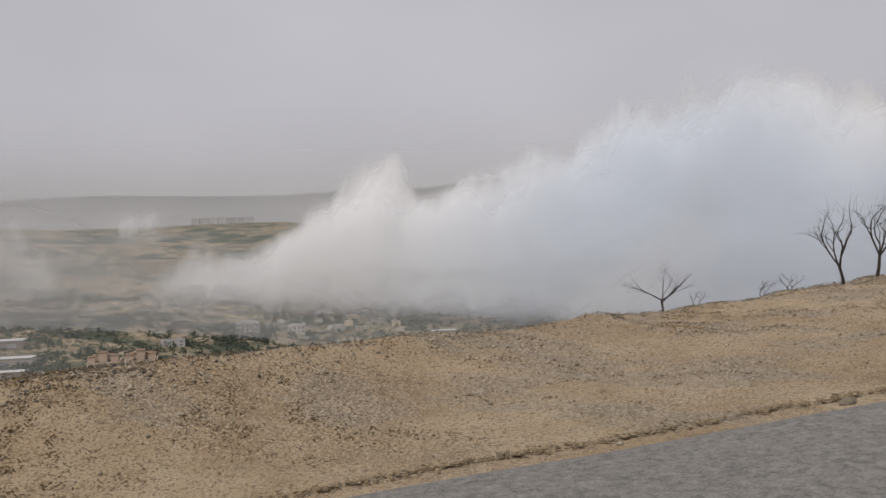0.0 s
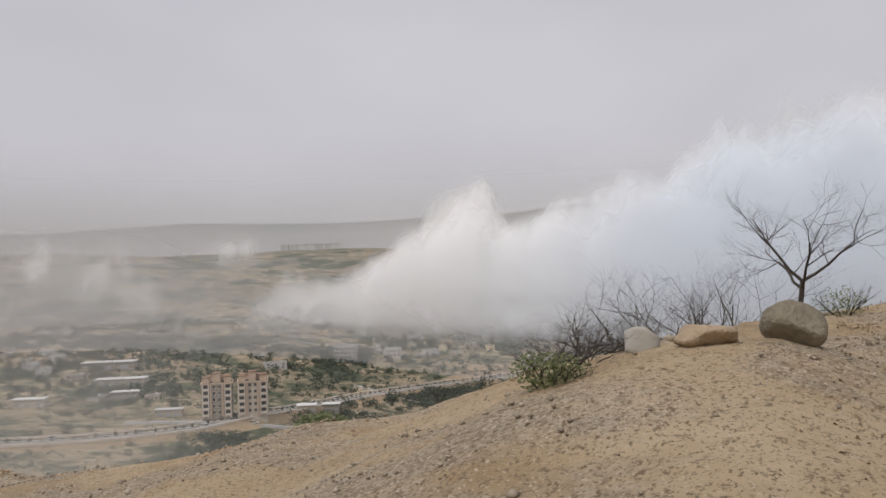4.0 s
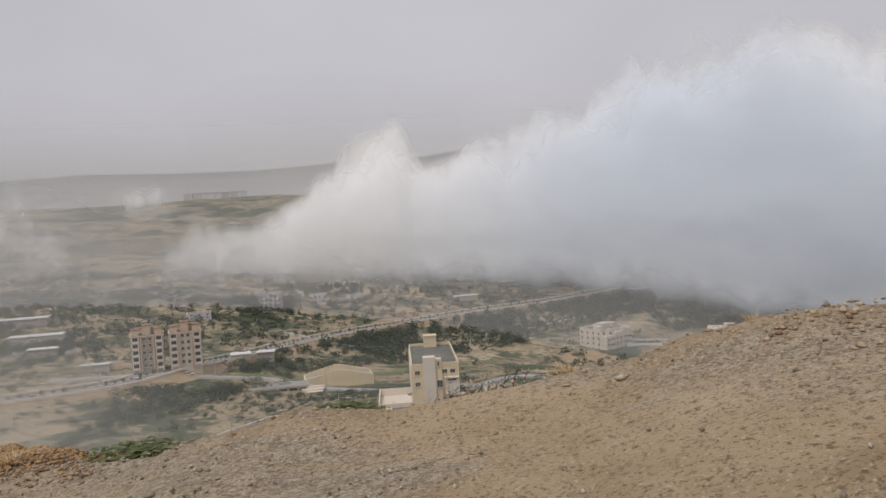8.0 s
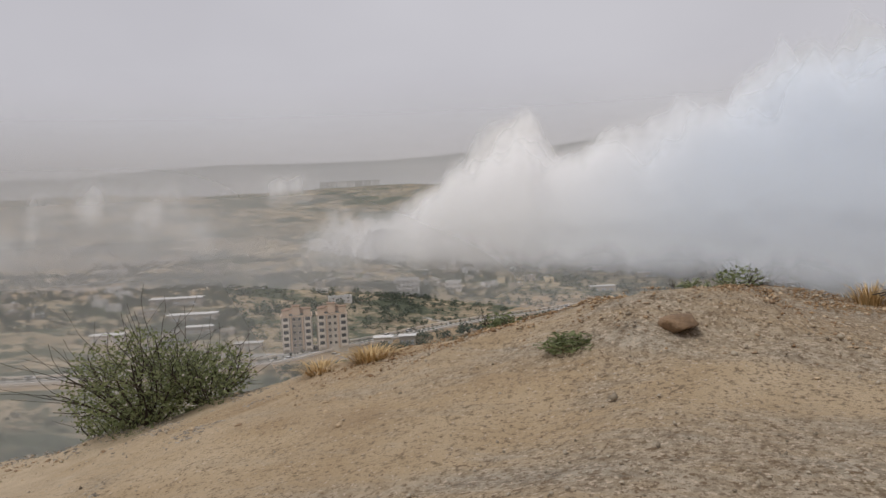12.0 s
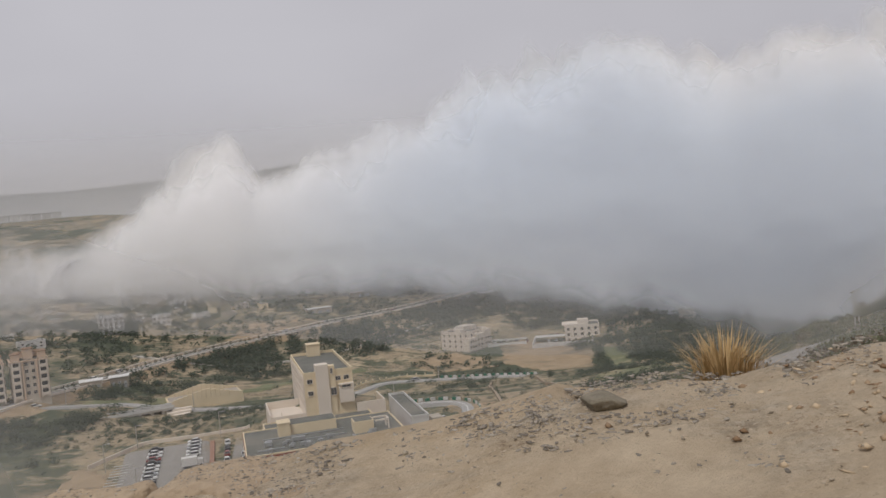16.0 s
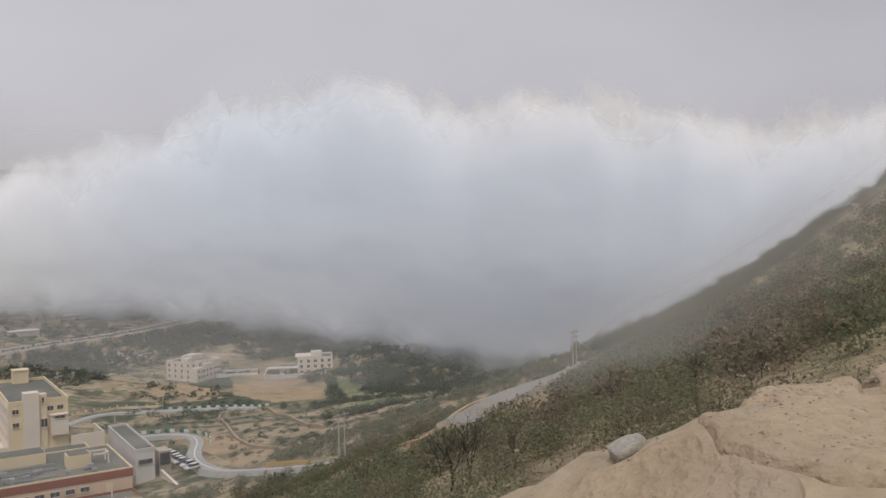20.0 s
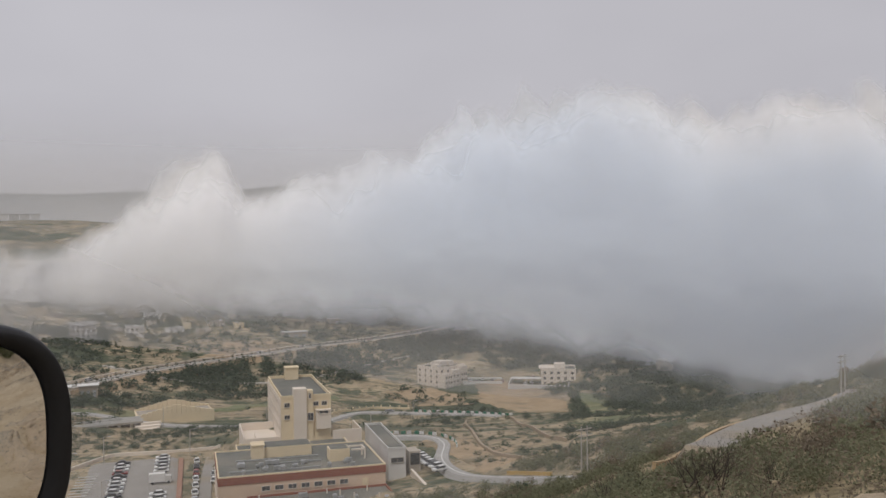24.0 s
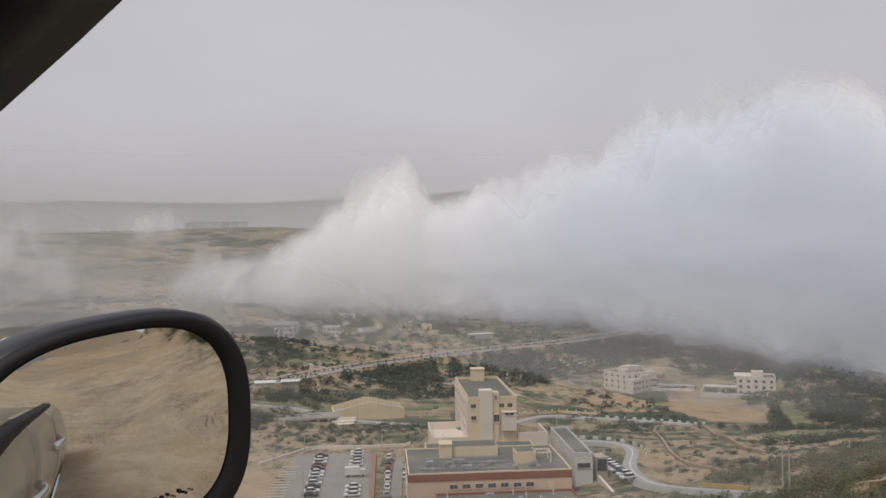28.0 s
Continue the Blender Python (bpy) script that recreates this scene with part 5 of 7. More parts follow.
for x, y in ((160, 470), (155, 474), (148, 476), (165, 466), (175, 455), (180, 457), (186, 470), (150, 470)):
    park(x, y, 70)
for i in (int(len(uc) * 0.62), int(len(uc) * 0.8), int(len(uc) * 0.2)):
    park(uc[i][0], uc[i][1], 20, uz[i])
for i in range(4, len(hc) - 4, 5):
    if rng.random() < 0.5:
        p = hc[i] + hs[i] * rng.choice((-4.2, 4.2))
        park(p[0], p[1], math.degrees(math.atan2(*(hc[i + 1] - hc[i])[::-1])), hz[i])
van = anchor("box_truck", -15.2, 252, lot_z(lot[0], lot[2], -15, 252), 184, label="white box truck parked among the cars", category="truck")
part("box", boxed((-1.2, 3.2, -1.1, 1.1, 0.7, 3.0)), "white", van)
part("cab", boxed((-2.9, -1.3, -1.0, 1.0, 0.4, 2.2)), "white", van)
part("windscreen", boxed((-2.96, -2.88, -0.85, 0.85, 1.3, 2.05)), "dark", van)
for sx in (-2.2, 2.2):
    for sy in (-1.0, 0.8):
        bm = bmesh.new()
        bmesh.ops.create_cone(bm, cap_ends=True, segments=12, radius1=0.4, radius2=0.4, depth=0.22, matrix=Matrix.Translation((sx, sy + 0.1, 0.4)) @ Matrix.Rotation(radians(90), 4, "X"))
        part("wheel", bm, "dark", van)
for ob in car_kinds.values():
    for o in (*ob.children_recursive, ob):
        bpy.data.objects.remove(o)


def utility_pole(x, y, h, twin=True):
    z = gz(x, y)
    ob = anchor("utility_pole", x, y, z, 20, label="grey twin utility pole with cross arms" if twin else "tall grey lamp pole", category="pole")
    for dx in ((-0.8, 0.8) if twin else (0,)):
        bm = bmesh.new()
        bmesh.ops.create_cone(bm, cap_ends=True, segments=8, radius1=0.17, radius2=0.11, depth=h + 1, matrix=Matrix.Translation((dx, 0, h / 2 - 0.5)))
        part("pole", bm, "concrete", ob)
    if twin:
        for zz in (h - 0.6, h - 1.8):
            part("cross_arm", boxed((-2.2, 2.2, -0.1, 0.1, zz, zz + 0.16)), "concrete", ob)
    else:
        part("lamp_arm", boxed((-0.05, 1.6, -0.05, 0.05, h - 0.1, h)), "metal", ob)
        part("lamp_head", boxed((1.3, 2.1, -0.14, 0.14, h - 0.16, h)), "metal", ob)


utility_pole(69, 148, 10.5)
utility_pole(131, 150, 10)
for x, y in ((-34, 282), (-41, 262), (-28, 228), (-8, 286), (48, 262), (-20, 352), (-70, 362), (88, 372), (20, 340), (-110, 335)):
    utility_pole(x, y, 8.5, False)


# ---- plants ----


def scatter(name, mat, pts, sizes, templates, seed, label, category, parent=None):
    """One mesh of many small clumps; pts n x 3. Each template is verts (m x 3) and triangles."""
    rs = np.random.RandomState(seed)
    vs, fs, base = [], [], 0
    pick = rs.randint(0, len(templates), len(pts))
    for p, s, k in zip(pts, sizes, pick):
        v, f = templates[k]
        a = rs.uniform(0, 6.283)
        c, d = math.cos(a), math.sin(a)
        w = v * (np.asarray(s) * rs.uniform(0.85, 1.15, 3))
        vs.append(np.stack([w[:, 0] * c - w[:, 1] * d, w[:, 0] * d + w[:, 1] * c, w[:, 2]], -1) + p)
        fs.append(f + base)
        base += len(v)
    ob = big_mesh(name, np.concatenate(vs), np.concatenate(fs), mat)
    ob.parent = parent
    return tagged(ob, label, category, kind="stuff") if not parent else ob


def big_mesh(name, v, f, mat):
    me = bpy.data.meshes.new(name)
    k = f.shape[1]
    me.vertices.add(len(v))
    me.vertices.foreach_set("co", np.ascontiguousarray(v, dtype=np.float32).ravel())
    me.loops.add(f.size)
    me.loops.foreach_set("vertex_index", np.ascontiguousarray(f, dtype=np.int32).ravel())
    me.polygons.add(len(f))
    me.polygons.foreach_set("loop_start", np.arange(0, f.size, k, dtype=np.int32))
    me.update()
    me.materials.append(M[mat])
    return new(name, me)


def leafy(n, leaf, seed, flat=0.75, hollow=0.35):
    """A bushy unit clump of n separate leaf triangles, standing on z = 0."""
    rs = np.random.RandomState(seed)
    d = rs.normal(size=(n, 3))
    d /= np.linalg.norm(d, axis=1)[:, None]
    lobes = rs.normal(size=(5, 3))
    lobes /= np.linalg.norm(lobes, axis=1)[:, None]
    r = (hollow + (1 - hollow) * rs.rand(n) ** 0.5) * (0.7 + 0.45 * np.clip((d @ lobes.T).max(1), 0, 1))
    c = d * r[:, None] * 0.5 * [1, 1, flat] + [0, 0, 0.42 * flat]
    c[:, 2] = np.abs(c[:, 2])
    e1, e2 = rs.normal(size=(n, 3)), rs.normal(size=(n, 3))
    e1 *= leaf / np.linalg.norm(e1, axis=1)[:, None]
    e2 *= leaf * 0.6 / np.linalg.norm(e2, axis=1)[:, None]
    v = np.stack([c - e1 / 2, c + e1 / 2, c + e2], 1).reshape(-1, 3)
    return v, np.arange(3 * n).reshape(-1, 3)


def tube(vs, fs, p, q, r0, r1, sides=5):
    d = (q - p).normalized()
    a = d.orthogonal().normalized()
    b = d.cross(a)
    base = len(vs)
    for c, r in ((p, r0), (q, r1)):
        for k in range(sides):
            t = 6.2832 * k / sides
            vs.append(tuple(c + (a * math.cos(t) + b * math.sin(t)) * r))
    for k in range(sides):
        m = (k + 1) % sides
        fs.append((base + k, base + m, base + sides + m, base + sides + k))


def branch(vs, fs, rnd, p, d, length, r, depth, droop, sides):
    segs = 4
    for k in range(segs):
        d = (d + Vector((rnd.gauss(0, 0.16), rnd.gauss(0, 0.16), rnd.gauss(0.02, 0.12) - droop))).normalized()
        q = p + d * (length / segs)
        r1 = r * (1 - 0.55 / segs)
        tube(vs, fs, p, q, r, r1, sides)
        p, r = q, r1
        if depth and k >= 1:
            for _ in range(rnd.choice((1, 1, 2))):
                side = Vector((rnd.gauss(0, 1), rnd.gauss(0, 1), rnd.gauss(0.25, 0.5))).normalized()
                nd = (d * 0.75 + side * 0.75).normalized()
                branch(vs, fs, rnd, p, nd, length * rnd.uniform(0.5, 0.78), r * rnd.uniform(0.5, 0.7), depth - 1, droop, max(3, sides - 1))


def dead_tree(s, n, h, seed, lean=(0, 0), depth=4, spread=0.6, stems=1, label="bare burnt tree with thin black branches", name="dead_tree", sink=0.05):
    x, y = at_sn(s, n)
    ob = anchor(name, x, y, gz(x, y) - sink, 0, label=label, category="tree")
    rnd = random.Random(seed)
    for st in range(stems):
        vs, fs = [], []
        a = rnd.uniform(0, 6.28)
        d = Vector((lean[0] + 0.25 * (stems > 1) * math.cos(a), lean[1] + 0.25 * (stems > 1) * math.sin(a), 1)).normalized()
        p, r = Vector((0.06 * st, 0, 0)), h * 0.0175
        q = p + d * h * 0.26
        tube(vs, fs, p, p + (q - p) * 0.5 + Vector((0.01 * h, 0, 0)), r * 1.25, r, 7)
        tube(vs, fs, p + (q - p) * 0.5 + Vector((0.01 * h, 0, 0)), q, r, r * 0.9, 7)
        trunk = mesh("trunk", vs, fs, "bark", ob, flat=False)
        for k in range(4 if stems == 1 else 2):
            vs, fs = [], []
            a = 1.57 * k + rnd.uniform(-0.5, 0.5)
            nd = (d * 0.8 + Vector((math.cos(a), math.sin(a), 0)) * spread).normalized()
            branch(vs, fs, rnd, q - d * h * 0.05 * (k % 2), nd, h * 0.42, r * 0.68, depth - 1, 0.0, 5)
            mesh("limb", vs, fs, "bark", ob, flat=False)
    return ob


def grass_tuft(x, y, w, h, count, mat, seed, label, name="grass_tuft"):
    rs = np.random.RandomState(seed)
    z = gz(x, y)
    ob = anchor(name, x, y, z - 0.02, 0, label=label, category="grass")
    a, r = rs.uniform(0, 6.283, count), w * 0.28 * rs.rand(count) ** 0.5
    base = np.stack([r * np.cos(a), r * np.sin(a), np.zeros(count)], -1)
    out = np.stack([np.cos(a), np.sin(a), np.zeros(count)], -1) * (w * 0.5 * rs.rand(count))[:, None]
    hh = (h * rs.uniform(0.45, 1.05, count))[:, None] * [0, 0, 1]
    t = np.stack([-np.sin(a), np.cos(a), np.zeros(count)], -1) * (0.0022 + 0.003 * w)
    mid, tip = base + out * 0.35 + hh * 0.62, base + out + hh * (1 - 0.25 * rs.rand(count))[:, None]
    v = np.stack([base - t, base + t, mid - t * 0.8, mid + t * 0.8, tip], 1).reshape(-1, 3)
    i = np.arange(count)[:, None] * 5
    f = np.concatenate([i + [0, 1, 3], i + [0, 3, 2], i + [2, 3, 4]])
    big_mesh("foliage", v, f, mat).parent = ob
    return ob


def shrub(x, y, w, h, leaves, seed, label, mat="leaf", leaf=0.05, twigs=9, name="shrub"):
    ob = anchor(name, x, y, gz(x, y) - 0.03, 0, label=label, category="shrub")
    v, f = leafy(leaves, leaf / h, seed, 1.0, 0.15)
    big_mesh("leaves", v * [w, w, h], f, mat).parent = ob
    rnd = random.Random(seed)
    for k in range(twigs):
        vs, fs = [], []
        a = rnd.uniform(0, 6.28)
        d = Vector((math.cos(a) * 0.6 * w / h, math.sin(a) * 0.6 * w / h, 1)).normalized()
        branch(vs, fs, rnd, Vector((0.05 * math.cos(a), 0.05 * math.sin(a), 0)), d, h * 0.8, 0.004 + 0.005 * h, 1, 0.0, 4)
        mesh("twig", vs, fs, "bark", ob)
    return ob


def boulder(x, y, sx, sy, sz, seed, mat, label, sink=0.2, name="boulder", turn=0):
    bm = bmesh.new()
    bmesh.ops.create_icosphere(bm, subdivisions=3, radius=0.5)
    rnd = random.Random(seed)
    cuts = [(Vector((rnd.gauss(0, 1), rnd.gauss(0, 1), rnd.gauss(0, 0.8))).normalized(), rnd.uniform(0.28, 0.42)) for _ in range(9)]
    for v in bm.verts:
        for nrm, d in cuts:
            over = v.co.dot(nrm) - d
            if over > 0:
                v.co -= nrm * over * 0.9
        v.co *= 1 + 0.09 * noise.noise(v.co * 4 + Vector((seed, 0, 0))) + 0.04 * noise.noise(v.co * 11)
        v.co = Vector((v.co.x * sx, v.co.y * sy, v.co.z * sz))
    ob = part(name, bm, mat, flat=False)
    ob.matrix_basis = pose(x, y, gz(x, y) + sz * (0.5 - sink) * 0.75, 0, 0, turn)
    return tagged(ob, label, "rock")


# burnt trees along the crest
TWIG, BUSH, SAP = "twisted burnt bush with bare twigs", "low burnt bush with bare twigs", "small burnt sapling on the crest"
dead_tree(54.95, 16.1, 0.87, 11, (-0.1, 0), 3, 1.2)
dead_tree(55.35, 16.5, 0.33, 12, depth=3, stems=2, label=SAP)
dead_tree(56.24, 17.5, 0.42, 13, depth=3, stems=2, label=SAP)
dead_tree(56.63, 18.0, 0.4, 24, depth=3, stems=2, label=SAP)
dead_tree(57.48, 18.6, 1.35, 14, (-0.2, 0), 3, 0.45)
dead_tree(57.98, 18.9, 1.45, 15, (0.15, 0), 3, 0.4)
dead_tree(41.65, 9.7, 1.45, 16, (0.2, 0.0), 5, 1.15, label="spreading bare burnt tree leaning over the edge")
dead_tree(40.68, 10.46, 2.5, 17, (-0.1, 0), 5, 0.55)
dead_tree(40.21, 9.22, 2.1, 18, (-0.3, 0), 4, 0.9, stems=3, label=TWIG, name="dead_bush")
dead_tree(40.6, 9.3, 1.95, 19, (-0.2, 0), 4, 0.9, stems=3, label=TWIG, name="dead_bush")
dead_tree(40.51, 5.77, 0.62, 20, (0.2, 0), 4, 0.9, stems=4, label=BUSH, name="dead_bush")
dead_tree(40.75, 5.6, 0.4, 25, (0.1, 0), 4, 0.9, stems=2, label=BUSH, name="dead_bush")
dead_tree(40.75, 4.7, 0.42, 21, (0, 0), 4, 0.9, stems=4, label="burnt bush sprouting green at its foot", name="dead_bush")
dead_tree(50.4, 8.6, 0.26, 26, depth=3, stems=3, label="small bare twigs on the crest", name="dead_bush")
dead_tree(27.9, 5.5, 0.1, 22, depth=3, stems=2, label="small bare twig on the crest", name="dead_bush")
dead_tree(24.19, 5.2, 0.2, 23, depth=4, stems=3, label="small burnt shrub on the crest", name="dead_bush")
for k, (s, n) in enumerate(((22.8, 5.15), (22.95, 5.2), (23.1, 5.1), (22.65, 5.25))):
    dead_tree(s, n, 0.2, 30 + k, depth=3, stems=3, label="thin burnt shrub below the crest", name="dead_bush", sink=0.0)
for k, (s, n, h) in enumerate(((16.66, 4.6, 0.16), (15.6, 4.9, 0.12), (39.5, 6.95, 0.3), (39.1, 6.9, 0.25))):
    dead_tree(s, n, h, 40 + k, depth=3, stems=2, label="thin burnt sapling at the edge", name="dead_bush")

for k, (s, n, h) in enumerate(((9.3, 44.1, 4.2), (12.2, 43.5, 2.5), (26.4, 42.4, 2.4), (18.3, 40.5, 2.2), (7.8, 58.5, 3.8), (6.5, 65.1, 3.4), (28.7, 82.3, 2.6), (54.5, 92.2, 3.6))):
    dead_tree(s, n, h, 50 + k, (0.05, 0), 4, 0.5, stems=1 + k % 2, label="bare burnt tree standing in the slope scrub")

# shrubs, grass and brush on the bank
for k, (s, n, w, h, c, lf, tw, lb) in enumerate((
    (40.85, 4.55, 0.34, 0.2, 900, 0.018, 9, "low green shrub at the foot of burnt twigs"), (42.05, 9.4, 0.45, 0.32, 700, 0.02, 9, "grey-green shrub behind the boulders"),
    (43.4, 8.95, 0.4, 0.13, 900, 0.022, 9, "low dark green shrub on the crest"), (10.69, 3.95, 1.05, 0.72, 5000, 0.026, 26, "feathery green bush beside the dirt shelf"), (10.3, 4.15, 0.7, 0.55, 3000, 0.026, 22, "feathery green bush beside the dirt shelf"),
    (11.15, 4.05, 0.6, 0.42, 2200, 0.024, 18, "low feathery green bush beside the dirt shelf"),
    (14.29, 4.75, 0.32, 0.17, 420, 0.018, 8, "small green weed on the rubble heap"), (14.05, 4.8, 0.25, 0.14, 300, 0.018, 6, "small green weed on the rubble heap"),
    (13.75, 3.6, 0.28, 0.09, 500, 0.015, 4, "small grey-green weed on the rubble heap"), (12.98, 4.6, 0.26, 0.12, 260, 0.018, 6, "small green weed at the edge"),
    (15.17, 4.75, 0.3, 0.16, 340, 0.02, 6, "small green weed at the edge"), (20.9, 4.9, 0.5, 0.12, 600, 0.02, 6, "low olive shrub on the crest"),
    (22.2, 5.1, 0.5, 0.12, 600, 0.02, 6, "low olive shrub on the crest"), (38.2, 6.7, 0.5, 0.16, 500, 0.025, 6, "low olive shrub on the crest"))):
    x, y = at_sn(s, n)
    shrub(x, y, w, h, c, 1 + k, lb, "leaf", lf, tw)
for k, (s, n, w, h, c, m, lb) in enumerate((
    (50.05, 8.2, 0.24, 0.22, 240, "straw", "dry straw-coloured shrub on the crest"),
    (17.88, 4.8, 0.46, 0.22, 900, "tuft", "green and straw grass tuft at the edge"), (18.08, 4.85, 0.24, 0.16, 180, "tuft", "small green grass tuft"), (17.9, 4.82, 0.55, 0.26, 260, "straw", "pale straw plumes of a grass tuft"),
    (23.43, 5.15, 0.25, 0.10, 160, "straw", "dry straw grass tuft on the slope"), (24.36, 5.2, 0.16, 0.11, 120, "straw", "dry straw grass on the crest"),
    (4.66, 3.12, 0.36, 0.30, 420, "straw", "golden dry grass tuft at the edge"), (14.94, 4.85, 0.3, 0.16, 220, "straw", "dry straw grass at the edge"),
    (20.05, 4.85, 0.4, 0.07, 160, "straw", "flattened dry brush on the clay heap"), (12.3, 4.2, 0.45, 0.10, 300, "straw", "flattened dry brush at the edge"), (12.0, 4.1, 0.4, 0.08, 240, "straw", "flattened dry brush at the edge"))):
    x, y = at_sn(s, n)
    grass_tuft(x, y, w, h, c, m, 20 + k, lb)
# broken kerb of old concrete at the edge
x, y = at_sn(18.86, 5.2)
kerb = boxed((-0.16, 0.14, -0.08, 0.08, -0.1, 0.05), (-0.15, 0.02, -0.07, 0.07, 0.05, 0.07))
bmesh.ops.bevel(kerb, geom=list(kerb.edges), offset=0.012, segments=2, affect="EDGES")
kerb = part("concrete_block", kerb, "concrete")
kerb.matrix_basis = pose(x, y, gz(x, y), 0, 3, -14)
tagged(kerb, "broken pale concrete block at the edge of the dirt", "block")
# heap of cut twigs
x, y = at_sn(15.63, 4.5)
heap = anchor("brush_pile", x, y, gz(x, y), 20, label="flat heap of cut dark twigs", category="brush")
rnd = random.Random(8)
for k in range(130):
    vs, fs = [], []
    p = Vector((rnd.gauss(0, 0.38), rnd.gauss(0, 0.15), rnd.uniform(0, 0.03)))
    a = rnd.gauss(0, 0.9)
    q = p + Vector((math.cos(a), math.sin(a), rnd.gauss(0, 0.05))) * rnd.uniform(0.12, 0.34)
    tube(vs, fs, p, (p + q) / 2 + Vector((0, 0, 0.015)), 0.004, 0.003, 4)
    tube(vs, fs, (p + q) / 2 + Vector((0, 0, 0.015)), q, 0.003, 0.0015, 4)
    mesh("twig", vs, fs, "bark" if k % 3 else "stubble", heap)

# stones and boulders
for s, n, a, b, c, m, lb, sd in ((47.4, 5.61, 0.16, 0.14, 0.15, "ruddy", "rusty brown stone on the dirt bank", 1), (46.5, 6.45, 0.12, 0.11, 0.12, "ruddy", "rounded rusty stone on the crest", 2),
                                 (46.22, 6.4, 0.1, 0.08, 0.07, "ruddy", "flat brown stone on the crest", 3), (48.95, 7.23, 0.11, 0.08, 0.06, "ruddy", "flat brown stone near the crest", 33), (41.85, 4.9, 0.28, 0.24, 0.24, "boulder", "rounded olive-grey boulder at the edge", 4),
                                 (41.5, 4.75, 0.36, 0.22, 0.14, "rock", "flat tan slab beside the boulder", 5), (41.18, 4.95, 0.24, 0.2, 0.15, "concrete", "pale broken block at the edge", 6),
                                 (14.2, 3.75, 0.3, 0.2, 0.09, "ruddy", "flat brown slab in the rubble heap", 7), (57.3, 10.9, 0.24, 0.17, 0.12, "boulder", "loose stone on the asphalt edge", 8),
                                 (56.7, 10.5, 0.12, 0.1, 0.08, "boulder", "loose stone on the asphalt edge", 9), (43.2, 7.9, 0.1, 0.08, 0.06, "boulder", "loose stone on the dirt bank", 11),
                                 (4.16, 2.8, 0.3, 0.18, 0.07, "boulder", "grey flat slab at the edge", 12),
                                 (19.3, 4.6, 0.05, 0.04, 0.03, "concrete", "white pebble on the rubble", 13), (20.0, 4.9, 0.06, 0.05, 0.04, "concrete", "white pebble on the rubble", 14)):
    x, y = at_sn(s, n)
    boulder(x, y, a, b, c, sd, m, lb, turn=sd * 37)
rs = np.random.RandomState(5)
tmpl = []
for k in range(5):
    v = np.array([(1, 0, 0), (-1, 0, 0), (0, 1, 0), (0, -1, 0), (0, 0, 0.8), (0, 0, -0.6)], float) * rs.uniform(0.6, 1.2, (6, 3)) * 0.5 + rs.normal(0, 0.07, (6, 3))
    tmpl.append((v, np.array([(0, 2, 4), (2, 1, 4), (1, 3, 4), (3, 0, 4), (2, 0, 5), (1, 2, 5), (3, 1, 5), (0, 3, 5)])))
cnt = 120000
ss = rs.uniform(-3, 62, cnt)
ee, (cc, _) = asphalt_edge(ss), crest(ss)
nn = np.maximum(ee, -1.5) + (cc + 0.6 - np.maximum(ee, -1.5)) * rs.rand(cnt) ** 0.75
keep = rs.rand(cnt) < (0.75 * gravel(ss, nn) ** 1.2 + 0.05) * (0.2 + 0.8 * smooth(8, 12, ss))
ss, nn = ss[keep], nn[keep]
es = rs.uniform(43, 64, 1500)
ss, nn = np.r_[ss, es], np.r_[nn, asphalt_edge(es) + rs.normal(0.05, 0.12, 1500)]
px, py = ss * BX + nn * NX, ss * BY + nn * NY
size = 0.011 + 0.026 * rs.rand(len(ss)) ** 3 + 0.04 * (rs.rand(len(ss)) > 0.987)
scatter("loose_stones", "pebbles", np.stack([px, py, ground(px, py) + 0.12 * size], -1), size * np.interp(ss, [0, 12, 30, 60], [0.55, 0.7, 1.0, 1.05]), tmpl, 6, "scattered gravel and small stones on the dirt", "gravel")

rb = np.r_[rs.uniform(6, 41, 9000), rs.normal(13.9, 0.9, 2200), rs.normal(5.9, 0.5, 3800)]
rn = crest(rb)[0] + np.r_[rs.normal(-0.3, 0.28, 9000), rs.normal(-0.6, 0.4, 2200), rs.normal(-0.35, 0.3, 3800)]
ok = rs.rand(len(rb)) < 0.2 + 0.8 * smooth(0.4, 0.7, vnoise(rb / 1.6, rn / 0.8, 21))
rb, rn = rb[ok], rn[ok]
px, py = rb * BX + rn * NX, rb * BY + rn * NY
scatter("crest_rubble", "rubble", np.stack([px, py, ground(px, py)], -1), (0.010 + 0.034 * rs.rand(len(rb), 1) ** 2.5) * np.array([[1.2, 1.2, 0.8]]), tmpl, 18, "broken orange-brown rubble along the crest", "rubble")
hs_ = np.r_[rs.normal(19.75, 0.42, 6000), rs.uniform(17.7, 20.5, 5500), rs.uniform(12.2, 17.2, 14000)]
hn_ = crest(hs_)[0] - np.r_[np.abs(rs.normal(0, 0.3, 6000)), np.abs(rs.normal(0, 0.2, 5500)), np.abs(rs.normal(0, 0.4, 14000))] + 0.1
px, py = hs_ * BX + hn_ * NX, hs_ * BY + hn_ * NY
clod = (0.008 + 0.03 * rs.rand(len(hs_), 1) ** 2.2) * np.where(hs_ < 17.4, 0.45, 1.0)[:, None]
scatter("clay_rubble", "clay", np.stack([px, py, ground(px, py) + 0.004], -1), clod * np.array([[1.3, 1.3, 0.9]]), tmpl, 23, "heaped orange-brown clay clods along the crest", "rubble")
bl = np.array([(-0.5, 0, 0), (0.5, 0, 0), (0.1, 0.2, 1.0), (0, -0.5, 0), (0.1, 0.5, 0), (-0.3, 0, 0.8)], float)
st = rs.uniform(42, 66, 170000)
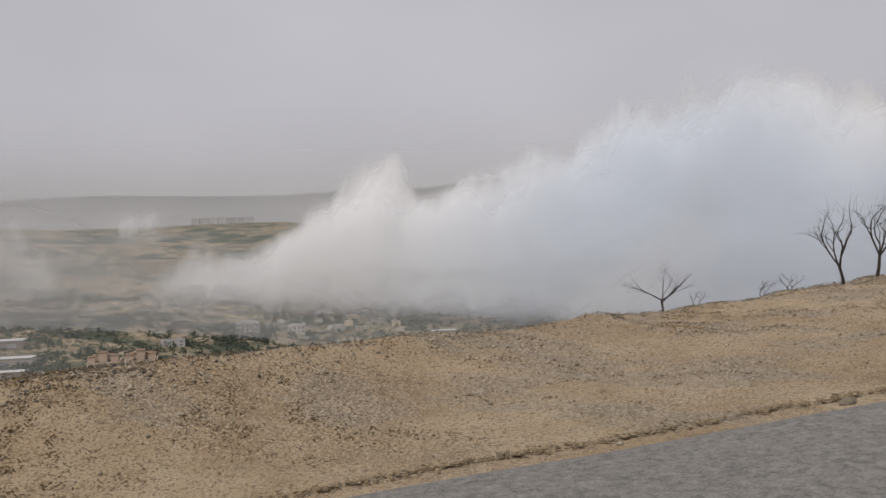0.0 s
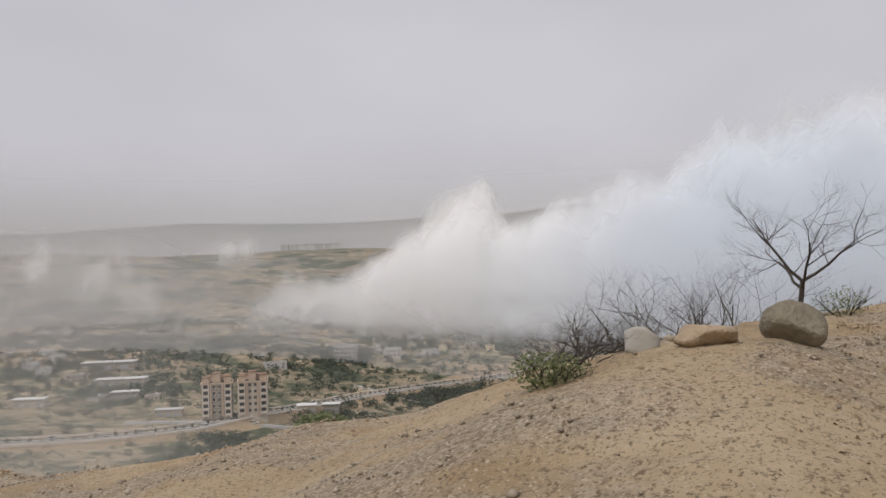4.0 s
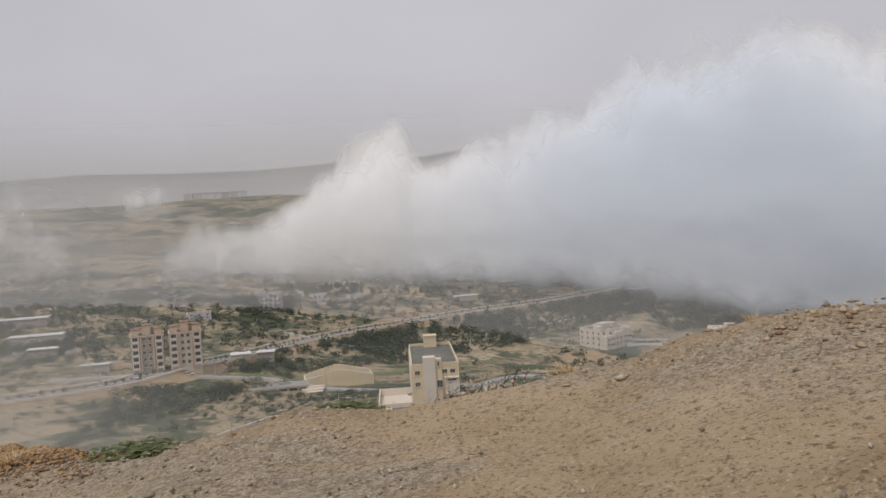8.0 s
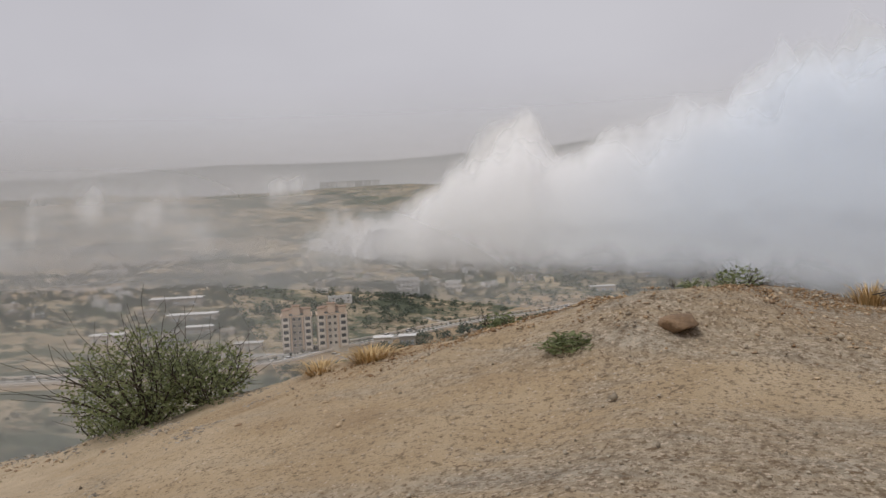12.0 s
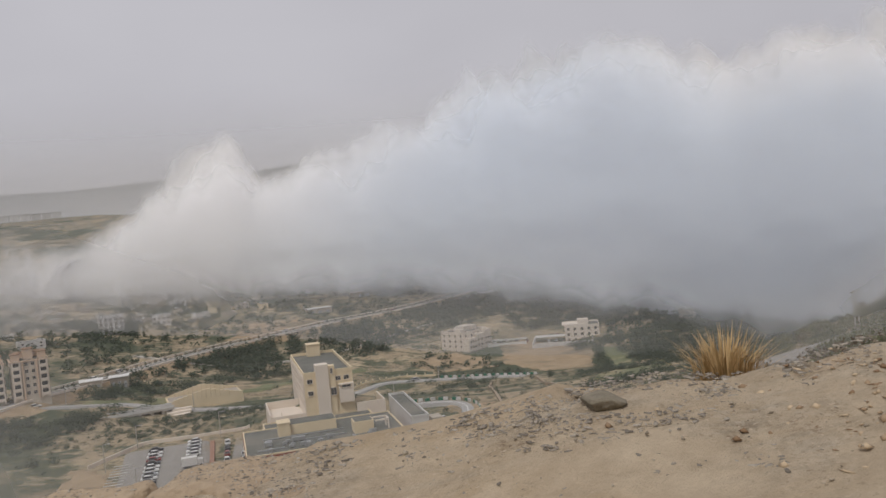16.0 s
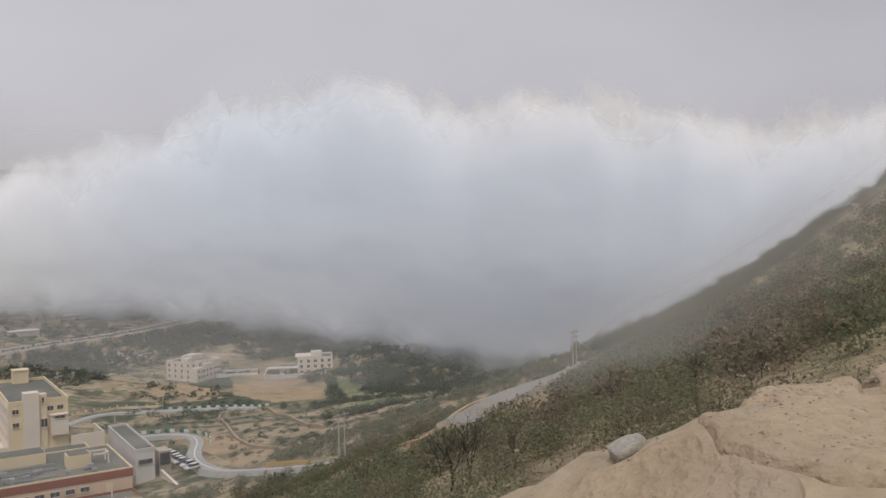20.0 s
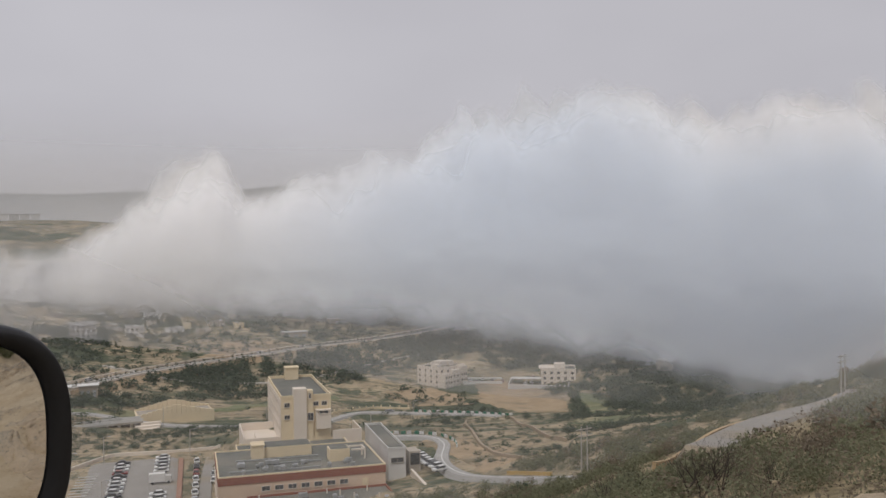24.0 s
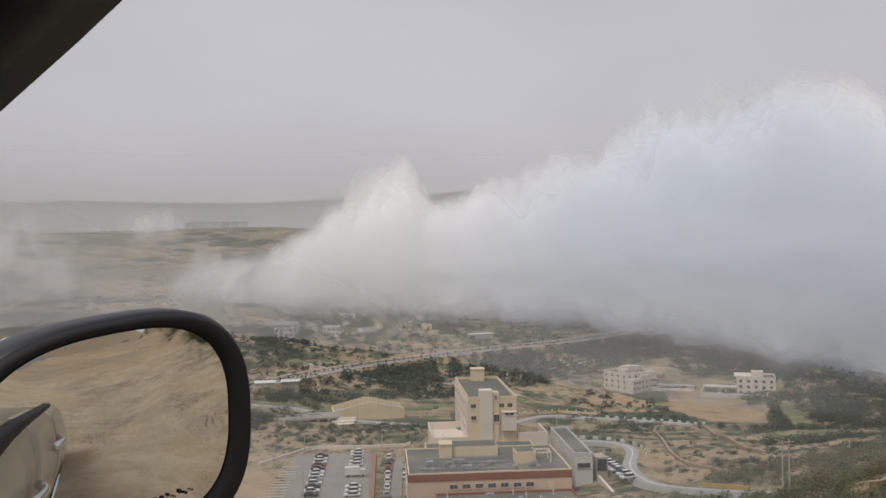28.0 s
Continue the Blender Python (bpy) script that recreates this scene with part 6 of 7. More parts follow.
sn_ = asphalt_edge(st) + 0.5 + (crest(st)[0] + 0.4 - asphalt_edge(st) - 0.5) * rs.rand(170000) ** 0.8
ok = rs.rand(170000) < 0.12 + 0.88 * smooth(0.35, 0.7, 0.6 * vnoise(st / 0.9, sn_ / 0.6, 12) + 0.4 * vnoise(st / 3.5, sn_ / 2.0, 14))
st, sn_ = st[ok], sn_[ok]
px, py = st * BX + sn_ * NX, st * BY + sn_ * NY
scatter("dry_stubble", "stubble", np.stack([px, py, ground(px, py) - 0.004], -1), rs.uniform(0.007, 0.021, (len(st), 1)) * [1.3, 1.3, 0.8], [(bl, np.array([(0, 1, 2), (3, 4, 5)])), (bl * [1.3, 0.7, 0.6], np.array([(0, 1, 2), (3, 4, 5)]))], 16, "short dry brown stubble on the dirt bank", "grass")

gs2 = rs.uniform(43.5, 66, 9000)
gn2 = crest(gs2)[0] - np.abs(rs.normal(0, 0.5, 9000)) + 0.25
px, py = gs2 * BX + gn2 * NX, gs2 * BY + gn2 * NY
scatter("crest_chips", "chips", np.stack([px, py, ground(px, py) + 0.004], -1), (0.009 + 0.026 * rs.rand(9000, 1) ** 2) * np.array([[1.3, 1.3, 0.9]]), tmpl, 24, "grey stone chips along the crest of the bank", "gravel")
# clods added in a row to draw the dark crack line beside the asphalt
cs = rs.uniform(44, 64, 3600)
cn2 = asphalt_edge(cs) - 0.03 + 0.25 * fbm(cs / 1.4, cs * 0 + 3.0, 4, 21) + rs.normal(0, 0.05, 3600)
px, py = cs * BX + cn2 * NX, cs * BY + cn2 * NY
scatter("edge_clods", "stubble", np.stack([px, py, ground(px, py) + 0.02], -1), (0.012 + 0.03 * rs.rand(3600, 1) ** 2) * np.array([[1.6, 1.6, 0.8]]), tmpl, 19, "dark crumbling clods standing in for the crack along the asphalt edge", "rubble")

# flat grey shards in washes on the packed dirt above the ledge
plates = []
for k in range(6):
    a = np.sort(rs.uniform(0, 6.283, 5))
    rim_ = np.stack([np.cos(a) * rs.uniform(0.35, 0.7), np.sin(a) * rs.uniform(0.25, 0.5), rs.uniform(0.12, 0.28, 5)], -1)
    v = np.concatenate([rim_, rim_ * [1.1, 1.1, 0] - [0, 0, 0.1]])
    plates.append((v, np.array([(0, 1, 2), (0, 2, 3), (0, 3, 4)] + [t for i in range(5) for t in ((i, i + 5, (i + 1) % 5 + 5), (i, (i + 1) % 5 + 5, (i + 1) % 5))])))
hs_ = np.r_[rs.uniform(2.4, 12, 60000), rs.uniform(2.4, 12, 14000)]
hn_ = np.r_[0.2 + (crest(hs_[:60000])[0] - 0.2) * rs.rand(60000), crest(hs_[60000:])[0] - np.abs(rs.normal(0, 0.16, 14000)) + 0.06]
ok = rs.rand(len(hs_)) < 0.04 + np.r_[np.zeros(60000), np.full(14000, 0.5)] + 0.9 * smooth(0.52, 0.66, 0.6 * vnoise(hs_ / 0.9, hn_ / 0.45, 31) + 0.4 * vnoise(hs_ / 0.3, hn_ / 0.22, 32))
hs_, hn_ = hs_[ok], hn_[ok]
px, py = hs_ * BX + hn_ * NX, hs_ * BY + hn_ * NY
scatter("slate_shards", "shards", np.stack([px, py, ground(px, py)], -1), (0.005 + 0.021 * rs.rand(len(hs_), 1) ** 2) * np.array([[1.2, 1.2, 0.7]]), plates, 25, "flat grey stone shards strewn over packed dirt", "gravel")

# sandstone ledge where the car stops, with a lump of old concrete
gs_, gn_ = np.meshgrid(np.linspace(0.55, 5.2, 320), np.linspace(1.25, 3.6, 180), indexing="ij")
lx, ly = gs_ * BX + gn_ * NX, gs_ * BY + gn_ * NY
rim = np.interp(gs_, [0.5, 1.0, 1.5, 2.2, 3.0, 4.2, 5.4], [2.75, 3.02, 2.88, 3.1, 3.2, 3.0, 2.9]) + 0.16 * fbm(gs_ / 0.5, gn_ * 0, 4, 80)
lz2 = ground(lx, ly)
top_z = np.interp(gs_, [0.5, 0.85, 1.0, 1.14, 1.27, 1.46, 1.6, 1.77, 2.0, 2.4, 3.4, 5.4], [0.12, 0.20, 0.20, 0.20, 0.26, 0.40, 0.46, 0.47, 0.51, 0.60, 0.71, 1.0]) + 0.05 * fbm(gs_ / 0.4, gn_ / 0.4, 4, 81)
step_ = np.floor((gn_ + 0.6 * fbm(gs_ / 0.9, gn_ / 0.9, 4, 82)) / 0.5) * 0.026 - 0.17 + 0.014 * fbm(gs_ * 5, gn_ * 5, 3, 86)
crack = np.abs(fbm(gs_ / 0.9, gn_ / 0.9, 4, 83))
crack2 = np.abs(fbm(gs_ / 0.55 + 3, gn_ / 0.4, 3, 88)) + 0.05 * (vnoise(gs_ / 0.5, gn_ / 0.5, 13) > 0.45)
top_z = np.maximum(top_z + step_, lz2 + 0.012) - 0.14 * np.exp(-(crack / 0.022) ** 2) - 0.05 * np.exp(-(crack2 / 0.014) ** 2)
fade = smooth(1.25, 1.9, gn_) * smooth(0.55, 0.9, gs_) * (1 - smooth(2.5 + 0.5 * fbm(gn_ * 2, gs_ * 2, 3, 87), 3.4, gs_))
zz = (lz2 - 0.03) * (1 - fade) + (top_z + 0.015) * fade
zz = np.where(gn_ > rim, zz - np.minimum((gn_ - rim) * 6, 1.6) - 0.1 * fbm(gs_ / 0.2, gn_ / 0.2, 3, 84), zz)
ix = np.arange(gs_.size).reshape(gs_.shape)
f = np.stack([ix[:-1, :-1], ix[1:, :-1], ix[1:, 1:], ix[:-1, 1:]], -1).reshape(-1, 4)
pick = rs.randint(0, gs_.size, 9000)
pick = pick[(gn_.ravel()[pick] < rim.ravel()[pick]) & (fade.ravel()[pick] > 0.5)]
pick = pick[rs.rand(len(pick)) < 0.06 + 0.7 * smooth(0.5, 0.68, vnoise(gs_ / 0.45, gn_ / 0.3, 11).ravel()[pick]) + 0.9 * smooth(-0.32, -0.02, (gn_ - rim).ravel()[pick]) * smooth(1.7, 2.3, gs_.ravel()[pick])]
scatter("ledge_gravel", "pebbles", np.stack([lx, ly, zz], -1).reshape(-1, 3)[pick], 0.005 + 0.015 * rs.rand(len(pick), 1) ** 3, tmpl, 17, "loose grit and stones on the ledge", "gravel")
pick = rs.randint(0, gs_.size, 60000)
pick = pick[(gn_.ravel()[pick] < rim.ravel()[pick]) & (fade.ravel()[pick] > 0.15)]
pick = pick[rs.rand(len(pick)) < 0.12 * smooth(1.4, 1.8, gs_.ravel()[pick]) + 0.8 * smooth(0.5, 0.64, vnoise(gs_ / 0.5, gn_ / 0.28, 33).ravel()[pick]) * smooth(1.9, 2.5, gs_.ravel()[pick]) + 0.7 * smooth(-0.22, -0.02, (gn_ - rim).ravel()[pick]) * (smooth(1.5, 1.8, gs_.ravel()[pick]) + 1 - smooth(0.95, 1.15, gs_.ravel()[pick]))]
scatter("ledge_shards", "shards", np.stack([lx, ly, zz], -1).reshape(-1, 3)[pick] + rs.normal(0, 0.006, (len(pick), 3)) * [1, 1, 0], (0.004 + 0.014 * rs.rand(len(pick), 1) ** 2) * np.array([[1.2, 1.2, 0.7]]), plates, 27, "crumbled grey shards along the rim of the ledge", "gravel")
led = mesh("rock_ledge", np.stack([lx, ly, zz], -1).reshape(-1, 3).tolist(), f.tolist(), "rock", flat=False)
tagged(led, "cracked tan sandstone ledge at the drop", "rock", kind="structure")
x, y = at_sn(1.33, 3.0)
boulder(x, y, 0.2, 0.15, 0.16, 21, "old_concrete", "rough lump of grey concrete on the ledge", 0.2).location.z = 0.44

# ---- scrub on the slope below, trees of the valley ----
hx, hzz = np.array(hc)[:-1], np.array(hz)[:-1]
scatter("median_shrubs", "hedge", np.c_[hx, hzz + 0.3], np.full((len(hx), 1), 1.3) * [1.2, 1.2, 1.0], [leafy(40, 0.3, 140 + k, 0.9, 0.2) for k in range(3)], 31, "row of small dark shrubs on the highway median", "shrubs")
rs = np.random.RandomState(9)
P, Z = [], []
while len(P) < 4000:
    x, y = rs.uniform(6, 205), rs.uniform(-25, 190)
    d, az = math.hypot(x, y), math.degrees(math.atan2(x, y))
    s_, n_ = x * BX + y * BY, x * NX + y * NY
    if az < 12 or d < 9 or n_ < float(crest(s_)[0]) + 2.0 or rs.rand() > min(1, 130 / d) * (0.15 + 1.1 * float(vnoise(x / 8, y / 8, 2))):
        continue
    if s_ > 24 and n_ < float(crest(s_)[0]) + 16 or s_ > 5 and n_ < float(crest(s_)[0]) + 9:
        continue
    if min(np.hypot(lc[:, 0] - x, lc[:, 1] - y).min(), np.hypot(hr[:, 0] - x, hr[:, 1] - y).min() - 5.5) < 6.5:
        continue
    P.append((x, y))
    Z.append(rs.uniform(1.2, 3.3) * (0.7 if d < 25 else 1.1))
P, Z = np.array(P), np.array(Z)
kind_ = rs.rand(len(P)) + 0.5 * (vnoise(P[:, 0] / 14, P[:, 1] / 14, 5) - 0.5)
close = np.hypot(P[:, 0], P[:, 1]) < 52
for lo, hi, mat, flat, lb in ((-1, 0.5, "thicket", 1.0, "dark green bushes on the steep slope"), (0.5, 0.84, "brush", 0.85, "olive scrub covering the steep slope"), (0.84, 3, "sere", 1.2, "brown bare-twigged brush on the steep slope")):
    for pick_, nl, lf in ((close, 560, 0.062), (~close, 190, 0.125)):
        k_ = (kind_ > lo) & (kind_ <= hi) & pick_
        scatter("hillside_scrub", mat, np.c_[P[k_], ground(P[k_, 0], P[k_, 1]) - 0.15], Z[k_][:, None] * [1.1, 1.1, 1.0], [leafy(nl, lf, 90 + q, flat, 0.1) for q in range(5)], 4, lb, "shrubs")
rx_, ry_ = rs.uniform(8, 120, 1500), rs.uniform(8, 110, 1500)
ok = (np.degrees(np.arctan2(rx_, ry_)) > 14) & (vnoise(rx_ / 10, ry_ / 10, 15) > 0.55) & (rx_ * NX + ry_ * NY > 12)
ok &= np.array([min(np.hypot(hr[:, 0] - a, hr[:, 1] - b).min(), np.hypot(lc[:, 0] - a, lc[:, 1] - b).min()) > 6 for a, b in zip(rx_, ry_)])
rx_, ry_ = rx_[ok], ry_[ok]
scatter("slope_rocks", "wallchips", np.c_[rx_, ry_, ground(rx_, ry_)], (0.3 + 1.0 * rs.rand(len(rx_), 1) ** 2.5) * np.array([[1.3, 1.3, 0.8]]), tmpl, 25, "pale broken rocks between the bushes of the slope", "rocks")
for k, (x, y, h) in enumerate(((25, 37.5, 4.2), (27, 36, 2.6), (33, 40, 3.0), (36, 44, 2.4), (40, 42, 3.2), (22, 31, 2.0), (46, 40, 2.8), (52, 45, 2.6), (38, 33, 2.2), (30, 31, 1.8), (60, 50, 3), (44, 33, 2.0), (68, 52, 3.2), (18, 30, 1.6), (29, 47, 3.4), (78, 60, 3.0), (34, 28, 1.7))):
    s, n = x * BX + y * BY, x * NX + y * NY
    dead_tree(s, n, h, 60 + k, (0.1, 0), 4, 0.35, label="bare burnt sapling on the scrub slope", sink=0.1)
rs = np.random.RandomState(21)
P, Z = [], []
while len(P) < 11500:
    x, y = rs.uniform(-520, 340), rs.uniform(130, 800)
    d = math.hypot(x, y)
    hw = np.interp(x, [c[0] for c in HIGHWAY], [c[1] for c in HIGHWAY])
    clump = float(vnoise(x / 38, y / 38, 7)) * 0.7 + float(vnoise(x / 12, y / 12, 8)) * 0.3
    dens, big = 0.5 * max(0, clump - 0.45), 1.0
    if -95 < x < 340 and hw - 105 < y < hw - 13:
        dens, big = 0.2 + 1.4 * max(0, clump - 0.3), 1.2
    elif x > 175 and y > 300:
        dens, big = 0.2 + 1.2 * max(0, clump - 0.35), 1.1
    elif 60 < x < 180 and 150 < y < 345:
        dens, big = 0.06 + 0.9 * max(0, clump - 0.42), 0.7
    elif -62 < x < 12 and 290 < y < 345:
        dens, big = 0.5, 0.7
    elif -420 < x < -60 and 380 < y < 640:
        dens, big = 0.10 + 0.8 * max(0, clump - 0.45), 1.1
    elif y > hw + 15 and x > -60:
        dens = 0.08 + 0.8 * max(0, clump - 0.45)
    if rs.rand() > dens or abs(y - hw) < 15 and -420 < x < 320:
        continue
    if -58 < x < 62 and 195 < y < 290 or min(np.hypot(q[:, 0] - x, q[:, 1] - y).min() for q in (lc, uc, hr)) < 6.5:
        continue
    if 112 < x < 208 and 436 < y < 492 or -112 < x < -66 and 335 < y < 380 or 134 < x < 176 and 355 < y < 440 or -35 < x < 4 and 355 < y < 385:
        continue
    if 118 < x < 170 and abs(y - 280 - 1.1 * (x - 140)) < 22 or 158 < x < 188 and 335 < y < 412 and abs(x - 160 - 0.25 * (y - 330)) < 10:
        continue
    P.append((x, y))
    Z.append(rs.uniform(1.5, 4.2) * big * (0.8 if d < 330 else 1.05))
for line in (((147, 324), (152, 303), (168, 300)), ((183, 402), (170, 372), (158, 336)), ((180, 335), (195, 352), (208, 367)), ((110, 250), (118, 232), (142, 254))):
    q = np.array(line, float)
    for u in np.linspace(0, len(q) - 1.001, 26):
        i = int(u)
        p = q[i] + (q[i + 1] - q[i]) * (u - i) + rs.normal(0, 1.0, 2)
        P.append(tuple(p))
        Z.append(rs.uniform(2.4, 3.8))
P, Z = np.array(P), np.array(Z)
far_ = np.hypot(P[:, 0], P[:, 1]) > 430
for msk, tm, sd, lb in ((~far_, [leafy(110, 0.17, 120 + k, 0.9, 0.1) for k in range(6)], 5, "dark green trees and bushes on the valley floor"), (far_, [leafy(42, 0.3, 130 + k, 0.9, 0.1) for k in range(6)], 6, "hazy dark trees beyond the clinic")):
    scatter("valley_trees", "wood", np.c_[P[msk], ground(P[msk, 0], P[msk, 1]) - 0.3], Z[msk][:, None] * [1.45, 1.45, 1.05], tm, sd, lb, "trees")
mi = np.arange(0, len(hc), 2)
mp = np.concatenate([hc[mi] + hs[mi] * o for o in (0.0,)])
scatter("median_shrubs", "hedge", np.c_[mp, hz[mi] + 0.2], np.full((len(mp), 1), 1.9) * [1, 1, 1.1], [leafy(24, 0.34, 140 + k, 1.0) for k in range(3)], 7, "row of dark shrubs along the highway median", "shrubs")


# ---- the car that stops on the ledge; F runs ahead, R to its right-hand side ----
car = new("suv")
car.matrix_basis = Matrix(((-BX, NX, 0, 0), (-BY, NY, 0, 0), (0, 0, 1, 0.02), (0, 0, 0, 1)))
tagged(car, "beige car with open side window, parked on the dirt ledge", "car")
CARM = dict(
    paint=surface("beige_car_paint", (0.42, 0.38, 0.29), (0.47, 0.43, 0.34), 0.8, 0.25, 0.0, 6),
    black=surface("black_trim", (0.010, 0.012, 0.015), (0.022, 0.025, 0.030), 6.0, 0.42, 0.05, 10),
    rubber=surface("rubber_seal", (0.008, 0.008, 0.009), (0.016, 0.016, 0.017), 6.0, 0.7, 0.05, 10),
    lining=surface("beige_lining", (0.30, 0.26, 0.19), (0.36, 0.31, 0.23), 18.0, 0.9, 0.15, 6),
    chrome=surface("chrome", (0.75, 0.75, 0.76), (0.85, 0.85, 0.86), 3.0, 0.08, 0.0, 6, metal=1.0),
)
glass_m, gnt, gln, gb = nodes_of("mirror_silver")
gb.inputs["Base Color"].default_value, gb.inputs["Metallic"].default_value, gb.inputs["Roughness"].default_value = (0.74, 0.75, 0.74, 1), 1.0, 0.02


def cpart(name, bm, mat, parent=None, label="", flat=False):
    return part(name, bm, CARM[mat] if mat in CARM else mat, parent or car, label, flat)


def loft(rings, closed=True):
    """A skin over rings of points, all of one length."""
    bm = bmesh.new()
    rows = [[bm.verts.new(p) for p in r] for r in rings]
    n = len(rings[0])
    for a, b in zip(rows, rows[1:]):
        for k in range(n if closed else n - 1):
            m = (k + 1) % n
            bm.faces.new((a[k], a[m], b[m], b[k]))
    if closed:
        bm.faces.new(rows[0][::-1])
        bm.faces.new(rows[-1])
    bmesh.ops.recalc_face_normals(bm, faces=list(bm.faces))
    return bm


# flank panels: outer skin at R = 0.44, doors with a rounded shoulder
def flank(f0, f1, r, sgn, name, mat="paint", top=1.06):
    ring = [(0.0, 0.28), (0.05, 0.36), (0.06, 0.62), (0.035, 0.84), (0.02, 0.95), (-0.02, top), (-0.09, top), (-0.11, 0.9), (-0.10, 0.3)]
    rings = [[(f, sgn * 0 + r + sgn * a, z) for a, z in ring] for f in np.linspace(f0, f1, 6)]
    return cpart(name, loft(rings), mat)


front_door = flank(0.70, -0.42, 0.40, 1, "front_door")
rear_door = flank(-0.43, -1.25, 0.40, 1, "rear_door", top=1.05)
flank(-1.26, -2.35, 0.40, 1, "rear_wing", top=1.02)
flank(0.71, 1.95, 0.40, 1, "front_wing", top=0.98)
flank(0.70, -1.25, -1.24, -1, "far_door", top=1.05)
flank(-1.26, -2.35, -1.24, -1, "rear_wing", top=1.02)
flank(0.71, 1.95, -1.24, -1, "front_wing", top=0.98)
for f in (-0.30, -1.12):
    d = front_door if f > -0.5 else rear_door
    h = cpart("door_handle", loft([[(f + k * 0.21, 0.452 + 0.03 * math.sin(math.pi * k) + 0.014 * math.cos(a), 0.86 + 0.018 * math.sin(a)) for a in np.linspace(0, 5.5, 8)] for k in np.linspace(0, 1, 7)]), "chrome", d, "chrome door handle")
cpart("window_seal", loft([[(f, 0.395 + a, z) for a, z in ((0.0, 1.055), (0.03, 1.06), (0.03, 1.085), (0.0, 1.09))] for f in np.linspace(0.62, -1.25, 5)]), "rubber", front_door, "black rubber window seal")
cpart("inner_trim", loft([[(f, 0.30 + a, z) for a, z in ((-0.06, 0.5), (-0.05, 0.95), (-0.01, 1.06), (0.06, 1.07), (0.06, 0.5))] for f in np.linspace(0.68, -0.42, 5)]), "lining", front_door)
cpart("bonnet", loft([[(f, r, z0 + 0.05 * (1 - ((r + 0.42) / 0.84) ** 2)) for r, z0 in ((-1.22, zt - 0.06), (-0.9, zt), (-0.42, zt + 0.01), (0.06, zt), (0.38, zt - 0.06), (0.38, zt - 0.12), (-1.22, zt - 0.12))] for f, zt in ((0.95, 1.0), (1.4, 0.97), (1.8, 0.92), (2.1, 0.82), (2.2, 0.7))]), "paint")
cpart("front_bumper", boxed((1.95, 2.25, -1.25, 0.41, 0.25, 0.68)), "paint")
cpart("rear_bumper", boxed((-2.48, -2.33, -1.25, 0.41, 0.28, 0.72)), "paint")
cpart("tailgate", boxed((-2.36, -2.26, -1.2, 0.36, 0.7, 1.0)), "paint")
cpart("floor_pan", boxed((-2.3, 2.0, -1.2, 0.36, 0.24, 0.34)), "black")
cpart("dashboard", loft([[(f, -0.42 + a * 0.74, z) for a, z in ((-1, z0), (1, z0), (1, z0 - 0.25), (-1, z0 - 0.25))] for f, z0 in ((0.55, 0.92), (0.7, 0.98), (0.95, 1.0))]), "black")
for f in (1.45, -1.55):
    for r in (0.30, -1.28):
        bm = bmesh.new()
        turn = Matrix.Translation((f, r + 0.05, 0.33)) @ Matrix.Rotation(radians(90), 4, "X")
        bmesh.ops.create_cone(bm, cap_ends=True, segments=28, radius1=0.33, radius2=0.33, depth=0.22, matrix=turn)
        bmesh.ops.bevel(bm, geom=[e for e in bm.edges if len(e.link_faces) == 2 and e.calc_face_angle() > 1], offset=0.03, segments=2, affect="EDGES")
        w = cpart("wheel", bm, "rubber")
        bm = bmesh.new()
        bmesh.ops.create_cone(bm, cap_ends=True, segments=20, radius1=0.2, radius2=0.17, depth=0.24, matrix=turn)
        cpart("rim", bm, "chrome", w)

# windscreen pillar: black outer frame and beige inner trim, bending up to the roof
LINE = [(1.05, 0.43, 1.02), (0.909, 0.42, 1.114), (0.66, 0.405, 1.238), (0.444, 0.39, 1.343), (0.326, 0.37, 1.40), (0.18, 0.345, 1.475), (0.0, 0.33, 1.53)]


def strip(line, offs, depth):
    rings = []
    for f, r, z in line:
        rings.append([(f + a * 0.55, r - b, z + a * 0.83) for a, b in offs])
    return loft(rings)


cpart("pillar_frame", strip(LINE, ((0.0, 0.0), (0.055, 0.01), (0.075, 0.03), (0.06, 0.06), (0.004, 0.05)), 0.06), "black", label="black windscreen pillar")
cpart("pillar_trim", strip(LINE, ((0.062, 0.03), (0.10, 0.05), (0.14, 0.10), (0.13, 0.13), (0.055, 0.065)), 0.1), "lining", label="beige pillar trim")
cpart("far_pillar", strip([(f, -0.84 - r, z) for f, r, z in LINE], ((0.0, 0.0), (0.06, 0.0), (0.09, -0.05), (0.03, -0.07)), 0.06), "black")
cpart("roof_header", loft([[(0.02 + a, r, 1.60 + b) for a, b in ((-0.05, 0), (0.05, -0.03), (0.05, 0.0), (-0.05, 0.03))] for r in np.linspace(0.27, -1.11, 9)]), "lining")

# door mirror: rounded housing, silvered glass set in a thick black rim
mirror = new("door_mirror")
mirror.parent = car
eye_m = Vector((0.0, 0.0, 1.28))
mc = Vector((0.487, 0.589, 1.131))
out_dir = Vector((-0.985, 0.10, -0.185)).normalized()
nrm = (out_dir - (mc - eye_m).normalized()).normalized()
side_v = Vector((0, 0, 1)).cross(nrm).normalized()
up_v = nrm.cross(side_v)


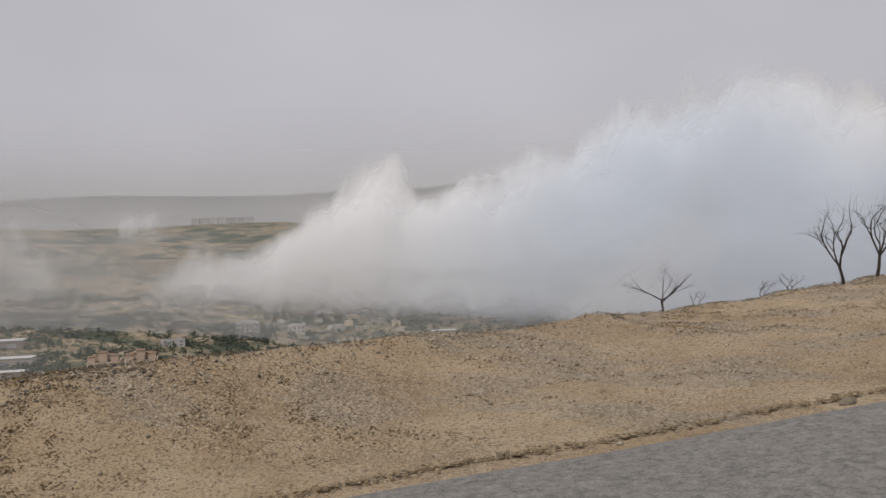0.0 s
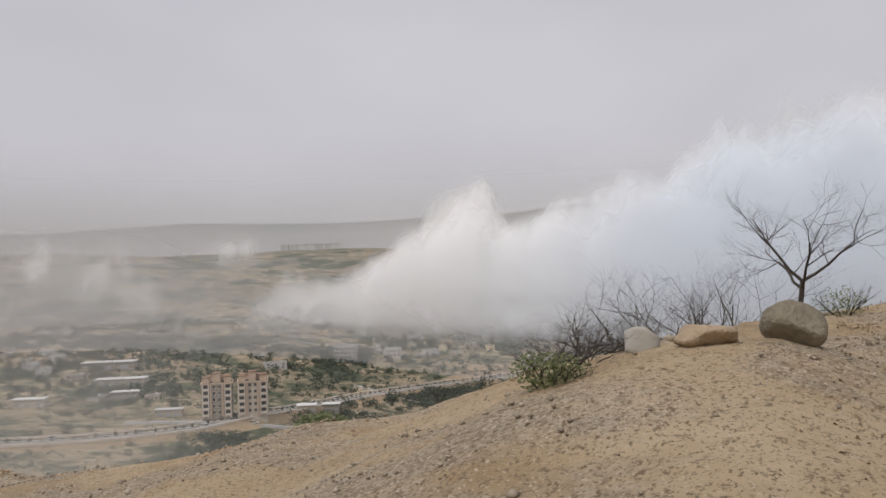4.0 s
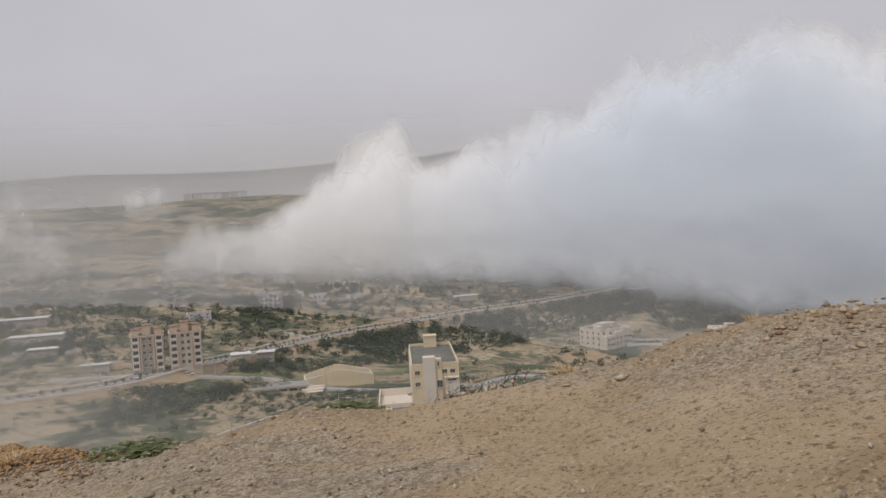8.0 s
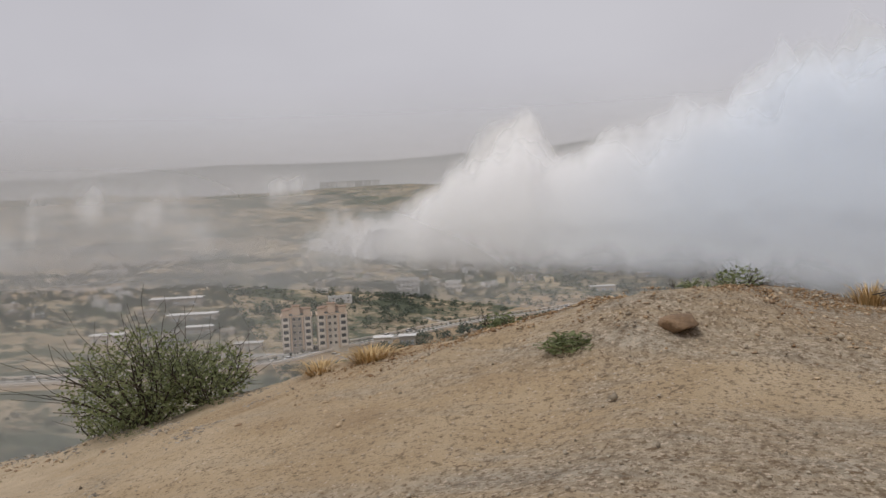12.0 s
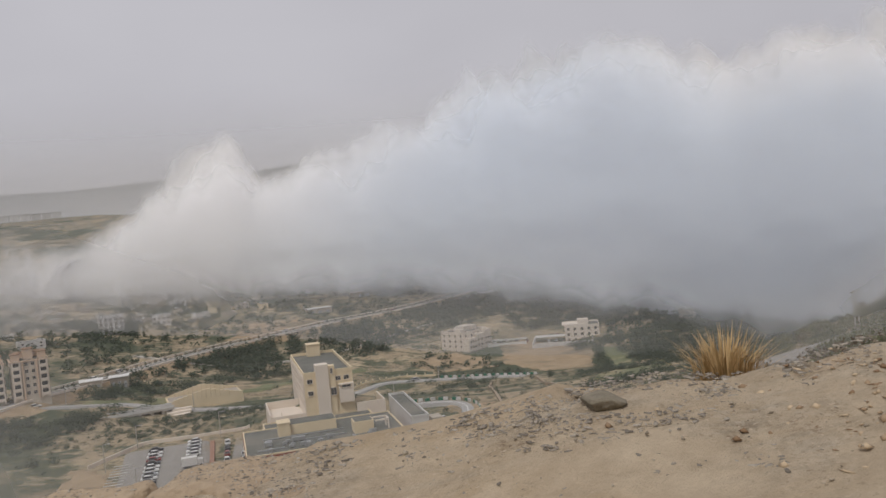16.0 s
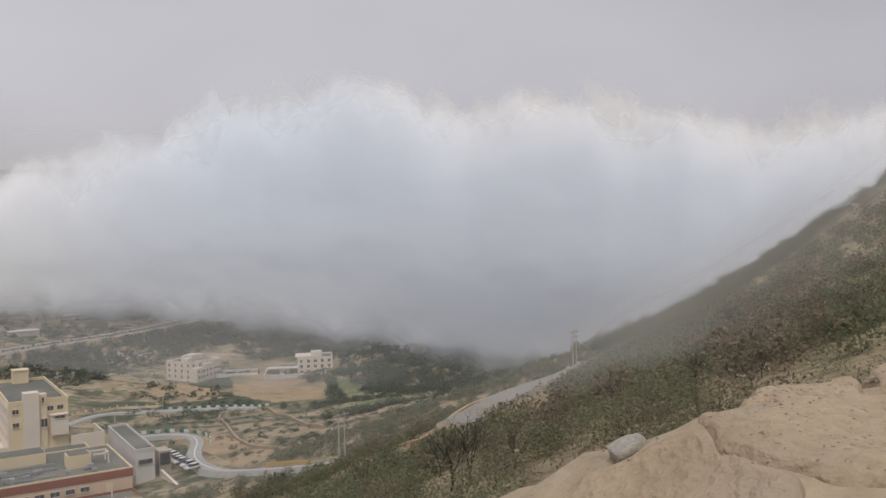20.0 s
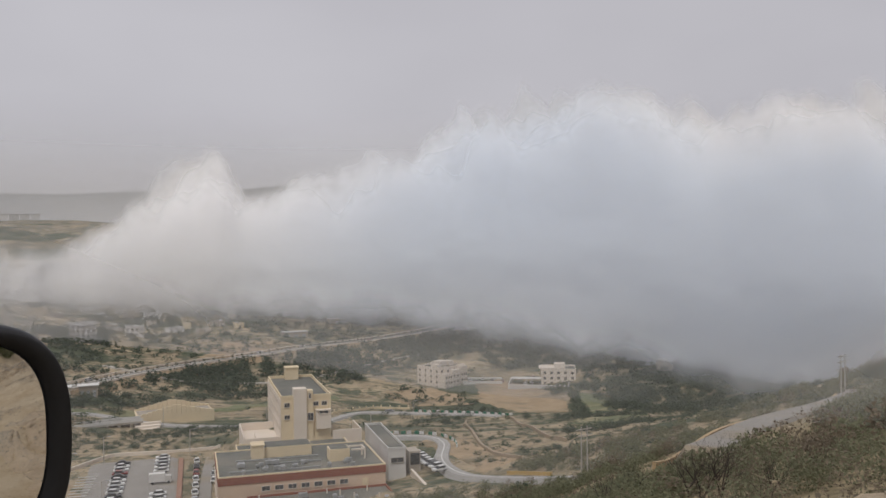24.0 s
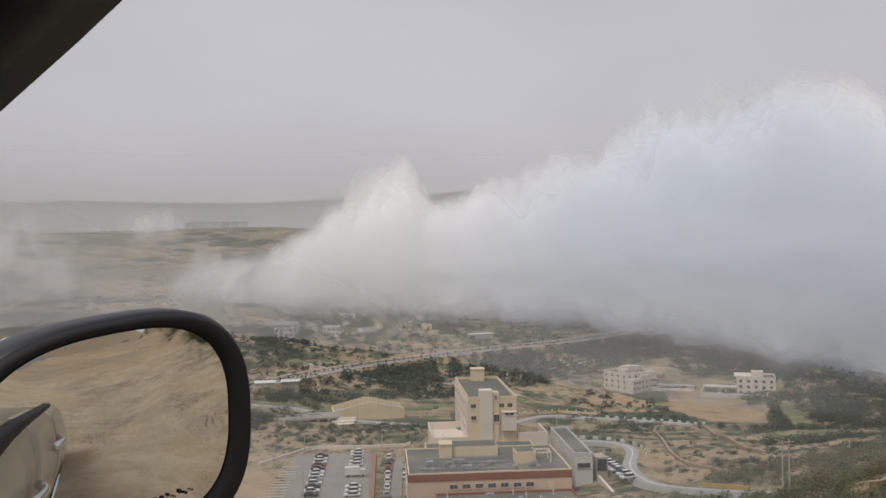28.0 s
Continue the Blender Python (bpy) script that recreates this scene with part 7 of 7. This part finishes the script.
def oval(w, h, off, k=64, p=2.7, grow=0.0):
    pts = []
    for i in range(k):
        t = 6.2832 * i / k
        c, s_ = math.cos(t), math.sin(t)
        a = math.copysign(abs(c) ** (2 / p), c) * w / 2
        b = math.copysign(abs(s_) ** (2 / p), s_) * h / 2 * (1 - 0.13 * a / (w / 2))
        pts.append(tuple(mc + side_v * (a + grow) + up_v * (b + grow) - nrm * off))
    return pts


W, H = 0.275, 0.205
cpart("housing", loft([oval(W * k, H * k, o) for k, o in ((0.97, -0.012), (1.0, -0.004), (1.01, 0.012), (0.98, 0.04), (0.86, 0.075), (0.6, 0.1), (0.25, 0.112))]), "black", mirror, "glossy black mirror housing")
bm = loft([oval(W * k, H * k, o, grow=g) for k, o, g in ((0.97, -0.012, 0), (0.93, -0.020, 0.001), (0.85, -0.018, 0.004), (0.80, -0.006, 0.005))], True)
bm.faces.ensure_lookup_table()
for f in [f for f in bm.faces if len(f.verts) > 8]:
    bm.faces.remove(f)
cpart("rim", bm, "rubber", mirror)
bm = bmesh.new()
# slightly domed, as such mirrors are
loops = [[bm.verts.new(p) for p in oval(W * 0.81 * q, H * 0.81 * q, -0.0135 - 0.0056 * (1 - q * q), grow=0.005)] for q in (1, 0.86, 0.72, 0.58, 0.44, 0.3, 0.16, 0.05)]
for a, b in zip(loops, loops[1:]):
    for i in range(len(a)):
        j = (i + 1) % len(a)
        bm.faces.new((a[i], a[j], b[j], b[i]))
bm.faces.new(loops[-1])
bm.normal_update()
glass = part("mirror_glass", bm, glass_m, mirror, "domed silvered mirror glass", flat=False)
cpart("arm", loft([[tuple(Vector((0.60, 0.40 + a, 1.06)) + Vector((0.05 * math.cos(t), 0, 0.03 * math.sin(t)))) for t in np.linspace(0, 5.2, 7)] for a in (0.0, 0.05, 0.12)]), "black", mirror)
# unreadable warning line etched along the foot of the glass
for k in range(20):
    u = -0.065 + 0.0058 * k
    p0 = mc + nrm * 0.0172 + side_v * u - up_v * (0.058 + 0.002 * (k % 2))
    bm = bmesh.new()
    bm.faces.new([bm.verts.new(tuple(p0 + side_v * a + up_v * b)) for a, b in ((0, 0), (0.0034, 0), (0.0034, 0.0012 + 0.0012 * (k % 3)), (0, 0.0012 + 0.0012 * (k % 3)))])
    cpart("etched_mark", bm, "rubber", glass)
